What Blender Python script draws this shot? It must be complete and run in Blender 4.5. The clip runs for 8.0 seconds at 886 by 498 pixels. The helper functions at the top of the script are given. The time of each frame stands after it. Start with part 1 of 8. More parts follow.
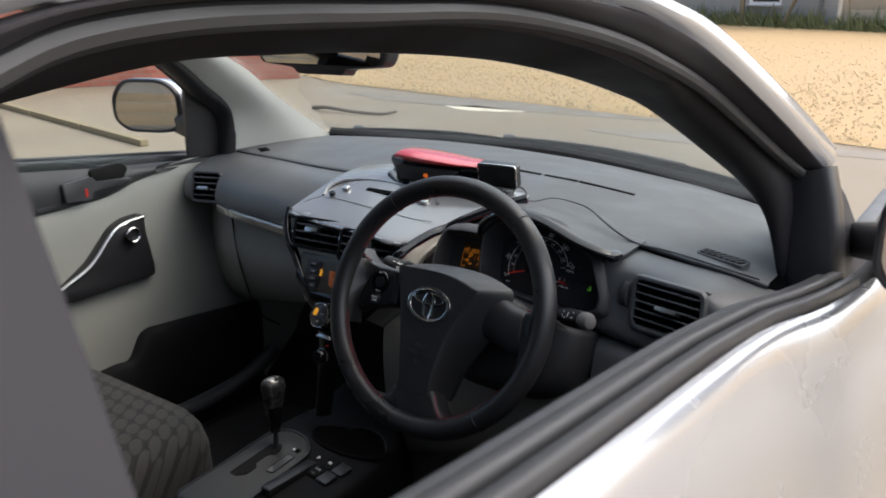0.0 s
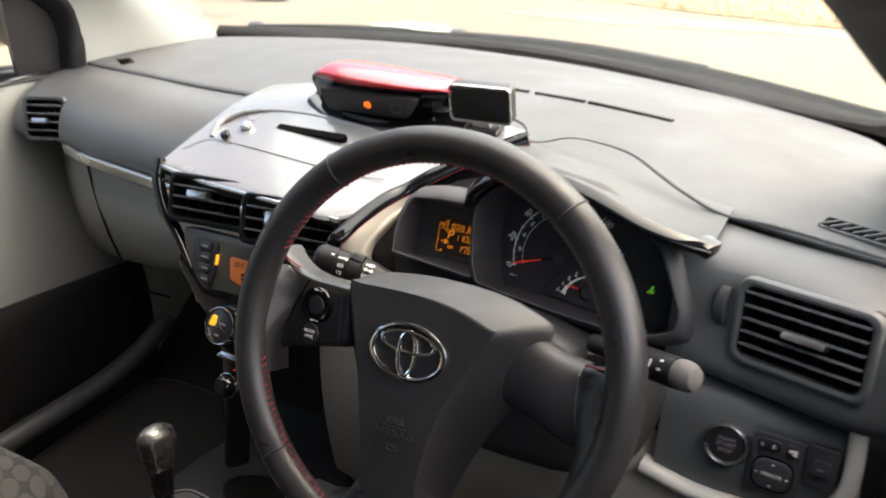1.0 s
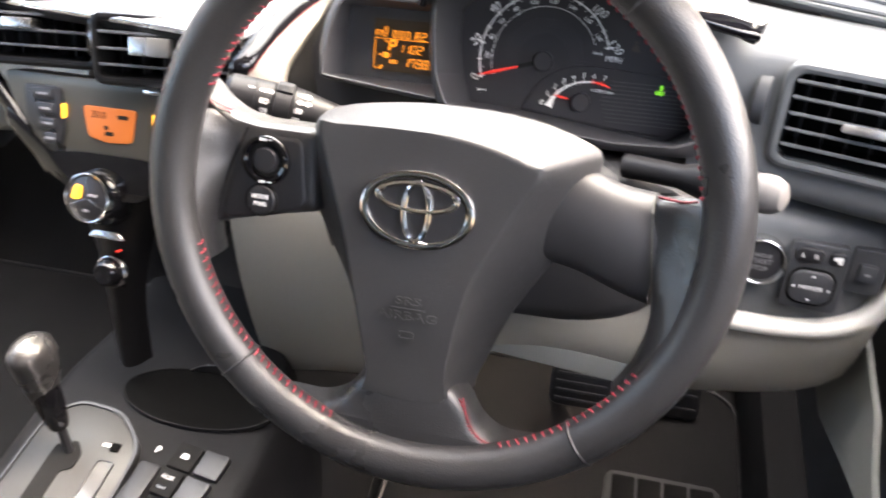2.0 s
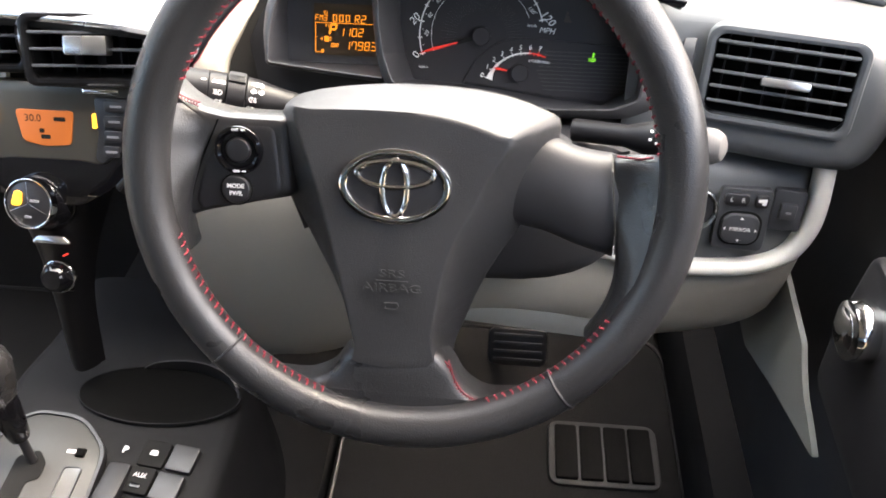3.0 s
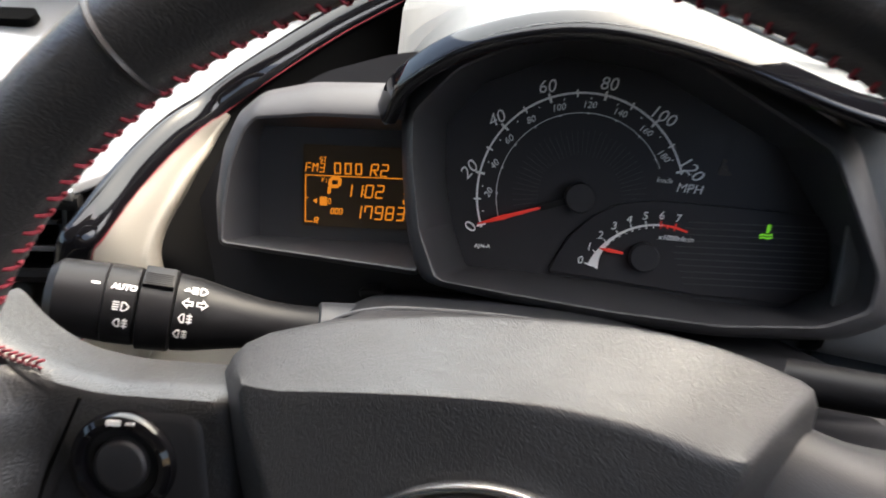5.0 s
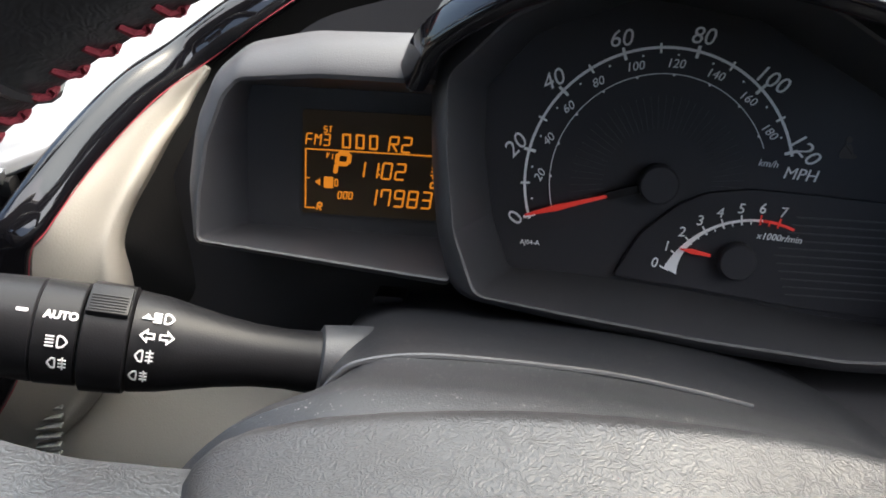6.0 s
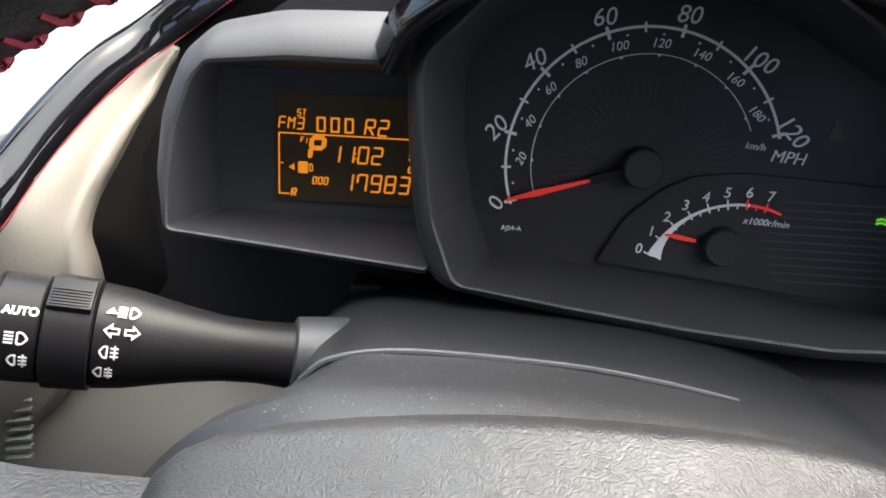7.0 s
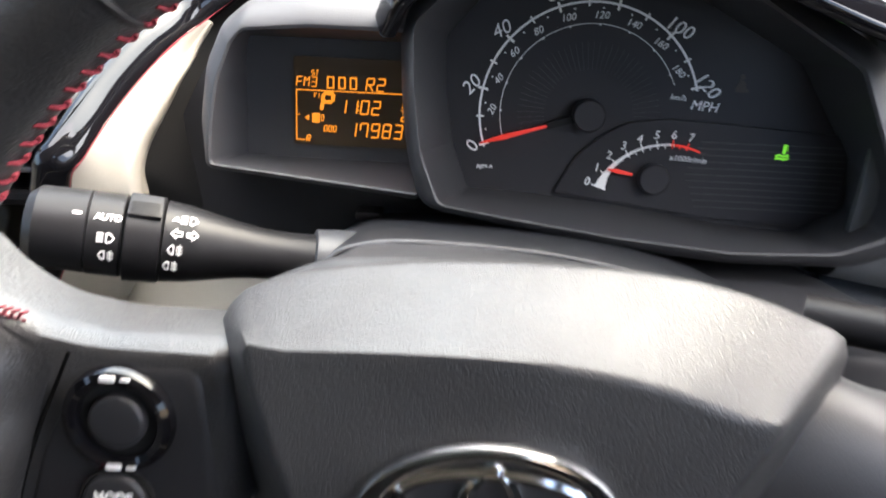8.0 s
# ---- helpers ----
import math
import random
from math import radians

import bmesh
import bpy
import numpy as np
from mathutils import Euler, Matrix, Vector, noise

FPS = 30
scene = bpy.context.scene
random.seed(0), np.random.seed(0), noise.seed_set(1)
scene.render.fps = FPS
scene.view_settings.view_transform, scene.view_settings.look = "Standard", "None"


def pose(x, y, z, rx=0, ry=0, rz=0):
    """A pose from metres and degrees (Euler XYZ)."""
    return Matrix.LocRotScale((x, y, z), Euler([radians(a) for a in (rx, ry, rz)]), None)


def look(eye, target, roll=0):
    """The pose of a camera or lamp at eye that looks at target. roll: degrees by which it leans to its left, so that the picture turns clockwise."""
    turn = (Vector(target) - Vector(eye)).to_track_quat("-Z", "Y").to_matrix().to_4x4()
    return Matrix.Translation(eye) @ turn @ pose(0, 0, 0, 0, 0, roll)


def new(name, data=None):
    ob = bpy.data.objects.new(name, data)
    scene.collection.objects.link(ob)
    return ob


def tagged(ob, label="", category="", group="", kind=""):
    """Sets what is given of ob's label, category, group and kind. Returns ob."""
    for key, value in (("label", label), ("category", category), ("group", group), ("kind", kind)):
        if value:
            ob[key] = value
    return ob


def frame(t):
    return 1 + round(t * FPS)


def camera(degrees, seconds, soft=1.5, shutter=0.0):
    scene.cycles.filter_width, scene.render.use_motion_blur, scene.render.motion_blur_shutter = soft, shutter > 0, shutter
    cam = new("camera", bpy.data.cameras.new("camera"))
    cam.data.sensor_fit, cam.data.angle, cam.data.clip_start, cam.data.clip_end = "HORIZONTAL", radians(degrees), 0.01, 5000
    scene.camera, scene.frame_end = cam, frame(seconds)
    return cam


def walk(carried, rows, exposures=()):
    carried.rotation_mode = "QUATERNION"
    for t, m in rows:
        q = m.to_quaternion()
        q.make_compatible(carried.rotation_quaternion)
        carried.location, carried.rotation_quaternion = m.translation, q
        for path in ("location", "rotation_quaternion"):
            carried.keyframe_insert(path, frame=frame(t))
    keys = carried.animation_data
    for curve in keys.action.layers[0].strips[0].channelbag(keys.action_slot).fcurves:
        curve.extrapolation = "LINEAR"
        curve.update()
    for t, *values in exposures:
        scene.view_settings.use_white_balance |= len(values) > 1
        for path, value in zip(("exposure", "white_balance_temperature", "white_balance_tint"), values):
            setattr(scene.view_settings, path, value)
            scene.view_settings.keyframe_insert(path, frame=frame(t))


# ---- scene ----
cam = camera(56.3, 8.0, soft=1.75, shutter=0.35)
PATH = [
    (0, (0.9461, -0.8141, 1.3301), (-0.1633, 0.7352, 0.7217), -0.95),
    (0.2, (0.8760, -0.7370, 1.3320), (-0.1900, 0.8200, 0.6860), -1.30),
    (0.5, (0.7767, -0.6270, 1.3124), (-0.2185, 0.9531, 0.5964), -1.29),
    (0.7, (0.7190, -0.5610, 1.3010), (-0.2310, 1.0150, 0.5330), -1.40),
    (1, (0.6253, -0.4550, 1.2728), (-0.2511, 1.1214, 0.4097), -1.43),
    (1.2, (0.5760, -0.4150, 1.2530), (-0.2680, 1.1400, 0.3130), -1.50),
    (1.5, (0.5176, -0.3784, 1.2214), (-0.2764, 1.1384, 0.1886), -1.28),
    (1.7, (0.4780, -0.3650, 1.2095), (-0.1950, 1.1430, 0.0790), -0.85),
    (1.8, (0.4610, -0.3650, 1.2070), (-0.0870, 1.1520, 0.0210), -0.70),
    (2, (0.4432, -0.3652, 1.2050), (0.0755, 1.1504, -0.0438), -0.20),
    (2.2, (0.4320, -0.3725, 1.2000), (0.1935, 1.1640, -0.0590), 0.50),
    (3.5, (0.3859, -0.3986, 1.2294), (0.2794, 1.1108, -0.0775), 0.60),
    (4, (0.3800, -0.3573, 1.2184), (0.2595, 1.1790, -0.0562), 0.67),
    (4.2, (0.3780, -0.3220, 1.2050), (0.2500, 1.2760, 0.0150), 0.55),
    (4.3, (0.3745, -0.2990, 1.1920), (0.2480, 1.3530, 0.0680), 0.60),
    (4.5, (0.3644, -0.2568, 1.1778), (0.2412, 1.4297, 0.1109), 0.80),
    (4.7, (0.3540, -0.2050, 1.1480), (0.2220, 1.5020, 0.1100), 0.40),
    (5.8, (0.3270, -0.0575, 1.0868), (0.2020, 1.5520, -0.0950), 1.10),
    (6, (0.3240, -0.0523, 1.0893), (0.1900, 1.5370, -0.1170), 0.95),
    (6.5, (0.3240, -0.0457, 1.0872), (0.2080, 1.5230, -0.1490), 1.15),
    (7, (0.3263, -0.0423, 1.0872), (0.2265, 1.5130, -0.1655), 1.35),
    (7.5, (0.3282, -0.0561, 1.0922), (0.2413, 1.4940, -0.1690), 1.47),
    (7.7, (0.3300, -0.0730, 1.1010), (0.2440, 1.4730, -0.1670), 1.50),
    (8, (0.3320, -0.1170, 1.1126), (0.2623, 1.4300, -0.1535), 1.55),
]
walk(cam, [(t, look(eye, target, roll)) for t, eye, target, roll in PATH],
     exposures=[(0.0, 0.7, 6150, 10), (0.5, 1.48, 6500, 10), (1.0, 2.05, 7050, 12), (1.5, 2.7, 7250, 14), (2.0, 3.95, 7000, 15), (3.5, 3.55, 6900, 12),
                (4.0, 3.5, 6900, 12), (4.5, 2.8, 6900, 12), (6.0, 2.4, 6450, 10), (6.5, 2.35, 6450, 10), (7.0, 2.6, 6450, 10), (7.5, 2.75, 6450, 10), (8.0, 3.3, 6500, 11)])

# ---------------------------------------------------------------- world and light
world = bpy.data.worlds.new("sky")
scene.world = world
world.use_nodes = True
wn = world.node_tree.nodes
sky = wn.new("ShaderNodeTexSky")
sky.sky_type = "NISHITA"
sky.sun_disc = False
sky.sun_elevation, sky.sun_rotation = radians(54), radians(48)
sky.air_density, sky.dust_density, sky.ozone_density = 1.0, 6.0, 0.4
world.node_tree.links.new(sky.outputs[0], wn["Background"].inputs[0])
wn["Background"].inputs[1].default_value = 0.15
sun = new("sun", bpy.data.lights.new("sun", "SUN"))
sun.data.energy, sun.data.angle, sun.data.color = 2.5, radians(130), (1.0, 0.965, 0.915)
sun.matrix_world = look((4.6, 4.2, 8.5), (0, 0, 0))

# ---------------------------------------------------------------- mesh helpers
WORLD = {}


def thing(name, m=None, label="", category="", group="", kind=""):
    ob = new(name)
    ob.empty_display_size = 0.05
    ob.matrix_basis = m or Matrix()
    WORLD[ob] = m or Matrix()
    return tagged(ob, label, category, group, kind)


def to_mesh(name, bm, material, angle=35, smooth=True):
    bmesh.ops.recalc_face_normals(bm, faces=bm.faces)
    me = bpy.data.meshes.new(name)
    bm.to_mesh(me)
    bm.free()
    if smooth:
        me.shade_smooth()
        me.set_sharp_from_angle(angle=radians(angle))
    for m in material if isinstance(material, (list, tuple)) else [material]:
        me.materials.append(m)
    return me


def part(name, bm, material, parent, label="", angle=35, m=None, flat=False):
    """One mesh under a thing or a part, in the parent's own axes; m moves the mesh inside them."""
    if m is not None:
        bm.transform(m)
    ob = new(name, to_mesh(name, bm, material, angle, not flat))
    ob.parent = parent
    WORLD[ob] = WORLD[parent]
    return tagged(ob, label)


def wpart(name, bm, material, parent, label="", angle=35):
    """The same, with the mesh given in world metres."""
    return part(name, bm, material, parent, label, angle, WORLD[parent].inverted())


def solo(name, bm, material, label, category, kind="", angle=35, base=None, group=""):
    """A thing that is one mesh, given in world metres, with its origin at base."""
    at = Matrix.Translation(base) if base else Matrix()
    bm.transform(at.inverted())
    ob = new(name, to_mesh(name, bm, material, angle))
    ob.matrix_basis = at
    WORLD[ob] = at
    return tagged(ob, label, category, group, kind)


def catmull(pts, n, closed=False):
    pts = [Vector(p) for p in pts]
    k, out = len(pts), []
    for i in range(k if closed else k - 1):
        if closed:
            a, b, c, d = pts[(i - 1) % k], pts[i], pts[(i + 1) % k], pts[(i + 2) % k]
        else:
            b, c = pts[i], pts[i + 1]
            a = pts[i - 1] if i else b + (b - c)
            d = pts[i + 2] if i + 2 < k else c + (c - b)
        for j in range(n):
            t = j / n
            out.append(0.5 * (2 * b + (c - a) * t + (2 * a - 5 * b + 4 * c - d) * t * t + (3 * b - a - 3 * c + d) * t ** 3))
    if not closed:
        out.append(pts[-1])
    return out


def loft(rows, nu=4, nv=3, bm=None, smooth_u=True):
    """A smooth skin through rows of points, each row with the same count."""
    bm = bm or bmesh.new()
    rows = [catmull(r, nv) if nv > 1 else [Vector(p) for p in r] for r in rows]
    if nu > 1 and smooth_u:
        cols = [catmull(c, nu) for c in zip(*rows)]
        rows = list(zip(*cols))
    grid = [[bm.verts.new(p) for p in r] for r in rows]
    for a, b in zip(grid, grid[1:]):
        for i in range(len(a) - 1):
            bm.faces.new((a[i], a[i + 1], b[i + 1], b[i]))
    return bm


def thick(bm, d):
    """Gives a skin thickness d against its normals."""
    bmesh.ops.recalc_face_normals(bm, faces=bm.faces)
    bmesh.ops.solidify(bm, geom=bm.faces[:], thickness=d)
    return bm


def rrect(w, h, r, n=5, x=0, y=0):
    out = []
    for cx, cy, a0 in ((w / 2 - r, h / 2 - r, 0), (-w / 2 + r, h / 2 - r, 90), (-w / 2 + r, -h / 2 + r, 180), (w / 2 - r, -h / 2 + r, 270)):
        for i in range(n + 1):
            a = radians(a0 + 90 * i / n)
            out.append((x + cx + r * math.cos(a), y + cy + r * math.sin(a)))
    return out


def oval(a, b, n=48, x=0, y=0, a0=0.0):
    return [(x + a * math.cos(a0 + 2 * math.pi * i / n), y + b * math.sin(a0 + 2 * math.pi * i / n)) for i in range(n)]


def round_poly(pts, r, n=4):
    """A polygon with its corners rounded by r."""
    out, k = [], len(pts)
    P = [Vector((p[0], p[1])) for p in pts]
    for i in range(k):
        a, b, c = P[i - 1], P[i], P[(i + 1) % k]
        u, v = (a - b), (c - b)
        d = min(r, u.length * 0.45, v.length * 0.45)
        p, q = b + u.normalized() * d, b + v.normalized() * d
        for j in range(n + 1):
            t = j / n
            w = p * (1 - t) ** 2 + b * 2 * t * (1 - t) + q * t * t
            out.append((w.x, w.y))
    return out


def slab(outline, z0, z1, bevel=0.0, bm=None, m=None, crown=0.0):
    """An outline pushed out from z0 to z1 with a rounded upper edge."""
    bm = bm or bmesh.new()
    n = len(outline)
    cx, cy = sum(p[0] for p in outline) / n, sum(p[1] for p in outline) / n
    size = max(max(abs(p[0] - cx), abs(p[1] - cy)) for p in outline)
    levels = [(1.0, z0), (1.0, z1 - bevel)]
    if bevel:
        for a in (30, 60, 90):
            levels.append((1 - bevel * (1 - math.cos(radians(a))) / size, z1 - bevel + bevel * math.sin(radians(a))))
    else:
        levels = [(1.0, z0), (1.0, z1)]
    rings = []
    for s, z in levels:
        rings.append([bm.verts.new((cx + (p[0] - cx) * s, cy + (p[1] - cy) * s, z)) for p in outline])
    if crown:
        for s in (0.75, 0.45, 0.15):
            rings.append([bm.verts.new((cx + (p[0] - cx) * s, cy + (p[1] - cy) * s, z1 + crown * (1 - s * s))) for p in outline])
    made = []
    for a, b in zip(rings, rings[1:]):
        for i in range(n):
            made.append(bm.faces.new((a[i], a[(i + 1) % n], b[(i + 1) % n], b[i])))
    made.append(bm.faces.new(rings[-1]))
    made.append(bm.faces.new(rings[0][::-1]))
    if m is not None:
        bmesh.ops.transform(bm, matrix=m, verts=[v for r in rings for v in r])
    return bm


def ring(outer, inner, z0, z1, bm=None, m=None, round_by=0.0):
    """A frame between two outlines with the same count of points."""
    bm = bm or bmesh.new()
    n = len(outer)
    R = []

    def add(o, z):
        R.append([bm.verts.new((p[0], p[1], z)) for p in o])

    mid = [((a[0] + b[0]) / 2, (a[1] + b[1]) / 2) for a, b in zip(outer, inner)]
    add(outer, z0)
    if round_by:
        add(outer, z1 - round_by)
        add([((a[0] * 3 + c[0]) / 4, (a[1] * 3 + c[1]) / 4) for a, c in zip(outer, mid)], z1 - round_by * 0.3)
        add(mid, z1)
        add([((b[0] * 3 + c[0]) / 4, (b[1] * 3 + c[1]) / 4) for b, c in zip(inner, mid)], z1 - round_by * 0.3)
        add(inner, z1 - round_by)
    else:
        add(outer, z1)
        add(inner, z1)
    add(inner, z0)
    R.append(R[0])
    for a, b in zip(R, R[1:]):
        for i in range(n):
            bm.faces.new((a[i], a[(i + 1) % n], b[(i + 1) % n], b[i]))
    if m is not None:
        seen = {v for r in R for v in r}
        bmesh.ops.transform(bm, matrix=m, verts=list(seen))
    return bm


def sweep(path, profile, closed=False, bm=None, up=(0, 0, 1), scale=None, caps=True):
    """A closed profile (x, y) drawn along a path; up keeps its y axis."""
    bm = bm or bmesh.new()
    path = [Vector(p) for p in path]
    k, rings = len(path), []
    for i, p in enumerate(path):
        a = path[i - 1] if (i or closed) else p
        b = path[(i + 1) % k] if (i + 1 < k or closed) else p
        t = (b - a).normalized()
        side = t.cross(Vector(up[i] if isinstance(up, list) else up))
        side = side.normalized() if side.length > 1e-6 else Vector((1, 0, 0))
        y = side.cross(t).normalized()
        s = scale[i] if scale else 1.0
        rings.append([bm.verts.new(p + side * (q[0] * s) + y * (q[1] * s)) for q in profile])
    n = len(profile)
    for i in range(k if closed else k - 1):
        a, b = rings[i], rings[(i + 1) % k]
        for j in range(n):
            bm.faces.new((a[j], a[(j + 1) % n], b[(j + 1) % n], b[j]))
    if caps and not closed:
        bm.faces.new(rings[0][::-1])
        bm.faces.new(rings[-1])
    return bm


def tube(path, r, n=10, closed=False, bm=None, scale=None, up=(0, 0, 1)):
    return sweep(path, oval(r, r, n), closed, bm, up, scale)


def lathe(rows, n=28, bm=None, m=None):
    """A body of revolution about z from (radius, z) rows."""
    bm = bm or bmesh.new()
    rings = [[bm.verts.new((r * math.cos(2 * math.pi * i / n), r * math.sin(2 * math.pi * i / n), z)) for i in range(n)] for r, z in rows]
    for a, b in zip(rings, rings[1:]):
        for i in range(n):
            bm.faces.new((a[i], a[(i + 1) % n], b[(i + 1) % n], b[i]))
    bm.faces.new(rings[0][::-1])
    bm.faces.new(rings[-1])
    if m is not None:
        bmesh.ops.transform(bm, matrix=m, verts=[v for r in rings for v in r])
    return bm


def rbox(w, d, h, r=0.004, m=None, bm=None):
    """A box with rounded edges, centred."""
    box = bmesh.new()
    bmesh.ops.create_cube(box, size=1, matrix=Matrix.Diagonal((w, d, h, 1)))
    r = min(r, w * 0.45, d * 0.45, h * 0.45)
    bmesh.ops.bevel(box, geom=box.edges[:], offset=r, segments=2, profile=0.6, affect="EDGES")
    if m is not None:
        box.transform(m)
    if bm is None:
        return box
    tmp = bpy.data.meshes.new("tmp")
    box.to_mesh(tmp)
    box.free()
    bm.from_mesh(tmp)
    bpy.data.meshes.remove(tmp)
    return bm


def lettering(text, size, material, parent, m, name="lettering", label="", shear=0.0, bold=0.0, depth=0.0002, align="CENTER"):
    cu = bpy.data.curves.new("text", "FONT")
    cu.body, cu.size, cu.shear, cu.offset, cu.extrude = text, size, shear, bold, depth
    cu.align_x, cu.align_y, cu.resolution_u = align, "CENTER", 3
    tmp = bpy.data.objects.new("text", cu)
    scene.collection.objects.link(tmp)
    bpy.context.view_layer.update()
    me = bpy.data.meshes.new_from_object(tmp.evaluated_get(bpy.context.evaluated_depsgraph_get()))
    bpy.data.objects.remove(tmp)
    me.transform(m)
    me.materials.clear()
    me.materials.append(material)
    ob = new(name, me)
    ob.parent = parent
    WORLD[ob] = WORLD[parent]
    return tagged(ob, label)


def T(x, y, z=0.0):
    return Matrix.Translation((x, y, z))


# ---------------------------------------------------------------- materials
def material(name, color, rough=0.5, metal=0.0, vary=0.12, coarse=6.0, grain=900.0, bump=0.15, coat=0.0, color2=None, sheen=0.0, spec=0.5, dust=0.0, wear=0.25):
    """A worn surface: blotches at one scale, grain and relief at another, and uneven gloss."""
    mt = bpy.data.materials.new(name)
    mt.use_nodes = True
    nt = mt.node_tree
    b = nt.nodes["Principled BSDF"]
    co = nt.nodes.new("ShaderNodeTexCoord")
    big = nt.nodes.new("ShaderNodeTexNoise")
    big.inputs["Scale"].default_value, big.inputs["Detail"].default_value = coarse, 5
    fine = nt.nodes.new("ShaderNodeTexNoise")
    fine.inputs["Scale"].default_value, fine.inputs["Detail"].default_value = grain, 3
    L = nt.links.new
    L(co.outputs["Object"], big.inputs["Vector"])
    L(co.outputs["Object"], fine.inputs["Vector"])
    ramp = nt.nodes.new("ShaderNodeMix")
    ramp.data_type = "RGBA"
    c2 = color2 or [min(1, c * (1 + 2 * vary)) for c in color]
    c1 = color if color2 else [c * (1 - vary) for c in color]
    ramp.inputs[6].default_value, ramp.inputs[7].default_value = (*c1, 1), (*c2, 1)
    mixv = nt.nodes.new("ShaderNodeMath")
    mixv.operation = "MULTIPLY_ADD"
    mixv.inputs[1].default_value = 0.35
    L(fine.outputs[0], mixv.inputs[0])
    half = nt.nodes.new("ShaderNodeMath")
    half.operation = "MULTIPLY"
    half.inputs[1].default_value = 0.65
    L(big.outputs[0], half.inputs[0])
    L(half.outputs[0], mixv.inputs[2])
    L(mixv.outputs[0], ramp.inputs[0])
    col = ramp.outputs[2]
    if dust:
        spot = nt.nodes.new("ShaderNodeTexNoise")
        spot.inputs["Scale"].default_value, spot.inputs["Detail"].default_value = 1250, 1
        L(co.outputs["Object"], spot.inputs["Vector"])
        cut = nt.nodes.new("ShaderNodeMapRange")
        cut.inputs[1].default_value, cut.inputs[2].default_value = 0.70, 0.735
        L(spot.outputs[0], cut.inputs[0])
        dm = nt.nodes.new("ShaderNodeMix")
        dm.data_type = "RGBA"
        dm.inputs[7].default_value = (0.55, 0.53, 0.5, 1)
        fac = nt.nodes.new("ShaderNodeMath")
        fac.operation = "MULTIPLY"
        fac.inputs[1].default_value = dust
        L(cut.outputs[0], fac.inputs[0])
        L(fac.outputs[0], dm.inputs[0])
        L(col, dm.inputs[6])
        col = dm.outputs[2]
    L(col, b.inputs["Base Color"])
    rr = nt.nodes.new("ShaderNodeMapRange")
    rr.inputs[1].default_value, rr.inputs[2].default_value = 0.3, 0.7
    rr.inputs[3].default_value, rr.inputs[4].default_value = max(0.02, rough * (1 - wear)), min(1, rough * (1 + wear))
    L(big.outputs[0], rr.inputs[0])
    L(rr.outputs[0], b.inputs["Roughness"])
    if bump:
        bp = nt.nodes.new("ShaderNodeBump")
        bp.inputs["Strength"].default_value, bp.inputs["Distance"].default_value = bump, 0.0008
        L(fine.outputs[0], bp.inputs["Height"])
        L(bp.outputs[0], b.inputs["Normal"])
    b.inputs["Metallic"].default_value = metal
    b.inputs["Specular IOR Level"].default_value = spec
    b.inputs["Coat Weight"].default_value = coat
    b.inputs["Coat Roughness"].default_value = 0.04
    b.inputs["Sheen Weight"].default_value = sheen
    return mt


def hide(name, color, rough, cells, relief, crease=0.2, wear=0.3):
    """Leather or leather-like skin: small rounded cells, soft creases, and a polish that wears unevenly."""
    mt = material(name, color, rough, bump=0.0, coarse=16, vary=0.25, wear=wear)
    nt = mt.node_tree
    L = nt.links.new
    b = nt.nodes["Principled BSDF"]
    co = nt.nodes.new("ShaderNodeTexCoord")
    warp = nt.nodes.new("ShaderNodeTexNoise")
    warp.inputs["Scale"].default_value, warp.inputs["Detail"].default_value = cells * 0.12, 3
    cell = nt.nodes.new("ShaderNodeTexVoronoi")
    cell.inputs["Scale"].default_value = cells
    cell.feature = "SMOOTH_F1"
    mixv = nt.nodes.new("ShaderNodeMix")
    mixv.data_type = "VECTOR"
    mixv.inputs[0].default_value = 0.012
    L(co.outputs["Object"], mixv.inputs[4])
    L(warp.outputs["Color"], mixv.inputs[5])
    L(co.outputs["Object"], warp.inputs["Vector"])
    L(mixv.outputs[1], cell.inputs["Vector"])
    inv = nt.nodes.new("ShaderNodeMath")
    inv.operation, inv.inputs[1].default_value = "MULTIPLY_ADD", -1.0
    L(cell.outputs["Distance"], inv.inputs[0])
    soft = nt.nodes.new("ShaderNodeMath")
    soft.operation, soft.inputs[1].default_value = "MULTIPLY", crease
    L(warp.outputs[0], soft.inputs[0])
    L(soft.outputs[0], inv.inputs[2])
    bp = nt.nodes.new("ShaderNodeBump")
    bp.inputs["Strength"].default_value, bp.inputs["Distance"].default_value = relief, 0.0006
    L(inv.outputs[0], bp.inputs["Height"])
    L(bp.outputs[0], b.inputs["Normal"])
    return mt


def glow(name, color, strength):
    mt = bpy.data.materials.new(name)
    mt.use_nodes = True
    b = mt.node_tree.nodes["Principled BSDF"]
    b.inputs["Base Color"].default_value = (*[c * 0.3 for c in color], 1)
    b.inputs["Emission Color"].default_value = (*color, 1)
    b.inputs["Emission Strength"].default_value = strength
    return mt


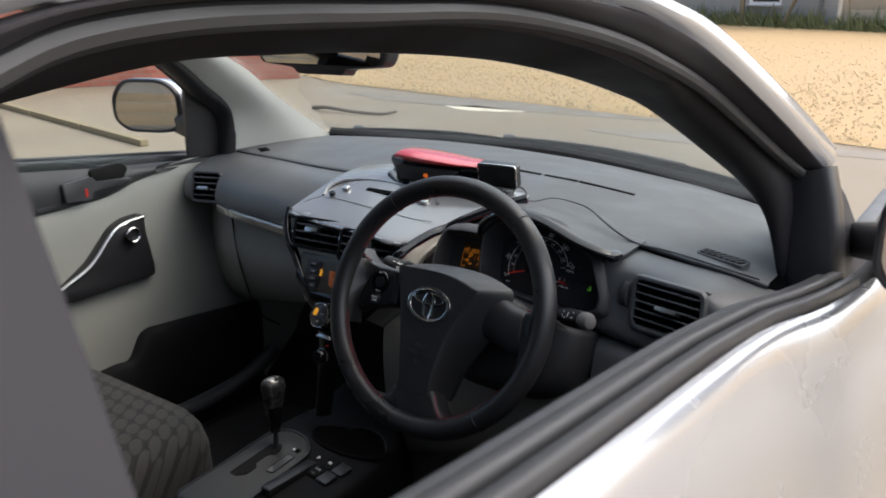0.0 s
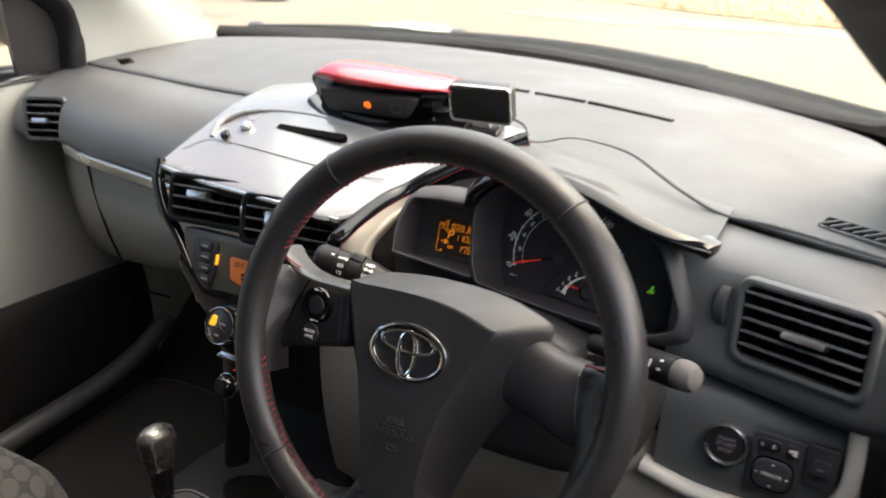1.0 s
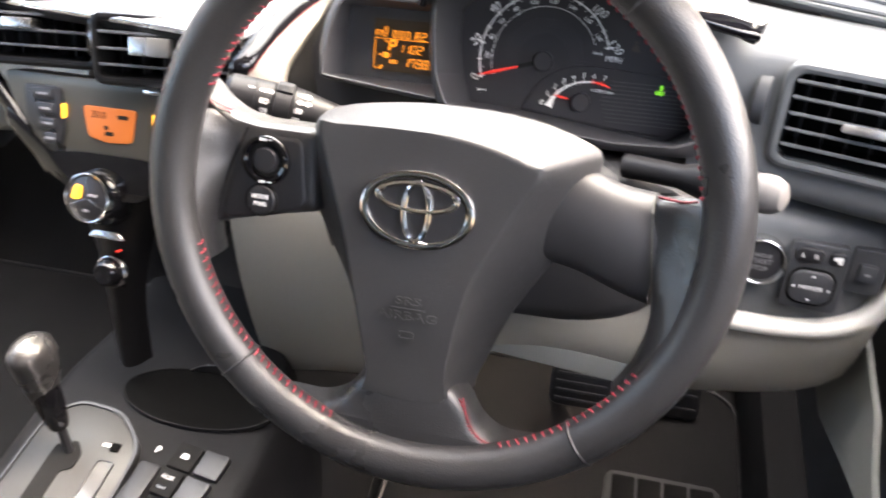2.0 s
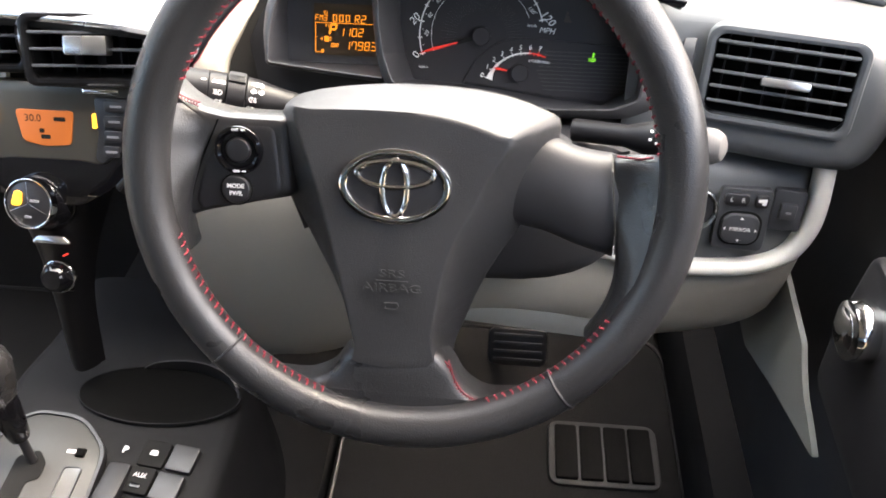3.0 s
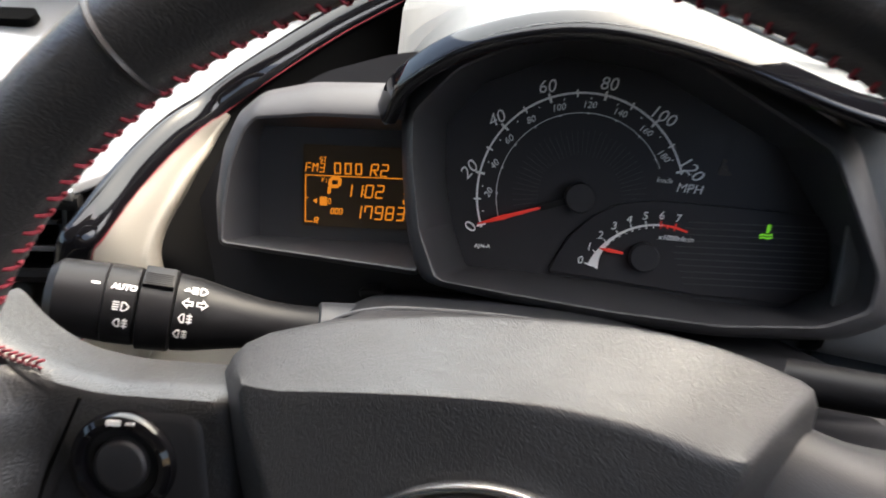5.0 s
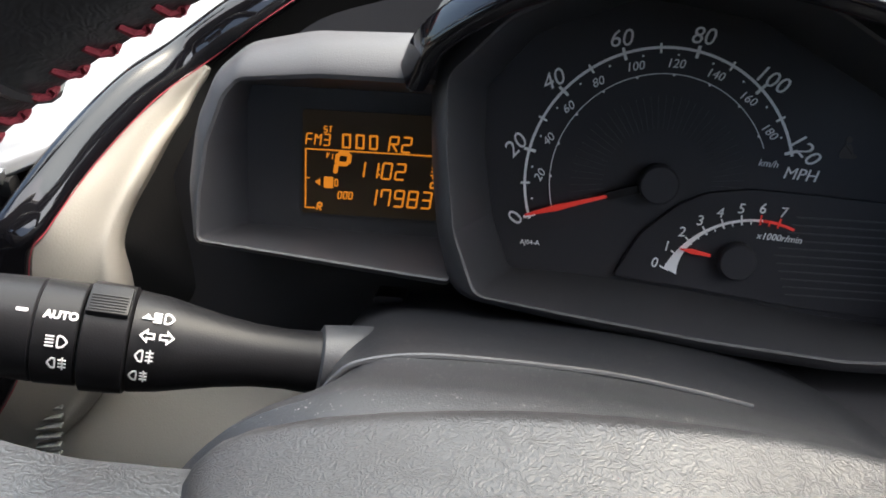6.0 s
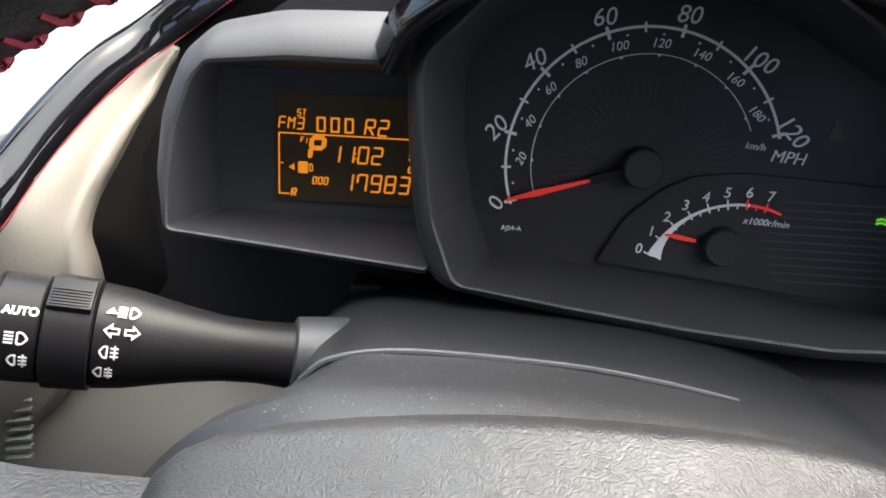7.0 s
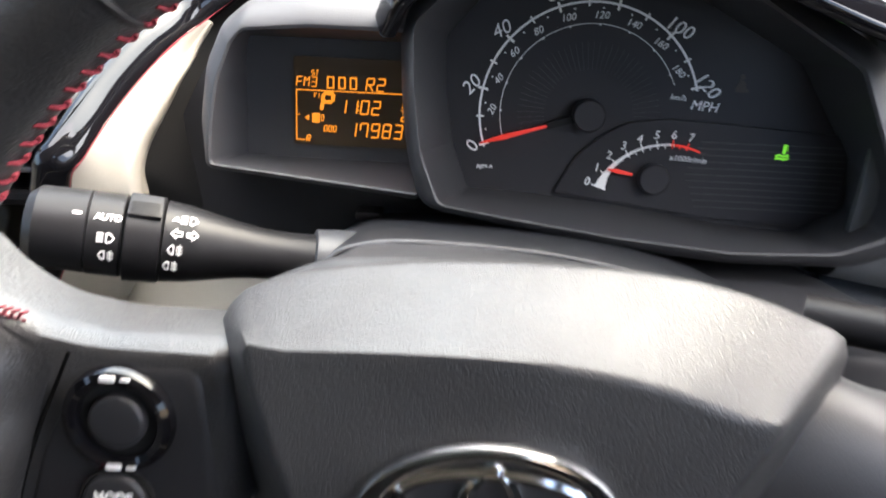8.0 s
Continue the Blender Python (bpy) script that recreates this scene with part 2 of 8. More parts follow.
def glass(name, tint=(0.93, 0.96, 0.95)):
    mt = bpy.data.materials.new(name)
    mt.use_nodes = True
    nt = mt.node_tree
    nt.nodes.remove(nt.nodes["Principled BSDF"])
    tr, gl, mx, lw, pw, ml = (nt.nodes.new("ShaderNode" + k) for k in ("BsdfTransparent", "BsdfGlossy", "MixShader", "LayerWeight", "Math", "Math"))
    tr.inputs[0].default_value = (*tint, 1)
    gl.inputs["Roughness"].default_value = 0.015
    pw.operation, pw.inputs[1].default_value = "POWER", 4.0
    ml.operation, ml.inputs[1].default_value, ml.inputs[2].default_value = "MULTIPLY_ADD", 0.35, 0.02
    for a, b in ((lw.outputs["Facing"], pw.inputs[0]), (pw.outputs[0], ml.inputs[0]), (ml.outputs[0], mx.inputs[0]), (tr.outputs[0], mx.inputs[1]), (gl.outputs[0], mx.inputs[2]), (mx.outputs[0], nt.nodes["Material Output"].inputs[0])):
        nt.links.new(a, b)
    return mt


M_PAD = material("dash_pad_grey", (0.074, 0.079, 0.082), 0.6, bump=0.22, grain=1400, vary=0.1, spec=0.35)
M_DARK = material("dark_grey_plastic", (0.041, 0.043, 0.047), 0.45, bump=0.2, grain=1600)
M_FASCIA = material("grey_fascia_plastic", (0.082, 0.087, 0.090), 0.5, bump=0.22, grain=1500)
M_COVER = material("black_pillar_plastic", (0.012, 0.012, 0.014), 0.65, bump=0.15, grain=1500, spec=0.25)
M_BLACK = material("black_plastic", (0.015, 0.015, 0.017), 0.40, bump=0.12, grain=1800)
M_SHROUD = material("dusty_black_plastic", (0.013, 0.014, 0.016), 0.5, bump=0.2, grain=1600, dust=0.28, vary=0.2, spec=0.5)
M_MATT = material("matt_black", (0.011, 0.011, 0.011), 0.8, bump=0.1, spec=0.12)
M_GLOSS = material("piano_black", (0.004, 0.004, 0.005), 0.05, coat=0.2, spec=0.4, bump=0.0, vary=0.1)
M_SILVER = material("silver_grey_lacquer", (0.21, 0.215, 0.22), 0.24, metal=0.3, bump=0.0, coat=0.5, vary=0.05)
M_GREYPANEL = material("warm_grey_panel", (0.075, 0.071, 0.060), 0.38, metal=0.3, bump=0.08, vary=0.08)
M_CREAM = material("cream_grey_plastic", (0.33, 0.31, 0.265), 0.55, bump=0.2, grain=1300, vary=0.06)
M_PILLAR = material("pale_grey_trim", (0.58, 0.59, 0.55), 0.75, bump=0.2, grain=1500, vary=0.05)
M_CHROME = material("chrome", (0.78, 0.78, 0.78), 0.1, metal=1.0, bump=0.0, vary=0.03)
M_SATIN = material("satin_metal", (0.62, 0.62, 0.61), 0.28, metal=1.0, bump=0.03, vary=0.05)
M_LEATHER = hide("black_leather", (0.019, 0.019, 0.020), 0.33, 1050, 0.30, 0.30)
M_VINYL = hide("grained_black_vinyl", (0.022, 0.022, 0.023), 0.46, 1350, 0.34, 0.10)
M_RED = material("red_thread", (0.21, 0.030, 0.042), 0.85, bump=0.4, spec=0.2)
M_WHITE = material("white_print", (0.75, 0.75, 0.73), 0.6, bump=0.0, vary=0.04)
M_GREYPRINT = material("grey_print", (0.2, 0.2, 0.21), 0.6, bump=0.0, vary=0.04)
M_RUBBER = material("rubber_seal", (0.026, 0.027, 0.029), 0.5, bump=0.2)
M_FRAME = material("dark_grey_frame", (0.027, 0.026, 0.030), 0.6, bump=0.1, vary=0.15, spec=0.25)
M_PAINT = material("silver_paint", (0.44, 0.445, 0.46), 0.25, metal=0.55, coat=1.0, bump=0.0, vary=0.05)
M_FABRIC = None
M_CARPET = material("black_carpet", (0.016, 0.016, 0.0165), 0.95, bump=1.0, grain=700, vary=0.3, spec=0.2)
M_HEAD = material("headliner_cloth", (0.40, 0.40, 0.38), 0.9, bump=0.4, grain=900)
M_NEEDLE = glow("red_needle", (1.0, 0.05, 0.03), 0.055)
M_ORANGE = glow("amber_segments", (1.0, 0.32, 0.02), 0.115)
M_ORANGELAMP = glow("amber_lamp", (1.0, 0.45, 0.03), 0.3)
M_ACLCD = glow("amber_display", (0.9, 0.24, 0.04), 0.03)
M_GREEN = glow("green_lamp", (0.22, 0.85, 0.04), 0.09)
M_BELT = glow("amber_warning", (1.0, 0.20, 0.02), 0.25)
M_UNLIT = material("unlit_lamp_print", (0.030, 0.018, 0.012), 0.6, bump=0.0)
M_LCDBACK = glow("display_glass", (0.10, 0.058, 0.018), 0.006)
M_FACE = material("dial_face", (0.018, 0.0175, 0.020), 0.6, bump=0.05, spec=0.3)
M_DIAL = material("dial_print", (0.75, 0.75, 0.75), 0.6, bump=0.0, vary=0.04)
M_HOOD = material("cluster_hood_plastic", (0.025, 0.025, 0.027), 0.52, bump=0.14, grain=1700, spec=0.48)
M_HOODTOP = material("grey_hood_plastic", (0.039, 0.039, 0.042), 0.52, bump=0.14, grain=1700)
# Hub vinyl made lighter to paint in light caught by raised letters.
M_EMBOSSLIT = material("emboss_highlight_vinyl", (0.032, 0.032, 0.032), 0.4, bump=0.1)
M_CONSOLE = material("console_plastic", (0.011, 0.011, 0.0118), 0.7, bump=0.2, grain=1500, spec=0.14)
M_PLATE = material("gear_plate_grey", (0.036, 0.036, 0.034), 0.5, metal=0.1, bump=0.05)
# Dark tint chosen for the unseen rear panes to dim light from behind.
M_TINT = glass("dimming_rear_glass", (0.16, 0.17, 0.17))
M_GLASS = glass("clear_glass")
M_REDGLOSS = material("red_gloss_lid", (0.42, 0.035, 0.045), 0.22, coat=0.6, spec=0.5, bump=0.0, vary=0.1)
M_MIRROR = material("mirror_glass", (0.50, 0.50, 0.51), 0.02, metal=1.0, bump=0.0, vary=0.01)
M_KNOBGREY = material("grey_knob", (0.10, 0.095, 0.092), 0.6, bump=0.2, spec=0.3)
M_DOORTRIM = material("pale_door_trim", (0.26, 0.265, 0.245), 0.6, bump=0.2, grain=1300, vary=0.06)
M_EDGE = material("cream_lacquered_edge", (0.72, 0.70, 0.64), 0.4, bump=0.03, vary=0.03)
M_STALK = material("stalk_plastic", (0.010, 0.010, 0.011), 0.42, bump=0.1, grain=1800, spec=0.2)
M_STEM = material("black_stem_plastic", (0.004, 0.004, 0.0045), 0.32, bump=0.03, spec=0.25)
M_CAP = material("grey_lacquer_cap", (0.14, 0.14, 0.135), 0.25, metal=0.5, bump=0.0, coat=0.6, vary=0.05)
# Also paints the shade of uncut hollows: cup holder, disc slot, demister slots.
M_BLACKSHADE = material("black_plastic_and_hollow_shade", (0.004, 0.004, 0.004), 0.9, bump=0.1, spec=0.03)

# ---------------------------------------------------------------- the yard
def ground_material():
    mt = material("worn_concrete", (0.15, 0.123, 0.090), 0.75, vary=0.2, coarse=0.55, grain=60, bump=0.4, color2=(0.27, 0.225, 0.158), wear=0.35)
    return mt


GRAVEL_EDGE = [(-40, 22), (-14, 11.6), (-9.5, 9.2), (-7.2, 8.1), (-5, 7.75), (-2.6, 7.45), (-0.3, 6.7), (3, 6.0), (10, 5.4), (40, 4)]


def edge_y(x):
    for (a, b), (c, d) in zip(GRAVEL_EDGE, GRAVEL_EDGE[1:]):
        if a <= x <= c:
            return b + (d - b) * (x - a) / (c - a)
    return 5.0


bm = bmesh.new()
bmesh.ops.create_grid(bm, x_segments=40, y_segments=40, size=400)
solo("ground", bm, ground_material(), "worn grey-brown concrete yard with damp stains", "ground", "structure")

M_GRAVEL = material("yellow_gravel", (0.24, 0.155, 0.065), 0.85, vary=0.3, coarse=14, grain=38, bump=1.0, color2=(0.52, 0.37, 0.185))
bm = bmesh.new()
xs = [-40 + i * 1.0 for i in range(81)]
rows = []
for x in xs:
    e = edge_y(x) + 0.18 * noise.noise((x * 0.9, 0, 0))
    rows.append([Vector((x, e + (30 - e) * (j / 24) ** 1.6, 0.006 + (0.03 if j else 0.0) + 0.015 * noise.noise((x * 0.7, j * 0.6, 3)))) for j in range(25)])
loft(rows, 1, 1, bm)
solo("gravel", bm, M_GRAVEL, "loose yellow gravel spread beyond the concrete", "gravel", "stuff")
verts, faces = [], []
rnd = random.Random(4)
for i in range(16000):
    x = rnd.uniform(-11, 9)
    y = edge_y(x) + 0.18 * noise.noise((x * 0.9, 0, 0)) + abs(rnd.gauss(0, 4.5)) - 0.12
    s, k = rnd.uniform(0.010, 0.028), len(verts)
    a = rnd.uniform(0, 6)
    z = 0.035
    for j in range(4):
        verts.append((x + s * math.cos(a + j * 1.57), y + s * math.sin(a + j * 1.57) * rnd.uniform(0.6, 1), z + rnd.uniform(-0.2, 0.3) * s))
    verts.append((x, y, z + s * 0.9))
    faces += [(k, k + 1, k + 4), (k + 1, k + 2, k + 4), (k + 2, k + 3, k + 4), (k + 3, k, k + 4)]
me = bpy.data.meshes.new("gravel_stones")
me.from_pydata(verts, [], faces)
me.materials.append(material("gravel_stone", (0.36, 0.26, 0.125), 0.85, coarse=30, grain=80, bump=0.3, color2=(0.60, 0.47, 0.28)))
tagged(new("gravel_stones", me), "scattered yellow stones along the gravel edge", "gravel", "", "stuff")


def stain(name, x, y, a, b, mat, label, seed):
    pts = [(x + a * math.cos(t) * (1 + 0.55 * noise.noise((math.cos(t) * 1.5, math.sin(t) * 1.5, seed))), y + b * math.sin(t) * (1 + 0.55 * noise.noise((math.cos(t), math.sin(t), seed + 5)))) for t in [2 * math.pi * i / 40 for i in range(40)]]
    solo(name, slab(pts, 0.001, 0.003), mat, label, "patch", base=(x, y, 0))


M_PATCH = material("pale_mortar", (0.62, 0.57, 0.45), 0.8, coarse=4, grain=60, bump=0.5)
M_DAMP = material("damp_concrete", (0.165, 0.139, 0.106), 0.55, coarse=2, grain=60, bump=0.3)
stain("mortar_patch", -2.85, 5.42, 0.36, 0.20, M_PATCH, "pale spilled mortar patch on the concrete", 1.0)
stain("mortar_patch", -4.1, 7.0, 0.45, 0.16, M_PATCH, "thin pale smear at the edge of the gravel", 2.0)
stain("damp_patch", -3.9, 7.35, 2.6, 0.30, M_DAMP, "dark damp streak along the edge of the gravel", 3.0)
stain("damp_patch", -0.9, 6.35, 1.7, 0.22, M_DAMP, "dark damp streak on the yard", 4.0)
stain("damp_patch", -5.6, 5.3, 1.2, 0.16, M_DAMP, "thin damp streak beside the branch", 6.0)

M_TIMBER = material("weathered_timber", (0.22, 0.18, 0.11), 0.8, coarse=3, grain=90, bump=0.5)
a, b = Vector((-9.6, 4.38, 0)), Vector((-5.45, 3.60, 0))
for i in range(3):
    p, q = a.lerp(b, i / 3 + 0.004), a.lerp(b, (i + 1) / 3 - 0.004)
    ang = math.degrees(math.atan2(q.y - p.y, q.x - p.x))
    m = pose((p.x + q.x) / 2, (p.y + q.y) / 2, 0.03, 0, 0, ang)
    o = new("timber_edging", to_mesh("timber_edging", rbox((q - p).length, 0.08, 0.06, 0.012), M_TIMBER))
    o.matrix_basis = m
    tagged(o, "weathered pale timber edging lying on the yard", "timber", "timber edging", "")
path = catmull([(-5.75, 6.05, 0.02), (-5.45, 5.98, 0.05), (-5.15, 5.98, 0.03), (-4.75, 6.05, 0.02), (-4.6, 6.12, 0.05)], 6)
solo("fallen_branch", tube(path, 0.02, 7, scale=[1.2 - 0.6 * i / len(path) for i in range(len(path))]), material("bark", (0.12, 0.10, 0.08), 0.9, bump=0.8, grain=120), "thin dry branch lying on the concrete", "branch", base=(-5.3, 6, 0))

# red brick wall, far side of the yard


def brick_material():
    mt = bpy.data.materials.new("red_brick")
    mt.use_nodes = True
    nt = mt.node_tree
    b = nt.nodes["Principled BSDF"]
    co, br, nz, bp = (nt.nodes.new("ShaderNode" + k) for k in ("TexCoord", "TexBrick", "TexNoise", "Bump"))
    mp = nt.nodes.new("ShaderNodeMapping")
    mp.inputs["Rotation"].default_value = (radians(90), 0, 0)
    nt.links.new(co.outputs["Object"], mp.inputs[0])
    nt.links.new(mp.outputs[0], br.inputs[0])
    br.inputs["Color1"].default_value, br.inputs["Color2"].default_value, br.inputs["Mortar"].default_value = (0.55, 0.19, 0.13, 1), (0.45, 0.14, 0.10, 1), (0.36, 0.27, 0.22, 1)
    br.inputs["Scale"].default_value = 1.0
    br.inputs["Brick Width"].default_value, br.inputs["Row Height"].default_value, br.inputs["Mortar Size"].default_value = 0.225, 0.075, 0.006
    nz.inputs["Scale"].default_value = 3
    mx = nt.nodes.new("ShaderNodeMix")
    mx.data_type, mx.blend_type = "RGBA", "MULTIPLY"
    mx.inputs[0].default_value = 0.5
    nt.links.new(br.outputs[0], mx.inputs[6])
    nt.links.new(nz.outputs[0], mx.inputs[7])
    nt.links.new(mx.outputs[2], b.inputs["Base Color"])
    nt.links.new(br.outputs[1], bp.inputs["Height"])
    bp.inputs["Strength"].default_value, bp.inputs["Distance"].default_value = 0.6, -0.006
    nt.links.new(bp.outputs[0], b.inputs["Normal"])
    b.inputs["Roughness"].default_value = 0.85
    return mt


p, q = Vector((-17.0, -1.4, 0)), Vector((-8.35, 8.45, 0))
w = thing("brick_wall", pose((p.x + q.x) / 2, (p.y + q.y) / 2, 0, 0, 0, math.degrees(math.atan2(q.y - p.y, q.x - p.x))), "low red brick wall at the side of the yard", "wall", kind="structure")
part("wall", rbox((q - p).length, 0.22, 1.9, 0.01, T(0, 0, 0.95)), brick_material(), w)
part("coping", rbox((q - p).length + 0.04, 0.28, 0.07, 0.015, T(0, 0, 1.93)), material("coping_stone", (0.4, 0.36, 0.3), 0.85, grain=60, bump=0.5), w, "pale stone coping")

# outbuilding behind the gravel


def outbuilding():
    a, b = Vector((-16.0, 31.0, 0)), Vector((-3.75, 23.95, 0))
    ang = math.degrees(math.atan2(b.y - a.y, b.x - a.x))
    L = (b - a).length
    m = pose(b.x, b.y, 0, 0, 0, ang)
    t = thing("outbuilding", m, "grey rendered outbuilding with a white window behind the gravel", "building")
    M_REND = material("grey_render", (0.36, 0.36, 0.34), 0.9, vary=0.2, coarse=1.2, grain=40, bump=0.4)
    wx0, wx1, wz0, wz1 = -3.2, -1.95, 0.62, 1.75
    bm = bmesh.new()
    for x0, x1, z0, z1 in ((-L, wx0, 0, 3.2), (wx1, 0, 0, 3.2), (wx0, wx1, 0, wz0), (wx0, wx1, wz1, 3.2)):
        rbox(x1 - x0, 0.3, z1 - z0, 0.004, T((x0 + x1) / 2, 0.15, (z0 + z1) / 2), bm)
    part("wall", bm, M_REND, t)
    part("roof", rbox(L + 0.6, 6.5, 0.18, 0.03, pose(-L / 2, 3.0, 3.35, -6, 0, 0)), material("felt_roof", (0.07, 0.07, 0.07), 0.9, grain=50), t)
    win = part("window", ring(rrect(wx1 - wx0, wz1 - wz0, 0.01, 2), rrect(wx1 - wx0 - 0.16, wz1 - wz0 - 0.16, 0.01, 2), -0.04, 0.05), material("white_upvc", (0.8, 0.8, 0.79), 0.4, bump=0.05), t, "white framed window", m=pose((wx0 + wx1) / 2, 0.06, (wz0 + wz1) / 2, 90, 0, 0))
    part("pane", rbox(wx1 - wx0 - 0.17, 0.012, wz1 - wz0 - 0.17, 0.001, T((wx0 + wx1) / 2, 0.08, (wz0 + wz1) / 2)), material("dark_pane", (0.03, 0.035, 0.04), 0.06, bump=0), win)
    part("sill", rbox(wx1 - wx0 + 0.2, 0.2, 0.05, 0.01, T((wx0 + wx1) / 2, -0.04, wz0 - 0.03)), M_REND, win)
    part("back_wall", rbox(L, 0.3, 3.2, 0.01, T(-L / 2, 6.0, 1.6)), M_REND, t)
    part("side_wall", rbox(0.3, 5.6, 3.19, 0.01, T(-0.16, 3.1, 1.6)), M_REND, t)
    part("downpipe", tube([(-0.5, -0.06, 0.02), (-0.5, -0.06, 3.0)], 0.05, 10, up=(0, 1, 0)), material("grey_pipe", (0.2, 0.2, 0.2), 0.5), t)
    post = solo("timber_post", rbox(0.12, 0.12, 1.9, 0.01, pose(-6.55, 25.0, 0.95)), M_TIMBER, "grey timber post in front of the outbuilding", "post", base=(-6.55, 25.0, 0))
    prop = solo("timber_prop", tube([(-5.2, 24.25, 0.05), (-4.45, 24.2, 1.9)], 0.05, 8, up=(0, 1, 0)), M_TIMBER, "leaning timber prop against the outbuilding", "prop", base=(-5.2, 24.25, 0))
    # block wall that carries on beside it
    c, d = Vector((-3.5, 23.85, 0)), Vector((6.0, 19.2, 0))
    ang2 = math.degrees(math.atan2(d.y - c.y, d.x - c.x))
    w2 = thing("block_wall", pose((c.x + d.x) / 2, (c.y + d.y) / 2, 0, 0, 0, ang2), "beige concrete panel wall with posts", "wall", kind="structure")
    Mb = material("beige_concrete", (0.46, 0.40, 0.30), 0.9, vary=0.18, coarse=1, grain=40, bump=0.4)
    n, W = 5, (d - c).length
    for i in range(n + 1):
        part("post", rbox(0.16, 0.2, 2.2, 0.01, T(-W / 2 + i * W / n, 0, 1.1)), Mb, w2)
    for i in range(n):
        for j in range(4):
            part("panel", rbox(W / n - 0.17, 0.08, 0.50, 0.012, T(-W / 2 + (i + 0.5) * W / n, 0, 0.27 + j * 0.51)), Mb, w2)
    # weeds along the foot of the walls
    verts, faces, r = [], [], random.Random(9)
    for i in range(3400):
        s = r.random()
        p = a.lerp(b, 0.45 + 0.55 * s) if r.random() < 0.8 else c.lerp(d, r.random() * 0.25)
        x, y = p.x + r.gauss(0, 0.12) - 0.25, p.y - abs(r.gauss(0.25, 0.22))
        h, g, t0 = abs(r.gauss(0.10, 0.20)) + 0.05, r.uniform(0.015, 0.035), r.uniform(0, 6.28)
        k, lean = len(verts), r.gauss(0, 0.1)
        dx, dy = math.cos(t0) * g, math.sin(t0) * g
        verts += [(x - dx, y - dy, 0.03), (x + dx, y + dy, 0.03), (x + lean + dx * 0.8, y + dy * 0.8, 0.03 + h * 0.7), (x + lean * 1.5, y, 0.03 + h)]
        faces.append((k, k + 1, k + 2, k + 3))
    me = bpy.data.meshes.new("weeds")
    me.from_pydata(verts, [], faces)
    me.materials.append(material("weed_leaf", (0.09, 0.12, 0.04), 0.7, color2=(0.20, 0.20, 0.085), coarse=2, bump=0))
    tagged(new("weeds", me), "ragged green weeds along the foot of the walls", "weeds", "", "stuff")


outbuilding()


def rear_fence():
    t = thing("boundary_fence", T(0, -8, 0), "brown horizontal board timber fence", "fence", kind="structure")
    mf = material("dark_fence_timber", (0.21, 0.165, 0.105), 0.85, vary=0.3, coarse=2, grain=70, bump=0.4)
    for i in range(13):
        part("post", rbox(0.12, 0.12, 2.3, 0.01, T(-18 + i * 3, -0.08, 1.15)), mf, t)
    for i in range(12):
        for k in range(14):
            part("board", rbox(2.90, 0.03, 0.135, 0.008, pose(-16.5 + i * 3, 0.004 * (k % 2), 0.16 + k * 0.150, 5, 0, 0)), mf, t)


rear_fence()

# ---------------------------------------------------------------- the car's shell
GROUP = "interior trim"


def side_x(z):
    return 0.735 - 0.37 * (z - 1.0)


# lines of the driver's door opening, from the centre pillar over the top and down the windscreen pillar
EDGE_IN = [(0.60, -0.66, 1.290), (0.58, -0.541, 1.300), (0.56, -0.442, 1.296), (0.55, -0.35, 1.290), (0.54, -0.229, 1.278), (0.537, -0.132, 1.264), (0.534, -0.011, 1.241), (0.556, 0.060, 1.218), (0.577, 0.128, 1.190), (0.616, 0.236, 1.122), (0.652, 0.288, 1.073), (0.680, 0.305, 1.028), (0.706, 0.312, 0.943)]
EDGE_SEAL = [(0.655, -0.68, 1.305), (0.65, -0.641, 1.317), (0.645, -0.587, 1.322), (0.64, -0.517, 1.322), (0.638, -0.451, 1.32), (0.637, -0.368, 1.318), (0.637, -0.299, 1.313), (0.64, -0.22, 1.302), (0.645, -0.147, 1.288), (0.65, -0.07, 1.268), (0.66, 0.068, 1.222), (0.69, 0.263, 1.125), (0.71, 0.354, 1.078)]
EDGE_SILVER = [(0.67, -0.69, 1.318), (0.665, -0.65, 1.327), (0.66, -0.597, 1.332), (0.655, -0.531, 1.333), (0.652, -0.467, 1.332), (0.65, -0.387, 1.330), (0.652, -0.325, 1.327), (0.655, -0.25, 1.322), (0.658, -0.178, 1.314), (0.665, -0.112, 1.302), (0.675, 0.013, 1.265), (0.705, 0.182, 1.181), (0.73, 0.379, 1.082)]
EDGE_OUT = [(0.65, -0.69, 1.345), (0.645, -0.641, 1.350), (0.64, -0.588, 1.352), (0.635, -0.52, 1.353), (0.63, -0.452, 1.353), (0.63, -0.372, 1.352), (0.63, -0.305, 1.350), (0.632, -0.222, 1.344), (0.64, -0.152, 1.336), (0.65, -0.077, 1.319), (0.66, 0.061, 1.287), (0.69, 0.229, 1.210), (0.72, 0.405, 1.122)]
LEFT_EDGE = [(-0.685, 0.535, 0.935), (-0.655, 0.525, 1.045), (-0.625, 0.43, 1.115), (-0.602, 0.335, 1.186), (-0.575, 0.20, 1.262), (-0.56, 0.05, 1.315), (-0.56, -0.30, 1.335), (-0.59, -0.66, 1.325)]
SILL_IN = lambda y: 0.995 - 0.13 * y
SKIN_EDGE = [(-0.75, 0.746), (-0.43, 0.749), (-0.14, 0.749), (0.04, 0.760), (0.17, 0.787), (0.30, 0.800), (0.45, 0.806)]


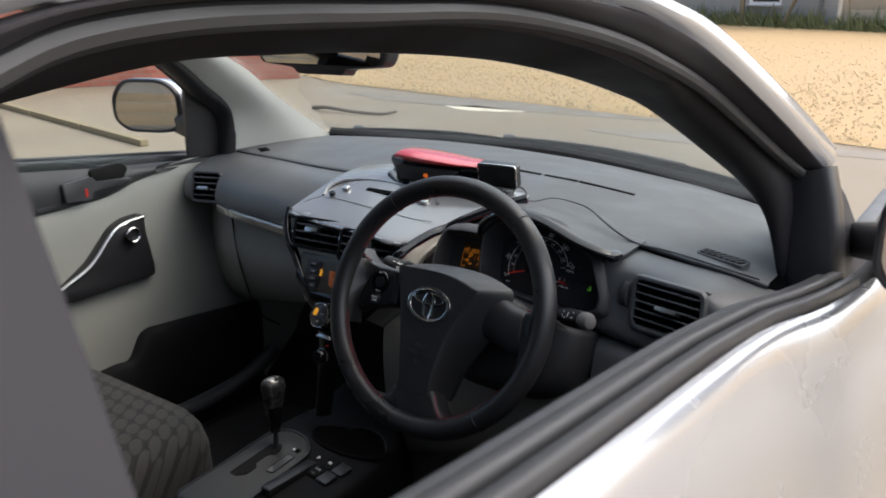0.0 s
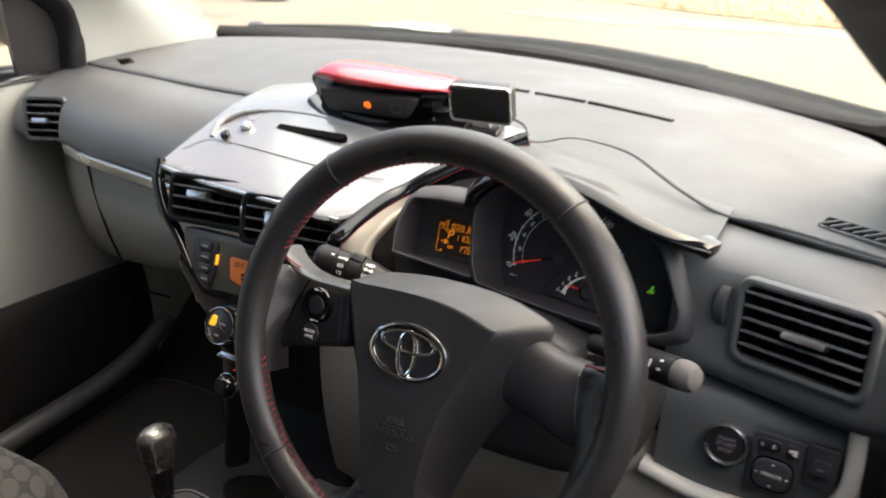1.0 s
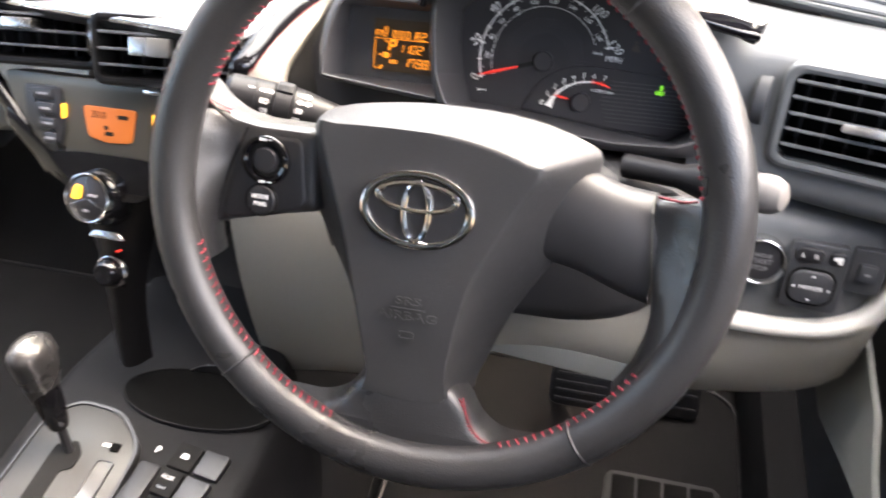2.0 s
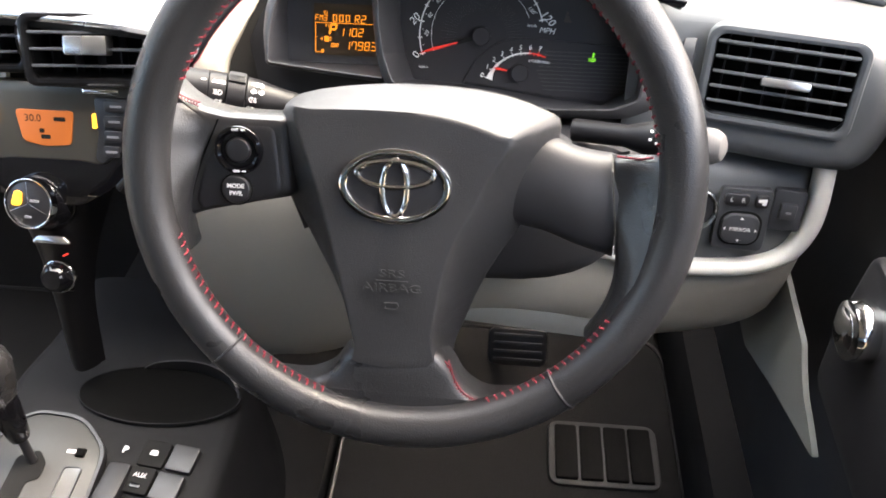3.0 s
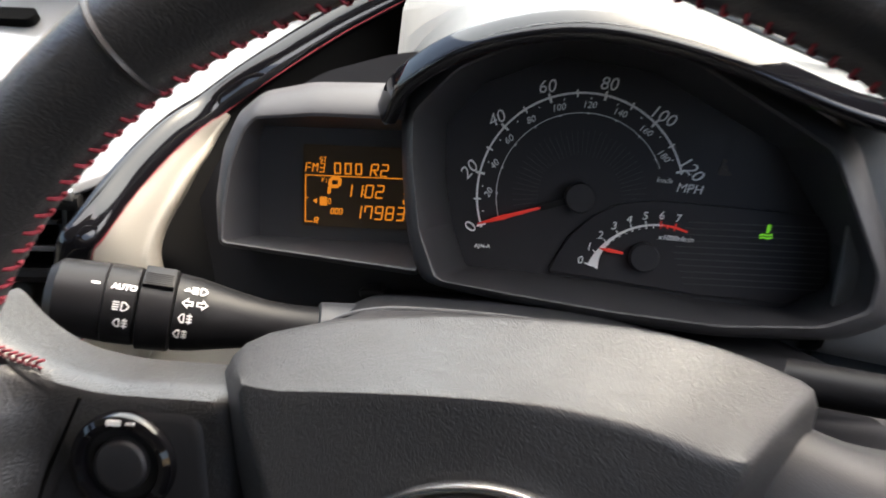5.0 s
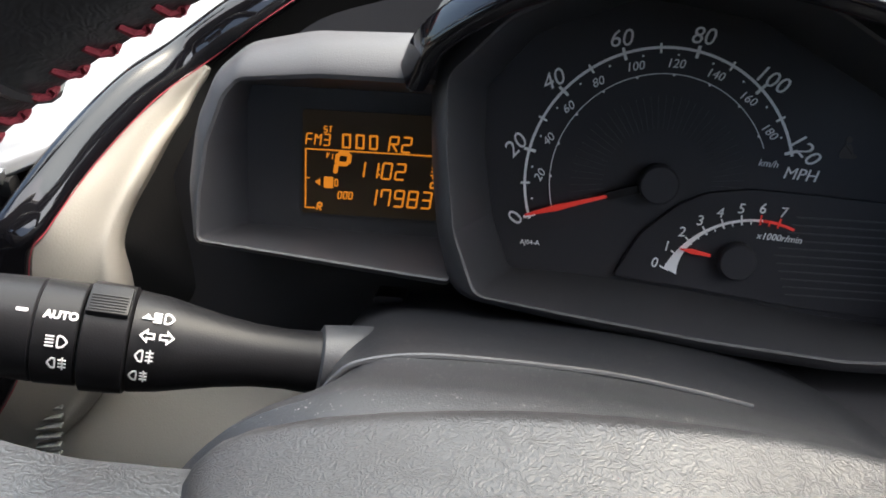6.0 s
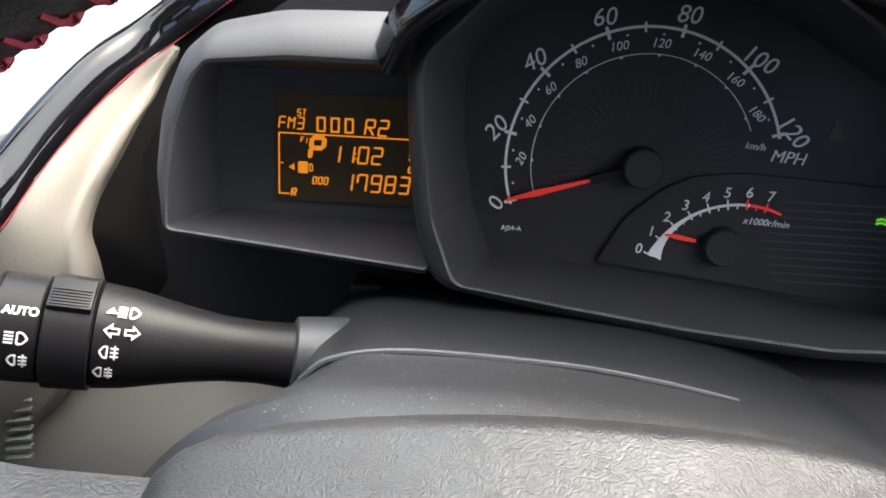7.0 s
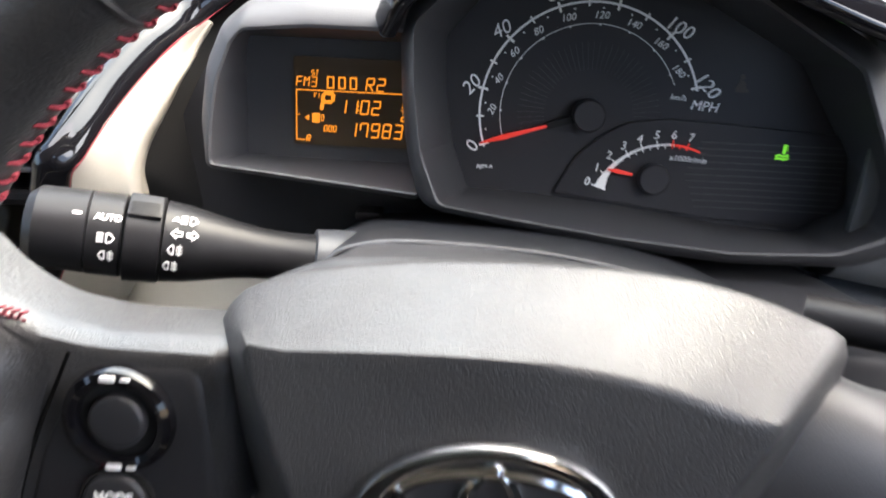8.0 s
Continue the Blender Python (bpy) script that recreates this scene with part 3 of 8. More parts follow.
def skin_x(y):
    """Where the driver's door skin begins, beside the window slot."""
    for (a, b), (c, d) in zip(SKIN_EDGE, SKIN_EDGE[1:]):
        if y <= c:
            return b + (d - b) * (y - a) / (c - a)
    return SKIN_EDGE[-1][1]


def car_body():
    t = thing("car_body", T(0, 0, 0.16), "silver small hatchback body with dark window frames", "car body", kind="structure")
    V = lambda l: [Vector(p) for p in l]
    rail = [[v, v.lerp(o, 0.25) + Vector((0.012, 0, 0.004)), v.lerp(o, 0.7) + Vector((0.012, 0, 0.004)), o, o + Vector((-0.03, 0, 0.012)), o + Vector((-0.09, 0, 0.02))] for v, o in zip(V(EDGE_SILVER), V(EDGE_OUT))]
    wpart("roof_rail", thick(loft(rail, 4, 3), 0.004), M_PAINT, t, "silver painted roof rail")
    cover = [[i + Vector((0.03, 0.03, 0.03)), i + Vector((0.008, 0.008, 0.006)), i, i.lerp(s_, 0.15) + Vector((0.002, -0.003, -0.003)), i.lerp(s_, 0.6), s_ + Vector((-0.012, 0, 0.002))] for i, s_ in zip(V(EDGE_IN), V(EDGE_SEAL))]
    wpart("pillar_cover", thick(loft(cover, 4, 3), 0.004), M_COVER, t, "black inner pillar cover")
    lp = catmull(LEFT_EDGE, 5)
    wpart("pillar_cover", sweep(lp, rrect(0.034, 0.05, 0.010, 3), up=(1, 0, 0.3)), M_BLACK, t, "black inner pillar cover")
    wpart("roof_rail", sweep([p + Vector((-0.035, 0.03, 0.03)) for p in lp], rrect(0.06, 0.05, 0.018, 3), up=(1, 0, 0.3)), M_PAINT, t, "silver painted roof rail")
    for sx in (1, -1):
        # centre pillar and the quarter behind it
        pil = [[(sx * (side_x(z) + 0.005), y, z) for z in (0.40, 0.75, 1.08, 1.20, 1.33)] for y in (-0.659, -0.690, -0.76, -0.86)]
        wpart("centre_pillar", thick(loft(pil, 2, 2), 0.03), M_FRAME, t)
        q = [[(sx * (side_x(z) - 0.02), y, z) for z in (0.35, 0.7, 1.02)] for y in (-0.82, -1.2, -1.55)]
        wpart("quarter_panel", thick(loft(q, 2, 2), 0.03), M_PAINT, t)
        wpart("quarter_glass", thick(loft([[(sx * (side_x(z) - 0.02), y, z) for z in (1.02, 1.18, 1.34)] for y in (-0.85, -1.15, -1.45)], 2, 2), 0.004), M_TINT, t)
        f = [[(sx * x, y, z) for y, x, z in ((0.25, 0.80, zz), (0.55, 0.80, zz - 0.02), (0.95, 0.77, zz - 0.06), (1.25, 0.66, zz - 0.14))] for zz in (0.30, 0.60, 0.84, 0.90)]
        wpart("front_wing", thick(loft(f, 3, 3), 0.01), M_PAINT, t)
    # bonnet
    bn = [[(x, y, z - 0.10 * (x / 0.75) ** 2) for x in (-0.74, -0.4, 0, 0.4, 0.74)] for y, z in ((0.90, 0.885), (1.05, 0.845), (1.20, 0.76), (1.27, 0.62), (1.28, 0.35))]
    wpart("bonnet", thick(loft(bn, 3, 3), 0.01), M_PAINT, t)
    # roof and cloth lining
    rf = [[(x, y, z - 0.05 * (x / 0.6) ** 2) for x in (-0.60, -0.35, 0, 0.35, 0.60)] for y, z in ((0.0, 1.40), (-0.35, 1.455), (-0.8, 1.47), (-1.3, 1.44), (-1.55, 1.40))]
    wpart("roof", thick(loft(rf, 3, 3), 0.01), M_PAINT, t)
    rl = [[(x, y, z - 0.045 * (x / 0.56) ** 2) for x in (-0.56, -0.3, 0, 0.3, 0.56)] for y, z in ((0.0, 1.365), (-0.35, 1.41), (-0.8, 1.425), (-1.3, 1.40), (-1.52, 1.36))]
    wpart("headlining", thick(loft(rl, 3, 3), 0.012), M_HEAD, t, "pale cloth headlining")
    wpart("windscreen_header", rbox(0.98, 0.07, 0.05, 0.012, pose(0, 0.0, 1.365)), M_HEAD, t)
    # tail with its window
    wpart("tailgate", rbox(1.36, 0.06, 0.66, 0.03, pose(0, -1.56, 0.70)), M_PAINT, t)
    wpart("rear_glass", rbox(1.10, 0.006, 0.38, 0.002, pose(0, -1.545, 1.20, 6, 0, 0)), M_TINT, t)
    # Unseen dark panels, added so the silver tail bounces less light forward.
    wpart("rear_dimming_panel", rbox(1.30, 0.02, 0.70, 0.01, pose(0, -1.50, 0.66)), M_COVER, t, "unseen dark panel added to dim the tailgate")
    wpart("shelf_dimming_panel", rbox(1.28, 0.55, 0.02, 0.006, pose(0, -1.22, 0.98)), M_CARPET, t)
    for sx in (1, -1):
        # Same added dimming panel on each unseen side.
        wpart("side_dimming_panel", rbox(0.02, 0.74, 0.72, 0.006, pose(sx * 0.665, -1.17, 0.66)), M_COVER, t, "unseen dark panel added to dim the quarter")
        for y in (0.98, -1.12):
            ax = pose(sx * 0.715, y, 0.285, 0, 90 * sx, 0)
            wh = wpart("road_wheel", lathe([(0.19, -0.08), (0.27, -0.085), (0.285, -0.06), (0.285, 0.055), (0.27, 0.08), (0.19, 0.075)], 40, m=ax), M_RUBBER, t, "black road tyre")
            part("rim", lathe([(0.19, -0.06), (0.19, 0.072), (0.165, 0.076), (0.15, 0.055), (0.05, 0.062), (0.045, 0.07)], 32, m=WORLD[wh].inverted() @ ax), M_SATIN, wh, "silver wheel rim")
    # floor, bulkhead, tunnel
    wpart("floor_pan", rbox(1.44, 2.5, 0.05, 0.01, pose(0, -0.35, 0.235)), M_CARPET, t, "black carpeted floor")
    wpart("bulkhead", rbox(1.40, 0.05, 0.66, 0.01, pose(0, 0.86, 0.55)), M_CARPET, t)
    wpart("toe_board", rbox(1.40, 0.42, 0.03, 0.01, pose(0, 0.70, 0.36, 42, 0, 0)), M_CARPET, t)
    tn = [[(x, y, z) for x, z in ((-0.16, 0.26), (-0.12, 0.42), (-0.02, 0.50), (0.06, 0.50), (0.15, 0.42), (0.19, 0.26))] for y in (-0.9, -0.2, 0.3, 0.8)]
    wpart("tunnel", loft(tn, 2, 3), M_CARPET, t)
    for sx in (1, -1):
        wpart("door_sill", rbox(0.10, 1.5, 0.14, 0.03, pose(sx * 0.72, -0.15, 0.31)), M_CARPET, t)
        kp = [[(sx * x, y, z) for x, y, z in (((0.69, 0.24, zz), (0.675, 0.34, zz), (0.665, 0.5, zz), (0.66, 0.86, zz)) if sx > 0 else ((0.70, 0.56, zz), (0.695, 0.62, zz), (0.685, 0.7, zz), (0.67, 0.86, zz)))] for zz in (0.22, 0.5, 0.75, 0.93)]
        if sx < 0:
            wpart("sill_trim", tube(catmull([(-0.655, -0.30, 0.37), (-0.645, 0.10, 0.345), (-0.640, 0.30, 0.340), (-0.640, 0.44, 0.343), (-0.638, 0.53, 0.362), (-0.632, 0.60, 0.395)], 5), 0.020, 12), M_DARK, t, "dark rounded sill trim")
            wpart("kick_panel", thick(loft(kp, 2, 2), 0.008), M_DOORTRIM, t, "pale side kick panel")
        else:
            tri = round_poly([(0.30, 0.60), (0.219, 0.590), (0.120, 0.630), (0.037, 0.657), (0.026, 0.662), (0.050, 0.671), (0.078, 0.680), (0.100, 0.694), (0.113, 0.706), (0.20, 0.720), (0.30, 0.720)], 0.006)
            wpart("kick_panel", slab(tri, -0.004, 0.001, 0.001, m=Matrix(((0, 0, -1, 0.668), (1, 0, 0, 0), (0, 1, 0, 0), (0, 0, 0, 1)))), M_DOORTRIM, t, "pale side kick panel")
        wpart("side_wall", rbox(0.03, 1.2, 0.72, 0.006, pose(sx * 0.735, 0.45, 0.56)), M_DARK, t)
    return t


body = car_body()

# windscreen edges: base, middle, top
WR = [(0.665, 0.60, 0.940), (0.650, 0.46, 1.04), (0.625, 0.32, 1.13), (0.595, 0.16, 1.23), (0.56, 0.04, 1.33)]
WL = [(-0.605, 0.83, 0.950), (-0.563, 0.61, 1.078), (-0.545, 0.51, 1.149), (-0.53, 0.41, 1.205), (-0.49, 0.20, 1.335)]


def windscreen():
    rows = []
    for k, (l, r) in enumerate(zip(WL, [(0.690, 0.66, 0.938)] + WR[1:])):
        bulge = (0.17, 0.12, 0.085, 0.06, 0.05)[k]
        row = []
        for i in range(9):
            s = i / 8
            p = Vector(l).lerp(Vector(r), s)
            p.y += bulge * math.sin(math.pi * s)
            row.append(p)
        rows.append(row)
    t = thing("windscreen", T(0, 0.7, 0.95), "clear curved windscreen with a black lower edge", "windscreen", kind="structure")
    g = wpart("pane", thick(loft(rows, 3, 2), 0.004), M_GLASS, t)
    g.visible_shadow = False
    base = catmull(rows[0], 3)
    band = [[p + Vector((0, -0.005, -0.003)) for p in rows[0]], [a.lerp(b, 0.05) + Vector((0, -0.005, -0.003)) for a, b in zip(rows[0], rows[1])]]
    wpart("black_band", thick(loft(band, 1, 2), 0.001), M_MATT, t, "black printed band at the foot of the glass")
    wpart("black_edge", sweep([p + Vector((0, 0.004, 0.004)) for p in base], rrect(0.03, 0.010, 0.003, 2), up=(0, -0.5, 0.86)), M_MATT, t)
    wpart("scuttle", sweep([p + Vector((0, 0.036, -0.022)) for p in base], rrect(0.060, 0.03, 0.008, 2)), M_BLACKSHADE, t, "black plastic scuttle panel")
    return base


SCREEN_BASE = windscreen()


def wiper(i0, i1, lift, label):
    pts = SCREEN_BASE[i0:i1 + 1]
    t = thing("wiper", Matrix.Translation(pts[0]), label, "wiper", "windscreen wipers")
    off = Vector((0, 0.030, lift))
    blade = [p + off + Vector((0, 0, 0.006 * math.sin(math.pi * k / (len(pts) - 1)))) for k, p in enumerate(pts)]
    wpart("blade", sweep(blade, rrect(0.010, 0.020, 0.003, 2)), M_MATT, t)
    arm = [p + Vector((0, 0.014, 0.004)) for p in blade[: max(4, len(blade) * 2 // 3)]]
    wpart("arm", sweep(arm, rrect(0.014, 0.009, 0.003, 2)), M_COVER, t)
    wpart("pivot", lathe([(0.016, -0.01), (0.016, 0.006), (0.010, 0.010)], 14, m=Matrix.Translation(arm[0])), M_BLACK, t)


wiper(1, 11, 0.004, "black wiper blade resting at the foot of the windscreen")
wiper(9, 23, 0.010, "long black wiper resting along the lower windscreen edge")


def pillar_trim(sx, edge, door):
    """Pale trim between the windscreen's edge and the door's window."""
    rows = []
    for (a, b) in zip(edge, door):
        a, b = Vector(a), Vector(b)
        mid = (a + b) / 2 + (Vector((0.018, -0.01, 0)) if sx < 0 else Vector((0.012, 0.02, 0)))
        rows.append([a + Vector((0.004, -0.004, 0)), a.lerp(mid, 0.5) + (Vector((0.008, -0.006, 0)) if sx < 0 else Vector((0, 0, 0))), mid, b])
    solo("pillar_trim", thick(loft(rows, 4, 3), 0.006), M_PILLAR, "pale grey windscreen pillar trim", "pillar trim", "structure", base=tuple(edge[0]))


pillar_trim(-1, WL, [(-0.672, 0.535, 0.945), (-0.638, 0.51, 1.056), (-0.617, 0.415, 1.125), (-0.597, 0.335, 1.186), (-0.555, 0.10, 1.315)])
pillar_trim(1, WR, [(0.715, 0.330, 0.930), (0.690, 0.320, 1.03), (0.665, 0.30, 1.075), (0.63, 0.24, 1.125), (0.58, 0.06, 1.24)])


def door(sx, name, label):
    """A door: window frame, seal, sill, outer skin and inner panel."""
    t = thing(name, T(sx * 0.74, -0.2, 0.3), label, "car door")
    if sx > 0:
        V = lambda l: [Vector(p) for p in l]
        fr = [[a + Vector((-0.004, 0, 0.001)), a + Vector((0.010, 0, 0.003)), a.lerp(b, 0.4) + Vector((0.010, 0, 0.0)), b + Vector((0.006, 0, -0.003)), b + Vector((-0.006, 0, -0.002))] for a, b in zip(V(EDGE_SEAL), V(EDGE_SILVER))]
        wpart("window_frame", thick(loft(fr, 4, 3), 0.003), M_FRAME, t, "dark grey window frame")
        lip = catmull(EDGE_SEAL, 5)
        wpart("seal", tube([p + Vector((0.004, -0.002, -0.004)) for p in lip], 0.0075, 10), M_RUBBER, t, "black rubber window seal")
        wpart("inner_seal", tube([p + Vector((-0.016, -0.004, -0.007)) for p in lip], 0.0060, 10), M_FRAME, t)
        # upright front edge of the window and the mirror triangle
        wpart("front_channel", sweep(catmull([(0.712, 0.352, 1.085), (0.728, 0.345, 1.03), (0.742, 0.33, 0.95), (0.748, 0.325, 0.90)], 4), rrect(0.05, 0.07, 0.012, 3), up=(1, 0, 0.3)), M_BLACK, t)
        sail = [[(0.735, 0.335, 1.09), (0.740, 0.40, 1.068), (0.745, 0.47, 1.03)], [(0.745, 0.34, 1.02), (0.752, 0.42, 1.00), (0.757, 0.54, 0.965)], [(0.757, 0.345, 0.93), (0.764, 0.45, 0.915), (0.77, 0.63, 0.90)]]
        wpart("mirror_base_panel", thick(loft(sail, 4, 4), 0.006), M_FRAME, t, "dark grey triangle behind the mirror")
    else:
        lp = catmull(LEFT_EDGE, 5)
        wpart("window_frame", sweep([p + Vector((-0.025, 0, 0)) for p in lp], rrect(0.04, 0.03, 0.01, 3), up=(1, 0, 0.3)), M_FRAME, t, "dark grey window frame")
        sail = [[(-0.690, 0.43, 1.115), (-0.685, 0.47, 1.10), (-0.682, 0.52, 1.06)], [(-0.700, 0.432, 1.03), (-0.695, 0.48, 1.02), (-0.692, 0.548, 1.01)], [(-0.712, 0.440, 0.945), (-0.705, 0.49, 0.94), (-0.702, 0.552, 0.935)]]
        wpart("mirror_base_panel", thick(loft(sail, 4, 4), 0.012), M_BLACK, t, "black triangle behind the mirror")
    ys = [-0.70, -0.45, -0.2, 0.05, 0.32] if sx > 0 else [-0.70, -0.45, -0.2, 0.1, 0.50]
    fine = catmull([(y, 0, 0) for y in ys], 3)
    sill = lambda dx, dz, w, h, mat, nm, lb="": wpart(nm, sweep([(skin_x(p.x) - 0.030 + dx if sx > 0 else -(0.740 + dx + 0.05 * (p.x + 0.46)), p.x, SILL_IN(p.x) + dz) for p in fine], rrect(w, h, min(w, h) * 0.35, 3)), mat, t, lb)
    sill(-0.014, -0.010, 0.020, 0.030, M_DARK, "inner_sill")
    sill(0.000, -0.002, 0.016, 0.026, M_RUBBER, "inner_wiper_seal")
    sill(0.019, -0.004, 0.016, 0.022, M_RUBBER, "outer_wiper_seal")
    if sx > 0:
        ledge = []
        for y, xi, zi in ((0.27, 0.722, 0.940), (0.20, 0.718, 0.949), (0.0, 0.704, 0.976), (-0.2, 0.686, 1.001), (-0.4, 0.680, 1.027), (-0.7, 0.676, 1.066)):
            xo, zo = skin_x(y) - 0.040, SILL_IN(y) - 0.008
            ledge.append([(xo, y, zo), (xo + (xi - xo) * 0.35, y, zo - 0.001), (xo + (xi - xo) * 0.8, y, zi + 0.010), (xi, y, zi), (xi - 0.001, y, zi - 0.012), (xi + 0.008, y, zi - 0.045)])
        wpart("inner_ledge", thick(loft(ledge, 4, 3), 0.003), M_FRAME, t, "dark upper ledge of the door panel")
    # outer skin
    rows = [[(sx * ((skin_x(y) + 0.004 if sx > 0 else 0.772 + 0.05 * (y + 0.46)) + d), y, SILL_IN(y) - 0.010 - h) for y in (-0.70, -0.4, -0.1, 0.04, 0.17, 0.40)] for d, h in ((-0.004, -0.004), (0.012, 0.004), (0.03, 0.05), (0.05, 0.14), (0.062, 0.28), (0.058, 0.45), (0.03, 0.66))]
    wpart("outer_skin", thick(loft(rows, 3, 3), 0.004), M_PAINT, t, "silver painted outer skin")
    return t


driver_door = door(1, "driver_door", "silver driver's door with its window wound down")
passenger_door = door(-1, "passenger_door", "passenger door with pale inner panel and closed window")


def inner_panel(t, sx, light):
    """Dark upper panel, pale lower panel, pull handle and storage bezel of a door."""
    X = lambda d, y=0.0: sx * ((0.722 + 0.05 * (y + 0.46)) if sx > 0 else 0.705) - sx * d
    low = [(-0.72, 0.885), (-0.3, 0.885), (0.045, 0.890), (0.150, 0.894), (0.195, 0.896), (0.235, 0.904), (0.30, 0.922), (0.45, 0.938), (0.58, 0.935)]
    up, lo, pk = [], [], []
    for y, zl in low:
        if sx > 0 and y > 0.32:
            continue
        zt = SILL_IN(y) - 0.012
        up.append([(X(0.010 * math.sin(math.pi * k / 4), y), y, zt + (zl - zt) * k / 4) for k in range(5)])
        if sx > 0 and y > 0.1:
            continue
        zb = 0.555 if sx > 0 else (0.505 if y < 0.2 else 0.558 - 0.11 * max(0, y - 0.30))
        lo.append([(X(d, y), y, zl + (zb - zl) * f) for f, d in ((0.0, -0.006), (0.1, 0.004), (0.4, 0.008), (0.8, 0.012), (1.0, 0.012))])
        zp = zb - 0.555
        if sx > 0 or y > 0.1:
            pk.append([(X(d, y), y, z + zp) for z, d in ((0.552, 0.010), (0.562, 0.030), (0.548, 0.048), (0.48, 0.052), (0.36, 0.040), (0.27, 0.0))])
        else:
            pk.append([(X(d, y), y, z) for z, d in ((0.503, 0.010), (0.500, 0.016), (0.485, 0.020), (0.44, 0.022), (0.36, 0.020), (0.27, 0.0))])
    wpart("upper_panel", thick(loft(up, 4, 3), 0.008), M_DARK, t, "dark upper door panel")
    wpart("lower_panel", thick(loft(lo, 4, 3), 0.008), M_DOORTRIM if light else M_DARK, t, "pale lower door panel" if light else "dark lower door panel")
    wpart("door_pocket", thick(loft(pk, 4, 3), 0.008), M_CONSOLE, t, "black door pocket")


inner_panel(passenger_door, -1, True)
inner_panel(driver_door, 1, False)
# closed passenger window
gp = [[(-side_x(z) + 0.02, y - 0.9 * (z - 0.96) * (y > 0.3), z) for y in (-0.66, -0.3, 0.1, 0.5)] for z in (0.96, 1.14, 1.32)]
wg = wpart("window_glass", thick(loft(gp, 2, 2), 0.004), M_GLASS, passenger_door)
wg.visible_shadow = False

# ---------------------------------------------------------------- dashboard
def lerp_table(table, x):
    for a, b in zip(table, table[1:]):
        if a[0] <= x <= b[0]:
            s = (x - a[0]) / (b[0] - a[0])
            return [p + (q - p) * s for p, q in zip(a[1:], b[1:])]
    return list(table[0][1:] if x < table[0][0] else table[-1][1:])


# x, rear edge y z, front edge y z
PAD = [(-0.7, 0.62, 0.938, 0.565, 0.943), (-0.62, 0.8, 0.946, 0.535, 0.949), (-0.45, 0.865, 0.949, 0.49, 0.959), (-0.3, 0.89, 0.950, 0.45, 0.967),
       (-0.15, 0.895, 0.951, 0.42, 0.974), (0, 0.885, 0.950, 0.39, 0.98), (0.15, 0.86, 0.949, 0.36, 0.985), (0.3, 0.82, 0.946, 0.328, 0.986),
       (0.45, 0.77, 0.942, 0.29, 0.978), (0.58, 0.7, 0.938, 0.266, 0.966), (0.64, 0.64, 0.936, 0.26, 0.96), (0.7, 0.52, 0.933, 0.258, 0.95)]
dash = thing("dashboard", T(0, 0.4, 0.6), "dark grey moulded plastic dashboard with pale lower panels", "dashboard")
rows = []
for x, yb, zb, yf, zf in PAD:
    row = []
    for s in (0, 0.2, 0.45, 0.7, 0.9, 0.97, 1.0, 1.005, 1.0):
        y = yb + (yf - yb) * s
        z = zb + (zf - zb) * s + 0.018 * math.sin(math.pi * min(1, s)) * max(0, 1 - (x / 0.75) ** 2)
        row.append((x, y, z))
    row[-3] = (x, yf + 0.001, zf - 0.002)
    row[-2] = (x, yf + 0.002, zf - 0.008)
    row[-1] = (x, yf + 0.012, zf - 0.012)
    rows.append(row)
pad = wpart("top_pad", loft(rows, 4, 3), M_PAD, dash, "soft grey upper dash pad")


def pad_z(x, y):
    yb, zb, yf, zf = lerp_table(PAD, x)
    s = max(0, min(1, (y - yb) / (yf - yb)))
    return zb + (zf - zb) * s + 0.018 * math.sin(math.pi * s) * max(0, 1 - (x / 0.75) ** 2)


def cut_hole(bm, m, w, h, deep=0.07):
    """Opens a skin where a frame m of size w by h stands in it."""
    ax, ay, az = (m.to_3x3().col[k].normalized() for k in range(3))
    for co, no in ((m @ Vector((w / 2, 0, 0)), ax), (m @ Vector((-w / 2, 0, 0)), ax), (m @ Vector((0, h / 2, 0)), ay), (m @ Vector((0, -h / 2, 0)), ay)):
        bmesh.ops.bisect_plane(bm, geom=bm.verts[:] + bm.edges[:] + bm.faces[:], dist=1e-6, plane_co=co, plane_no=no)
    inv = m.inverted()
    gone = [f for f in bm.faces if abs((inv @ f.calc_center_median()).x) < w / 2 and abs((inv @ f.calc_center_median()).y) < h / 2 and abs((inv @ f.calc_center_median()).z) < deep]
    bmesh.ops.delete(bm, geom=gone, context="FACES")
    return bm


def facing(x, y, z, tilt, yaw=0.0, roll=0.0):
    """A frame on a panel that leans back by tilt and looks to its right by yaw; x right, y up, z out of the panel."""
    return pose(x, y, z, 0, 0, yaw) @ pose(0, 0, 0, 90 - tilt, 0, 0) @ pose(0, 0, 0, 0, 0, roll)


DRIVER_VENT = facing(0.601, 0.160, 0.924, 6, -16, 1.5)
SIDE_VENT = facing(-0.590, 0.393, 0.892, 14, 18)
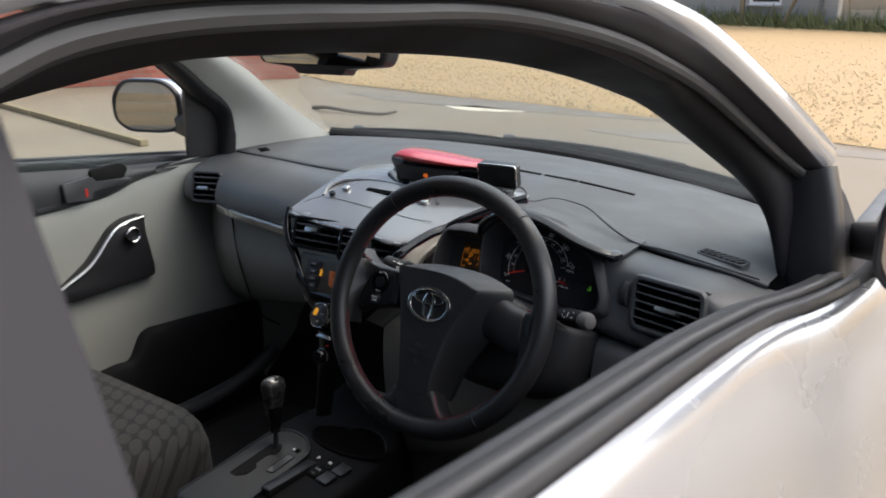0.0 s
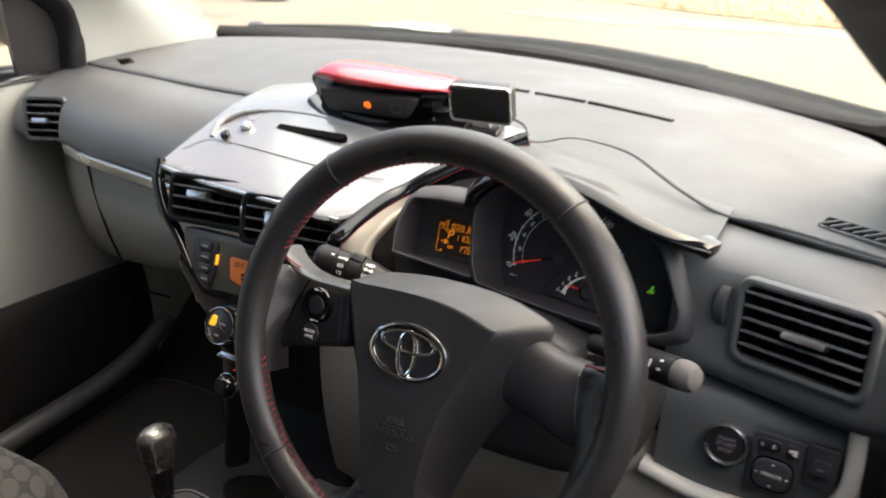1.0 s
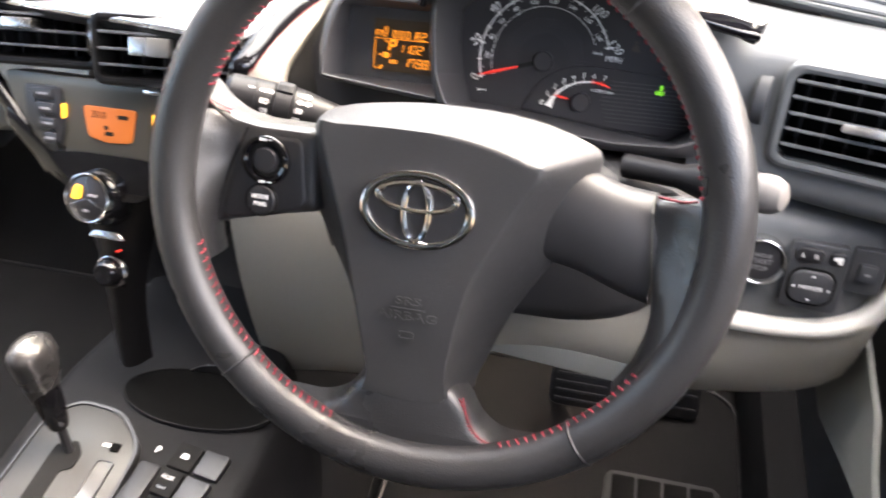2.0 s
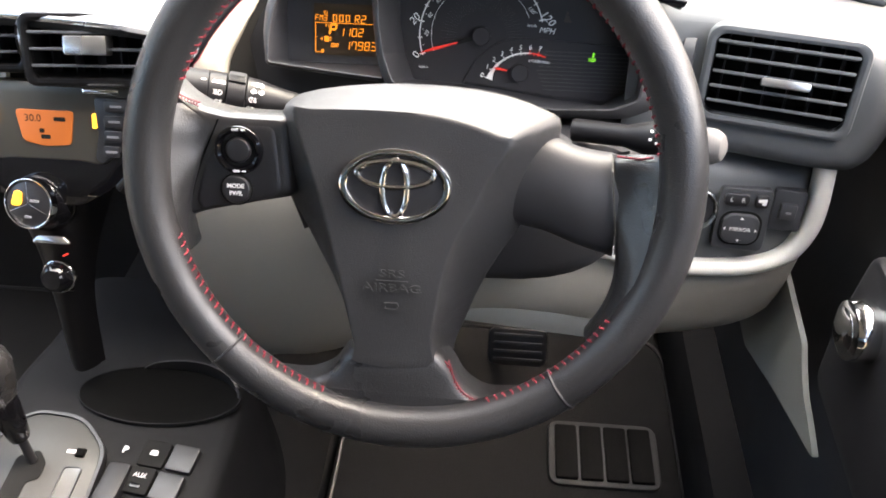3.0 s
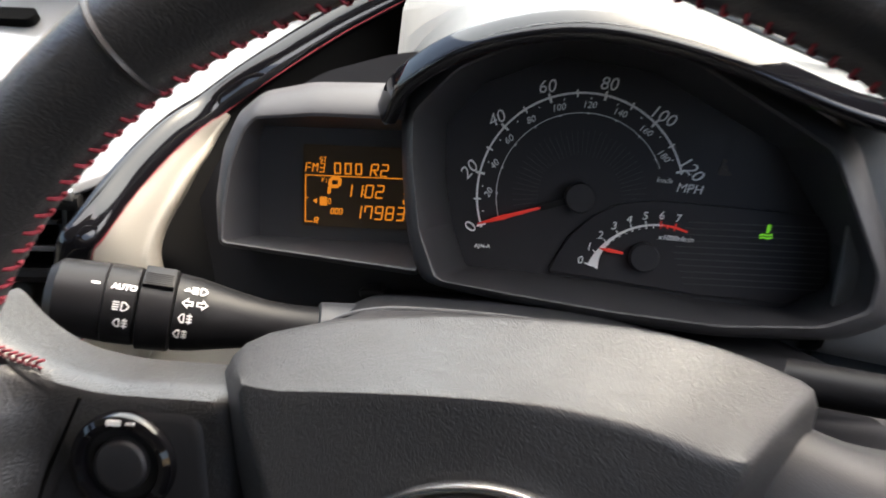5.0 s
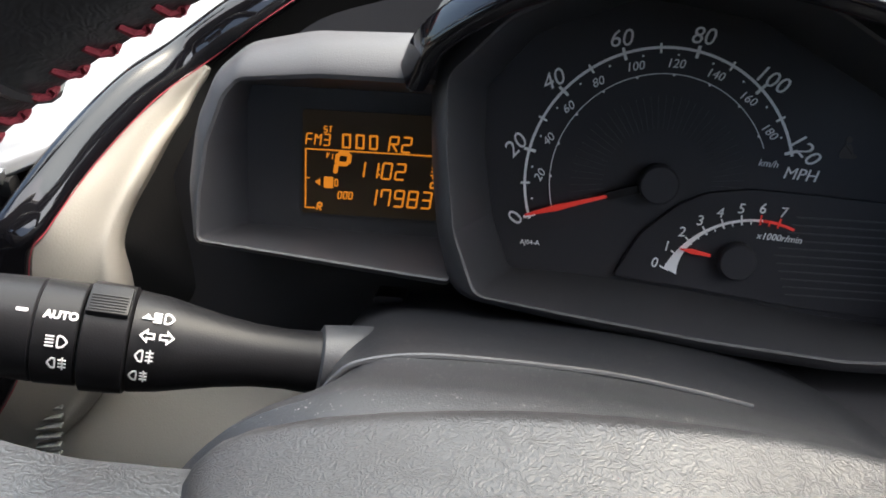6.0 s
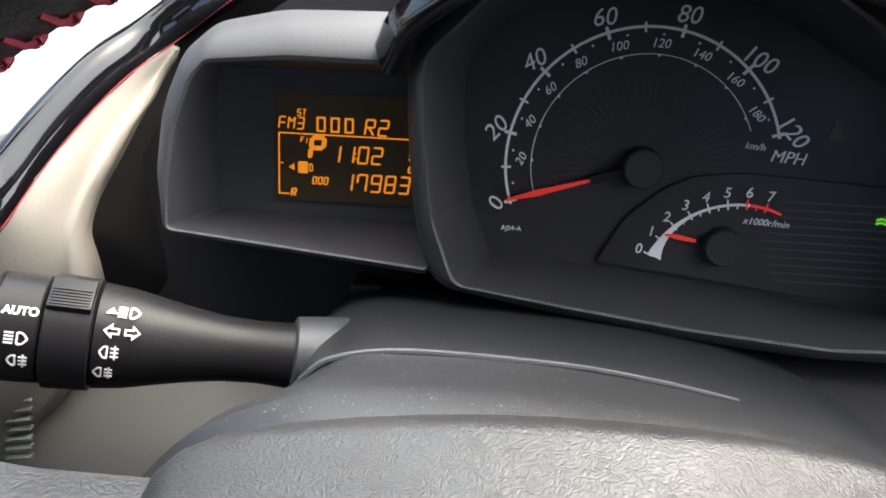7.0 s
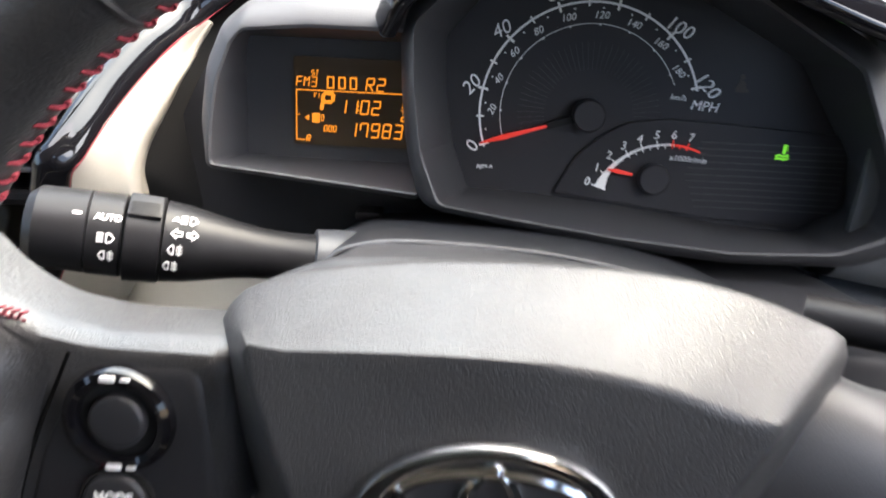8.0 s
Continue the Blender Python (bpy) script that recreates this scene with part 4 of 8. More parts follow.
# passenger face
face = []
for x, pts in ((-0.705, [(0.60, 0.938), (0.55, 0.928), (0.515, 0.905), (0.50, 0.875), (0.50, 0.848), (0.53, 0.83)]),
               (-0.692, [(0.57, 0.940), (0.49, 0.932), (0.440, 0.909), (0.421, 0.878), (0.424, 0.850), (0.47, 0.83)]),
               (-0.668, [(0.555, 0.942), (0.468, 0.934), (0.415, 0.913), (0.392, 0.880), (0.396, 0.851), (0.45, 0.83)]),
               (-0.61, [(0.535, 0.945), (0.47, 0.936), (0.423, 0.915), (0.400, 0.882), (0.404, 0.852), (0.45, 0.83)]),
               (-0.45, [(0.49, 0.954), (0.43, 0.947), (0.378, 0.921), (0.354, 0.886), (0.356, 0.858), (0.40, 0.834)]),
               (-0.30, [(0.452, 0.961), (0.39, 0.954), (0.342, 0.926), (0.322, 0.892), (0.325, 0.862), (0.365, 0.838)]),
               (-0.10, [(0.41, 0.970), (0.35, 0.962), (0.30, 0.930), (0.278, 0.90), (0.282, 0.868), (0.32, 0.842)])):
    face.append([(x, y, z) for y, z in pts])
wpart("passenger_face", thick(cut_hole(loft(face, 5, 4), SIDE_VENT, 0.070, 0.064), 0.004), M_FASCIA, dash, "dark curved passenger side panel")
trim = catmull([(-0.535, 0.378, 0.853), (-0.45, 0.349, 0.856), (-0.30, 0.316, 0.860), (-0.16, 0.286, 0.864)], 6)
wpart("chrome_strip", sweep(trim, rrect(0.008, 0.017, 0.003, 3)), M_SATIN, dash, "satin chrome trim strip")
# glovebox region
glove = []
for x, pts in ((-0.71, [(0.50, 0.842), (0.49, 0.77), (0.49, 0.69), (0.51, 0.60), (0.56, 0.545), (0.64, 0.53)]),
               (-0.55, [(0.42, 0.845), (0.405, 0.77), (0.41, 0.69), (0.44, 0.60), (0.50, 0.545), (0.60, 0.53)]),
               (-0.30, [(0.352, 0.850), (0.335, 0.77), (0.34, 0.69), (0.37, 0.60), (0.43, 0.545), (0.55, 0.53)]),
               (-0.08, [(0.30, 0.855), (0.285, 0.77), (0.29, 0.69), (0.32, 0.60), (0.38, 0.545), (0.5, 0.53)])):
    k = (0.845 - (0.73 + 0.27 * (x + 0.03) if x > -0.2 else 0.735 + 0.27 * x)) / 0.30
    glove.append([(x, y, 0.845 - (0.845 - z) * k) for y, z in pts])
wpart("glovebox_panel", thick(loft(glove, 5, 4), 0.005), M_DOORTRIM, dash, "pale cream glovebox panel")
seam = catmull([(-0.515, 0.397, 0.842), (-0.50, 0.388, 0.77), (-0.485, 0.39, 0.69), (-0.47, 0.412, 0.60), (-0.465, 0.47, 0.548)], 5)
wpart("panel_seam", tube(seam, 0.0022, 6), M_MATT, dash)
# driver face
face = []
for x, pts in ((0.495, [(0.285, 0.962), (0.245, 0.967), (0.205, 0.962), (0.188, 0.938), (0.178, 0.90), (0.176, 0.872), (0.20, 0.852)]),
               (0.56, [(0.268, 0.958), (0.235, 0.963), (0.198, 0.960), (0.182, 0.945), (0.176, 0.90), (0.168, 0.866), (0.19, 0.848)]),
               (0.645, [(0.262, 0.952), (0.218, 0.958), (0.172, 0.958), (0.154, 0.948), (0.150, 0.90), (0.146, 0.864), (0.175, 0.846)]),
               (0.68, [(0.262, 0.945), (0.225, 0.949), (0.178, 0.945), (0.160, 0.93), (0.155, 0.89), (0.158, 0.860), (0.18, 0.846)]),
               (0.715, [(0.265, 0.94), (0.25, 0.938), (0.22, 0.93), (0.205, 0.91), (0.20, 0.885), (0.205, 0.862), (0.225, 0.85)])):
    face.append([(x, y, z) for y, z in pts])
wpart("driver_face", thick(cut_hole(loft(face, 5, 4), DRIVER_VENT, 0.102, 0.066), 0.004), M_FASCIA, dash, "grey outer panel round the side vent")


def vent(parent, m, w, h, slats, tab_x, tab_y, name="air_vent", vanes=6, frame_mat=None, tab=(0.034, 0.009), lean=-8, slat_mat=None):
    """An air vent: frame, dark box, slats, thin upright vanes behind and a satin tab."""
    r = min(w, h) * 0.12
    v = part(name, ring(rrect(w + 0.014, h + 0.014, r + 0.004, 4), rrect(w, h, r, 4), -0.006, 0.0022, round_by=0.003), frame_mat or M_DARK, parent, m=m)
    part("duct", slab(rrect(w, h, r, 4), -0.045, -0.040), M_MATT, v, m=m)
    part("duct_wall", ring(rrect(w + 0.006, h + 0.006, r, 4), rrect(w, h, r, 4), -0.045, 0.0), M_MATT, v, m=m)
    for i in range(slats):
        y = -h / 2 + h * (i + 0.7) / (slats + 0.4)
        part("slat", rbox(w - 0.002, 0.0024, 0.018, 0.0009, m @ pose(0, y, -0.006, lean, 0, 0)), slat_mat or M_PAD, v)
    for i in range(vanes):
        part("vane", rbox(0.0015, h - 0.002, 0.014, 0.0005, m @ T(-w / 2 + w * (i + 0.5) / vanes, 0, -0.024)), M_BLACK, v)
    part("tab", rbox(tab[0], tab[1], 0.016, 0.002, m @ pose(tab_x, tab_y, 0.002, lean, 0, 0)), M_SATIN, v, "satin metal vent tab")
    return v


D_IN = WORLD[dash].inverted()


vent(dash, D_IN @ DRIVER_VENT, 0.098, 0.062, 5, 0.004, 0.000, frame_mat=M_FASCIA, lean=-22, tab=(0.034, 0.006))
vent(dash, D_IN @ SIDE_VENT, 0.066, 0.060, 4, -0.006, -0.004, tab=(0.028, 0.008), lean=-12)
# ribbed wheel beside the driver's vent
part("vent_wheel", lathe([(0.019, -0.005), (0.021, -0.004), (0.021, 0.004), (0.019, 0.005)], 24, m=D_IN @ pose(0.540, 0.194, 0.925, 0, 90, -16)), M_DARK, dash)
# demister grille in the pad


def top_grille(x, y, turn, w, h, n):
    """Slats over a near-black plate painted as the shade of slots, inside a thin rim."""
    m = D_IN @ pose(x, y, pad_z(x, y) + 0.0035, 4, 3 if x > 0 else -3, turn)
    g = part("demister_grille", ring(rrect(w + 0.006, h + 0.006, 0.005, 4), rrect(w, h, 0.004, 4), -0.006, 0.0012, round_by=0.0008), M_PAD, dash, m=m)
    part("slot_shade", slab(rrect(w + 0.001, h + 0.001, 0.004, 4), -0.006, 0.0002), M_BLACKSHADE, g, m=m)
    for i in range(n):
        part("slat", rbox(0.0022, h + 0.001, 0.003, 0.0006, m @ pose(-w / 2 + w * (i + 0.5) / n, 0, 0.0006, 0, 0, -38)), M_PAD, g)


top_grille(0.628, 0.298, -14, 0.066, 0.019, 7)
# Flat near-black bars paint the dark of each demister opening.
for i in range(4):
    x, y = -0.582 + 0.0125 * i, 0.566 - 0.008 * i
    part("demister_slot", rbox(0.0045, 0.024, 0.0024, 0.001, D_IN @ pose(x, y, pad_z(x, y) + 0.0012, 0, -3, -20)), M_BLACKSHADE, dash)
for x0, x1 in ((0.22, 0.29), (0.295, 0.405), (-0.1, 0.21)):
    sl = [(x0 + (x1 - x0) * i / 6, 0.555 - 0.10 * (x0 + (x1 - x0) * i / 6), 0) for i in range(7)]
    wpart("defrost_slot", sweep([(p[0], p[1], pad_z(p[0], p[1]) + 0.0012) for p in sl], rrect(0.006, 0.003, 0.001, 2)), M_MATT, dash)
# switch panel and pale knee panel
sw = []
for x, pts in ((0.50, [(0.205, 0.855), (0.172, 0.845), (0.158, 0.80), (0.15, 0.757)]), (0.57, [(0.20, 0.852), (0.166, 0.842), (0.155, 0.80), (0.148, 0.752)]), (0.632, [(0.195, 0.850), (0.165, 0.838), (0.158, 0.80), (0.151, 0.765)]), (0.658, [(0.20, 0.850), (0.172, 0.838), (0.165, 0.81), (0.160, 0.785)])):
    sw.append([(x, y, z) for y, z in pts])
wpart("switch_panel", thick(loft(sw, 4, 4), 0.004), M_FASCIA, dash, "dark grey switch panel")
edge = catmull([(0.655, 0.162, 0.858), (0.657, 0.156, 0.82), (0.6545, 0.153, 0.795), (0.6440, 0.151, 0.774), (0.622, 0.149, 0.762), (0.589, 0.148, 0.757), (0.54, 0.149, 0.757), (0.49, 0.153, 0.766)], 6)
wpart("cream_edge", sweep(edge, rrect(0.014, 0.022, 0.006, 3), up=(0, -1, 0.2)), M_EDGE, dash, "pale cream edge of the switch panel")
knee = []
for x, pts in ((0.122, [(0.20, 0.86), (0.17, 0.79), (0.165, 0.70), (0.178, 0.600), (0.205, 0.540), (0.30, 0.515)]),
               (0.18, [(0.20, 0.855), (0.168, 0.79), (0.160, 0.70), (0.174, 0.608), (0.205, 0.556), (0.305, 0.535)]),
               (0.24, [(0.20, 0.832), (0.165, 0.79), (0.155, 0.70), (0.170, 0.615), (0.205, 0.572), (0.31, 0.555)]),
               (0.40, [(0.20, 0.825), (0.165, 0.78), (0.155, 0.71), (0.175, 0.665), (0.21, 0.650), (0.32, 0.64)]),
               (0.54, [(0.18, 0.755), (0.158, 0.735), (0.155, 0.70), (0.172, 0.655), (0.21, 0.625), (0.32, 0.62)]),
               (0.64, [(0.18, 0.765), (0.160, 0.745), (0.163, 0.712), (0.178, 0.675), (0.22, 0.655), (0.32, 0.645)]),
               (0.660, [(0.19, 0.80), (0.168, 0.785), (0.170, 0.765), (0.182, 0.742), (0.22, 0.725), (0.32, 0.715)])):
    knee.append([(x, y, z) for y, z in pts])
wpart("knee_panel", thick(loft(knee, 5, 4), 0.005), M_CREAM, dash, "pale cream knee panel")
for k in range(7):
    wpart("knee_grille_slot", rbox(0.012, 0.003, 0.0013, 0.0004, pose(0.1435 - 0.0008 * k, 0.1655 - 0.0012 * k, 0.828 - 0.0046 * k, 0, -14, 0)), M_DOORTRIM, dash)
wpart("knee_lip", sweep(catmull([(0.36, 0.163, 0.675), (0.45, 0.160, 0.668), (0.53, 0.160, 0.660)], 5), rrect(0.004, 0.03, 0.002, 2)), M_DOORTRIM, dash)

# ---------------------------------------------------------------- centre stack
stack = thing("centre_stack", T(0.02, 0.17, 0.6), "silver and gloss black centre stack with air conditioning controls", "centre console")
deck = []
for x, pts in ((-0.128, [(0.208, 0.939), (0.206, 0.943), (0.218, 0.949), (0.29, 0.968), (0.36, 0.984), (0.43, 0.988)]),
               (-0.04, [(0.196, 0.935), (0.194, 0.939), (0.207, 0.946), (0.29, 0.979), (0.35, 0.996), (0.42, 1.000)]),
               (0.07, [(0.186, 0.934), (0.184, 0.937), (0.197, 0.944), (0.285, 0.977), (0.34, 0.997), (0.40, 1.003)]),
               (0.150, [(0.181, 0.931), (0.180, 0.934), (0.192, 0.941), (0.26, 0.966), (0.33, 0.993), (0.39, 1.002)]),
               (0.205, [(0.256, 0.953), (0.257, 0.956), (0.260, 0.958), (0.280, 0.969), (0.32, 0.986), (0.375, 0.997)]),
               (0.285, [(0.326, 0.985), (0.327, 0.986), (0.329, 0.987), (0.335, 0.989), (0.345, 0.991), (0.36, 0.993)])):
    deck.append([(x, y, z) for y, z in pts])
wpart("deck", thick(loft(deck, 6, 4), 0.004), M_SILVER, stack, "silver lacquered upper deck")
R_EDGE = catmull([(0.300, 0.335, 0.992), (0.258, 0.298, 0.977), (0.2235, 0.265, 0.961), (0.201, 0.248, 0.9475), (0.189, 0.225, 0.943), (0.176, 0.195, 0.932), (0.167, 0.168, 0.920), (0.161, 0.162, 0.911), (0.1505, 0.159, 0.872), (0.1305, 0.151, 0.837), (0.0955, 0.145, 0.802)], 5)
wpart("gloss_frame", sweep([p + Vector((-0.0078, 0.001, 0.0015)) for p in R_EDGE], rrect(0.0165, 0.0125, 0.006, 6), up=(0.45, -0.8, 0.4)), M_GLOSS, stack, "gloss black frame with a red line")
wpart("red_line", tube([p + Vector((0.0006, -0.001, -0.0005)) for p in R_EDGE], 0.00026, 6), M_RED, stack)
cr_rows = []
for r, e in (((.201, .248, .9475), (.203, .246, .945)), ((.195, .236, .9455), (.197, .242, .936)), ((.189, .225, .943), (.194, .233, .930)), ((.182, .209, .938), (.191, .219, .926)),
             ((.176, .195, .932), (.187, .205, .918)), ((.172, .180, .927), (.182, .194, .908)), ((.167, .168, .920), (.180, .186, .899)), ((.161, .162, .911), (.180, .181, .887)),
             ((.156, .160, .892), (.179, .178, .872)), ((.1505, .159, .872), (.174, .176, .853)), ((.1305, .151, .837), (.156, .172, .822)), ((.0955, .145, .802), (.121, .165, .787))):
    r, e = Vector(r), Vector(e)
    k = min(1.0, (e - r).length / 0.02)
    cr_rows.append([r + Vector((-0.001, 0.002, 0)), r.lerp(e, 0.3) + Vector((0, 0.001, 0)) * k, r.lerp(e, 0.68) + Vector((0, 0.0005, 0)) * k, r.lerp(e, 0.90) + Vector((0, -0.003, 0.001)) * k, e + Vector((0.0005, 0.0, 0)), e + Vector((-0.001, 0.008, -0.003)) * k, e + Vector((-0.004, 0.03, -0.01)) * k])
wpart("cream_side", thick(loft(cr_rows, 4, 4), 0.002), M_CREAM, stack, "pale cream side of the stack")
wpart("side_wall", thick(loft([[p + Vector((-0.004, 0.008, -0.006)), p + Vector((0.016, 0.034, -0.030)), p + Vector((0.05, 0.05, -0.085))] for p in R_EDGE[:42:3]], 2, 2), 0.002), M_MATT, stack, "dark inner wall")
L_PATH = catmull([(-0.130, 0.212, 0.948), (-0.128, 0.200, 0.925), (-0.112, 0.188, 0.895), (-0.09, 0.18, 0.87), (-0.06, 0.166, 0.835), (-0.035, 0.152, 0.805)], 6)
wpart("gloss_frame", sweep(L_PATH, rrect(0.014, 0.014, 0.005, 3), up=(-0.3, -0.8, 0.3)), M_GLOSS, stack)
wpart("vent_brow", sweep(catmull([(-0.126, 0.206, 0.937), (-0.04, 0.195, 0.932), (0.07, 0.185, 0.931), (0.152, 0.180, 0.928)], 5), rrect(0.006, 0.008, 0.002, 2)), M_MATT, stack)
S_IN = WORLD[stack].inverted()
vent(stack, S_IN @ facing(-0.040, 0.188, 0.917, 20, 4), 0.100, 0.044, 3, -0.01, 0.006, frame_mat=M_STEM, tab=(0.028, 0.009), slat_mat=M_DARK)
vent(stack, S_IN @ facing(0.082, 0.180, 0.914, 20, 4), 0.112, 0.044, 3, -0.008, 0.004, frame_mat=M_STEM, tab=(0.034, 0.015), slat_mat=M_DARK)
vw = part("vent_wheel", lathe([(0.022, -0.0042), (0.0235, -0.0032), (0.0235, 0.0032), (0.022, 0.0042)], 28, m=S_IN @ pose(0.020, 0.199, 0.914, 0, 90, 0)), M_GLOSS, stack, "gloss black ribbed vent wheel")
part("wheel_band", lathe([(0.0232, -0.0012), (0.0238, -0.0010), (0.0238, 0.0010), (0.0232, 0.0012)], 28, m=S_IN @ pose(0.020, 0.199, 0.914, 0, 90, 0)), M_SATIN, vw)
wpart("deck_lip", sweep(catmull([(-0.130, 0.2065, 0.9415), (-0.04, 0.1935, 0.9375), (0.07, 0.1835, 0.9360), (0.150, 0.1790, 0.9325)], 5), rrect(0.005, 0.0055, 0.002, 3)), M_SATIN, stack, "satin silver front lip")
part("brow_mark", rbox(0.030, 0.004, 0.004, 0.0015, S_IN @ facing(0.082, 0.1635, 0.8865, 24, 0)), M_CHROME, stack, "small chrome bar")
# control panel
PN = facing(0.018, 0.1665, 0.850, 24, 0)
pn = S_IN @ PN
panel = part("control_panel", slab(round_poly([(-0.098, 0.036), (0.102, 0.036), (0.092, 0.010), (0.055, -0.040), (0.03, -0.058), (-0.03, -0.058), (-0.05, -0.040), (-0.088, 0.010)], 0.012), -0.02, 0.0, 0.002), M_GREYPANEL, stack, "warm grey control panel", m=pn)
part("display", slab(round_poly([(-0.019, 0.013), (0.031, 0.013), (0.027, -0.015), (0.004, -0.017), (-0.014, -0.013)], 0.004), -0.001, 0.0012, 0.0004), M_ACLCD, panel, "amber air conditioning display", m=pn)
lettering("30.0", 0.0085, M_MATT, panel, pn @ T(-0.004, 0.006, 0.0014), depth=0.0001)
for i, (bx, by, bw) in enumerate(((0.019, 0.006, 0.010), (0.003, -0.004, 0.004), (0.006, -0.009, 0.008))):
    part("segment", slab(rrect(bw, 0.0035, 0.0008, 2, bx, by), 0.001, 0.0016), M_MATT, panel, m=pn)
for sx in (-1, 1):
    cx = 0.006 + sx * 0.062
    bank = part("button_bank", slab(round_poly([(cx - 0.018, 0.026), (cx + 0.018, 0.026), (cx + 0.016 - sx * 0.004, -0.01), (cx - sx * 0.014, -0.030), (cx - sx * 0.020, -0.026), (cx - 0.016 - sx * 0.0, -0.006)], 0.005), -0.001, 0.003, 0.001), M_BLACK, panel, m=pn)
    part("lamp", slab(rrect(0.003, 0.012, 0.0012, 3, cx - sx * 0.019, 0.006), 0.0, 0.003), M_ORANGELAMP, panel, "lit amber bar", m=pn)
    for k in range(4):
        part("button", slab(rrect(0.020 - 0.002 * k, 0.0095, 0.002, 3, cx + 0.001 - sx * 0.002 * k, 0.019 - 0.0125 * k), 0.002, 0.0046, 0.0008), M_BLACK, bank, m=pn)
        part("symbol", slab(rrect(0.010, 0.002, 0.0008, 2, cx + 0.001 - sx * 0.002 * k, 0.019 - 0.0125 * k), 0.0045, 0.0049), M_GREYPRINT, bank, m=pn)
part("black_shield", slab(round_poly([(-.092, .006), (-.052, -.031), (-.024, -.027), (.034, -.027), (.058, -.031), (.098, .006), (.100, -.008), (.062, -.050), (.034, -.066), (-.024, -.066), (-.050, -.050), (-.094, -.008)], 0.006), -0.001, 0.004, 0.002), M_GLOSS, panel, "gloss black frame sweeping round the knob", m=pn)
# lower stem with two knobs
stem = []
for z, y, w in ((0.825, 0.160, 0.060), (0.79, 0.144, 0.050), (0.74, 0.128, 0.030), (0.69, 0.112, 0.020), (0.62, 0.098, 0.017)):
    stem.append([(0.018 + w * s, y + 0.018 * s * s, z) for s in (-1, -0.6, 0, 0.6, 1)])
wpart("stem", thick(loft(stem, 4, 3), 0.006), M_STEM, stack, "black lower stem")
K1 = S_IN @ facing(0.012, 0.143, 0.789, 28, -4)
kn = part("fan_knob", lathe([(0.030, -0.034), (0.029, -0.012), (0.0265, 0.002), (0.0225, 0.010), (0.021, 0.012)], 40, m=K1), M_GLOSS, stack, "gloss black knob with a lit segment")
part("knob_ring", ring(oval(0.0216, 0.0216), oval(0.0200, 0.0200), 0.004, 0.0195, round_by=0.0012), M_CHROME, kn, "chrome knob ring", m=K1)
part("knob_face", lathe([(0.0202, 0.005), (0.0202, 0.017), (0.0180, 0.0185)], 32, m=K1), M_BLACK, kn, m=None)
part("lamp", slab(round_poly([(-0.015, -0.002), (-0.006, -0.002), (-0.005, 0.010), (-0.011, 0.011)], 0.003), 0.018, 0.0205, 0.0006), M_ORANGELAMP, kn, "amber lit segment", m=K1)
part("symbol", slab(rrect(0.008, 0.002, 0.0006, 2, 0.006, 0.003), 0.0190, 0.0200), M_GREYPRINT, kn, m=K1)
part("symbol", slab(rrect(0.006, 0.002, 0.0006, 2, 0.0, -0.011), 0.0190, 0.0200), M_GREYPRINT, kn, m=K1)
for ang_ in (95, 205, 335):
    part("divider", rbox(0.017, 0.0004, 0.0004, 0.0001, K1 @ pose(0, 0, 0.0187, 0, 0, ang_) @ T(0.0095, 0, 0)), M_SATIN, kn)
K2 = S_IN @ facing(0.022, 0.116, 0.727, 25, -4)
k2 = part("lower_knob", lathe([(0.0135, -0.004), (0.0135, 0.006), (0.011, 0.012), (0.0085, 0.014)], 26, m=K2), M_GLOSS, stack)
part("knob_rim", ring(oval(0.0150, 0.0150, 36), oval(0.0136, 0.0136, 36), 0.0, 0.004, round_by=0.001), M_CHROME, k2, m=K2)
part("red_led", slab(oval(0.0012, 0.0008, 10, 0.008, 0.021), 0.0, 0.006), M_NEEDLE, stack, "small red lamp", m=K2)
part("chrome_brow", slab(round_poly([(-0.018, -0.001), (0.018, -0.001), (0.012, 0.006), (-0.012, 0.006)], 0.003), 0.0, 0.004, 0.0015), M_SATIN, stack, m=S_IN @ facing(0.020, 0.126, 0.757, 35))

# disc slot and buttons on the deck
DK = S_IN @ pose(0.016, 0.2915, 0.9795, 20, -3, 0) @ pose(0, 0, 0, 0, 0, -5)
# Flat bar coloured near-black for the shade inside the slot.
part("disc_slot", slab(rrect(0.150, 0.010, 0.0045, 4), -0.003, 0.0022), M_BLACKSHADE, stack, "flat disc slot, its inner shade painted black", m=DK)
part("eject_button", slab(rrect(0.014, 0.011, 0.003, 4), -0.002, 0.003, 0.001), M_SATIN, stack, m=S_IN @ pose(-0.055, 0.283, 0.979, 19, -3, -5))
part("side_button", slab(rrect(0.026, 0.011, 0.004, 4), -0.002, 0.0035, 0.001), M_SATIN, stack, m=S_IN @ pose(0.118, 0.283, 0.9775, 20, 0, -5))
part("round_button", lathe([(0.006, -0.002), (0.006, 0.003), (0.005, 0.004)], 18, m=S_IN @ pose(-0.07, 0.262, 0.971, 18, -4, 0)), M_GLOSS, stack)

ridge = catmull([(-0.094, 0.264, 0.9645), (-0.102, 0.290, 0.975), (-0.082, 0.312, 0.984), (-0.035, 0.322, 0.989), (0.02, 0.322, 0.990), (0.066, 0.317, 0.988), (0.128, 0.306, 0.984), (0.150, 0.285, 0.976)], 6)
wpart("deck_seam", tube(catmull([(-0.118, 0.236, 0.9545), (-0.094, 0.258, 0.9630), (-0.03, 0.252, 0.9655), (0.05, 0.244, 0.9630), (0.13, 0.238, 0.9595), (0.17, 0.240, 0.9600)], 6), 0.0005, 6), M_GREYPANEL, stack)
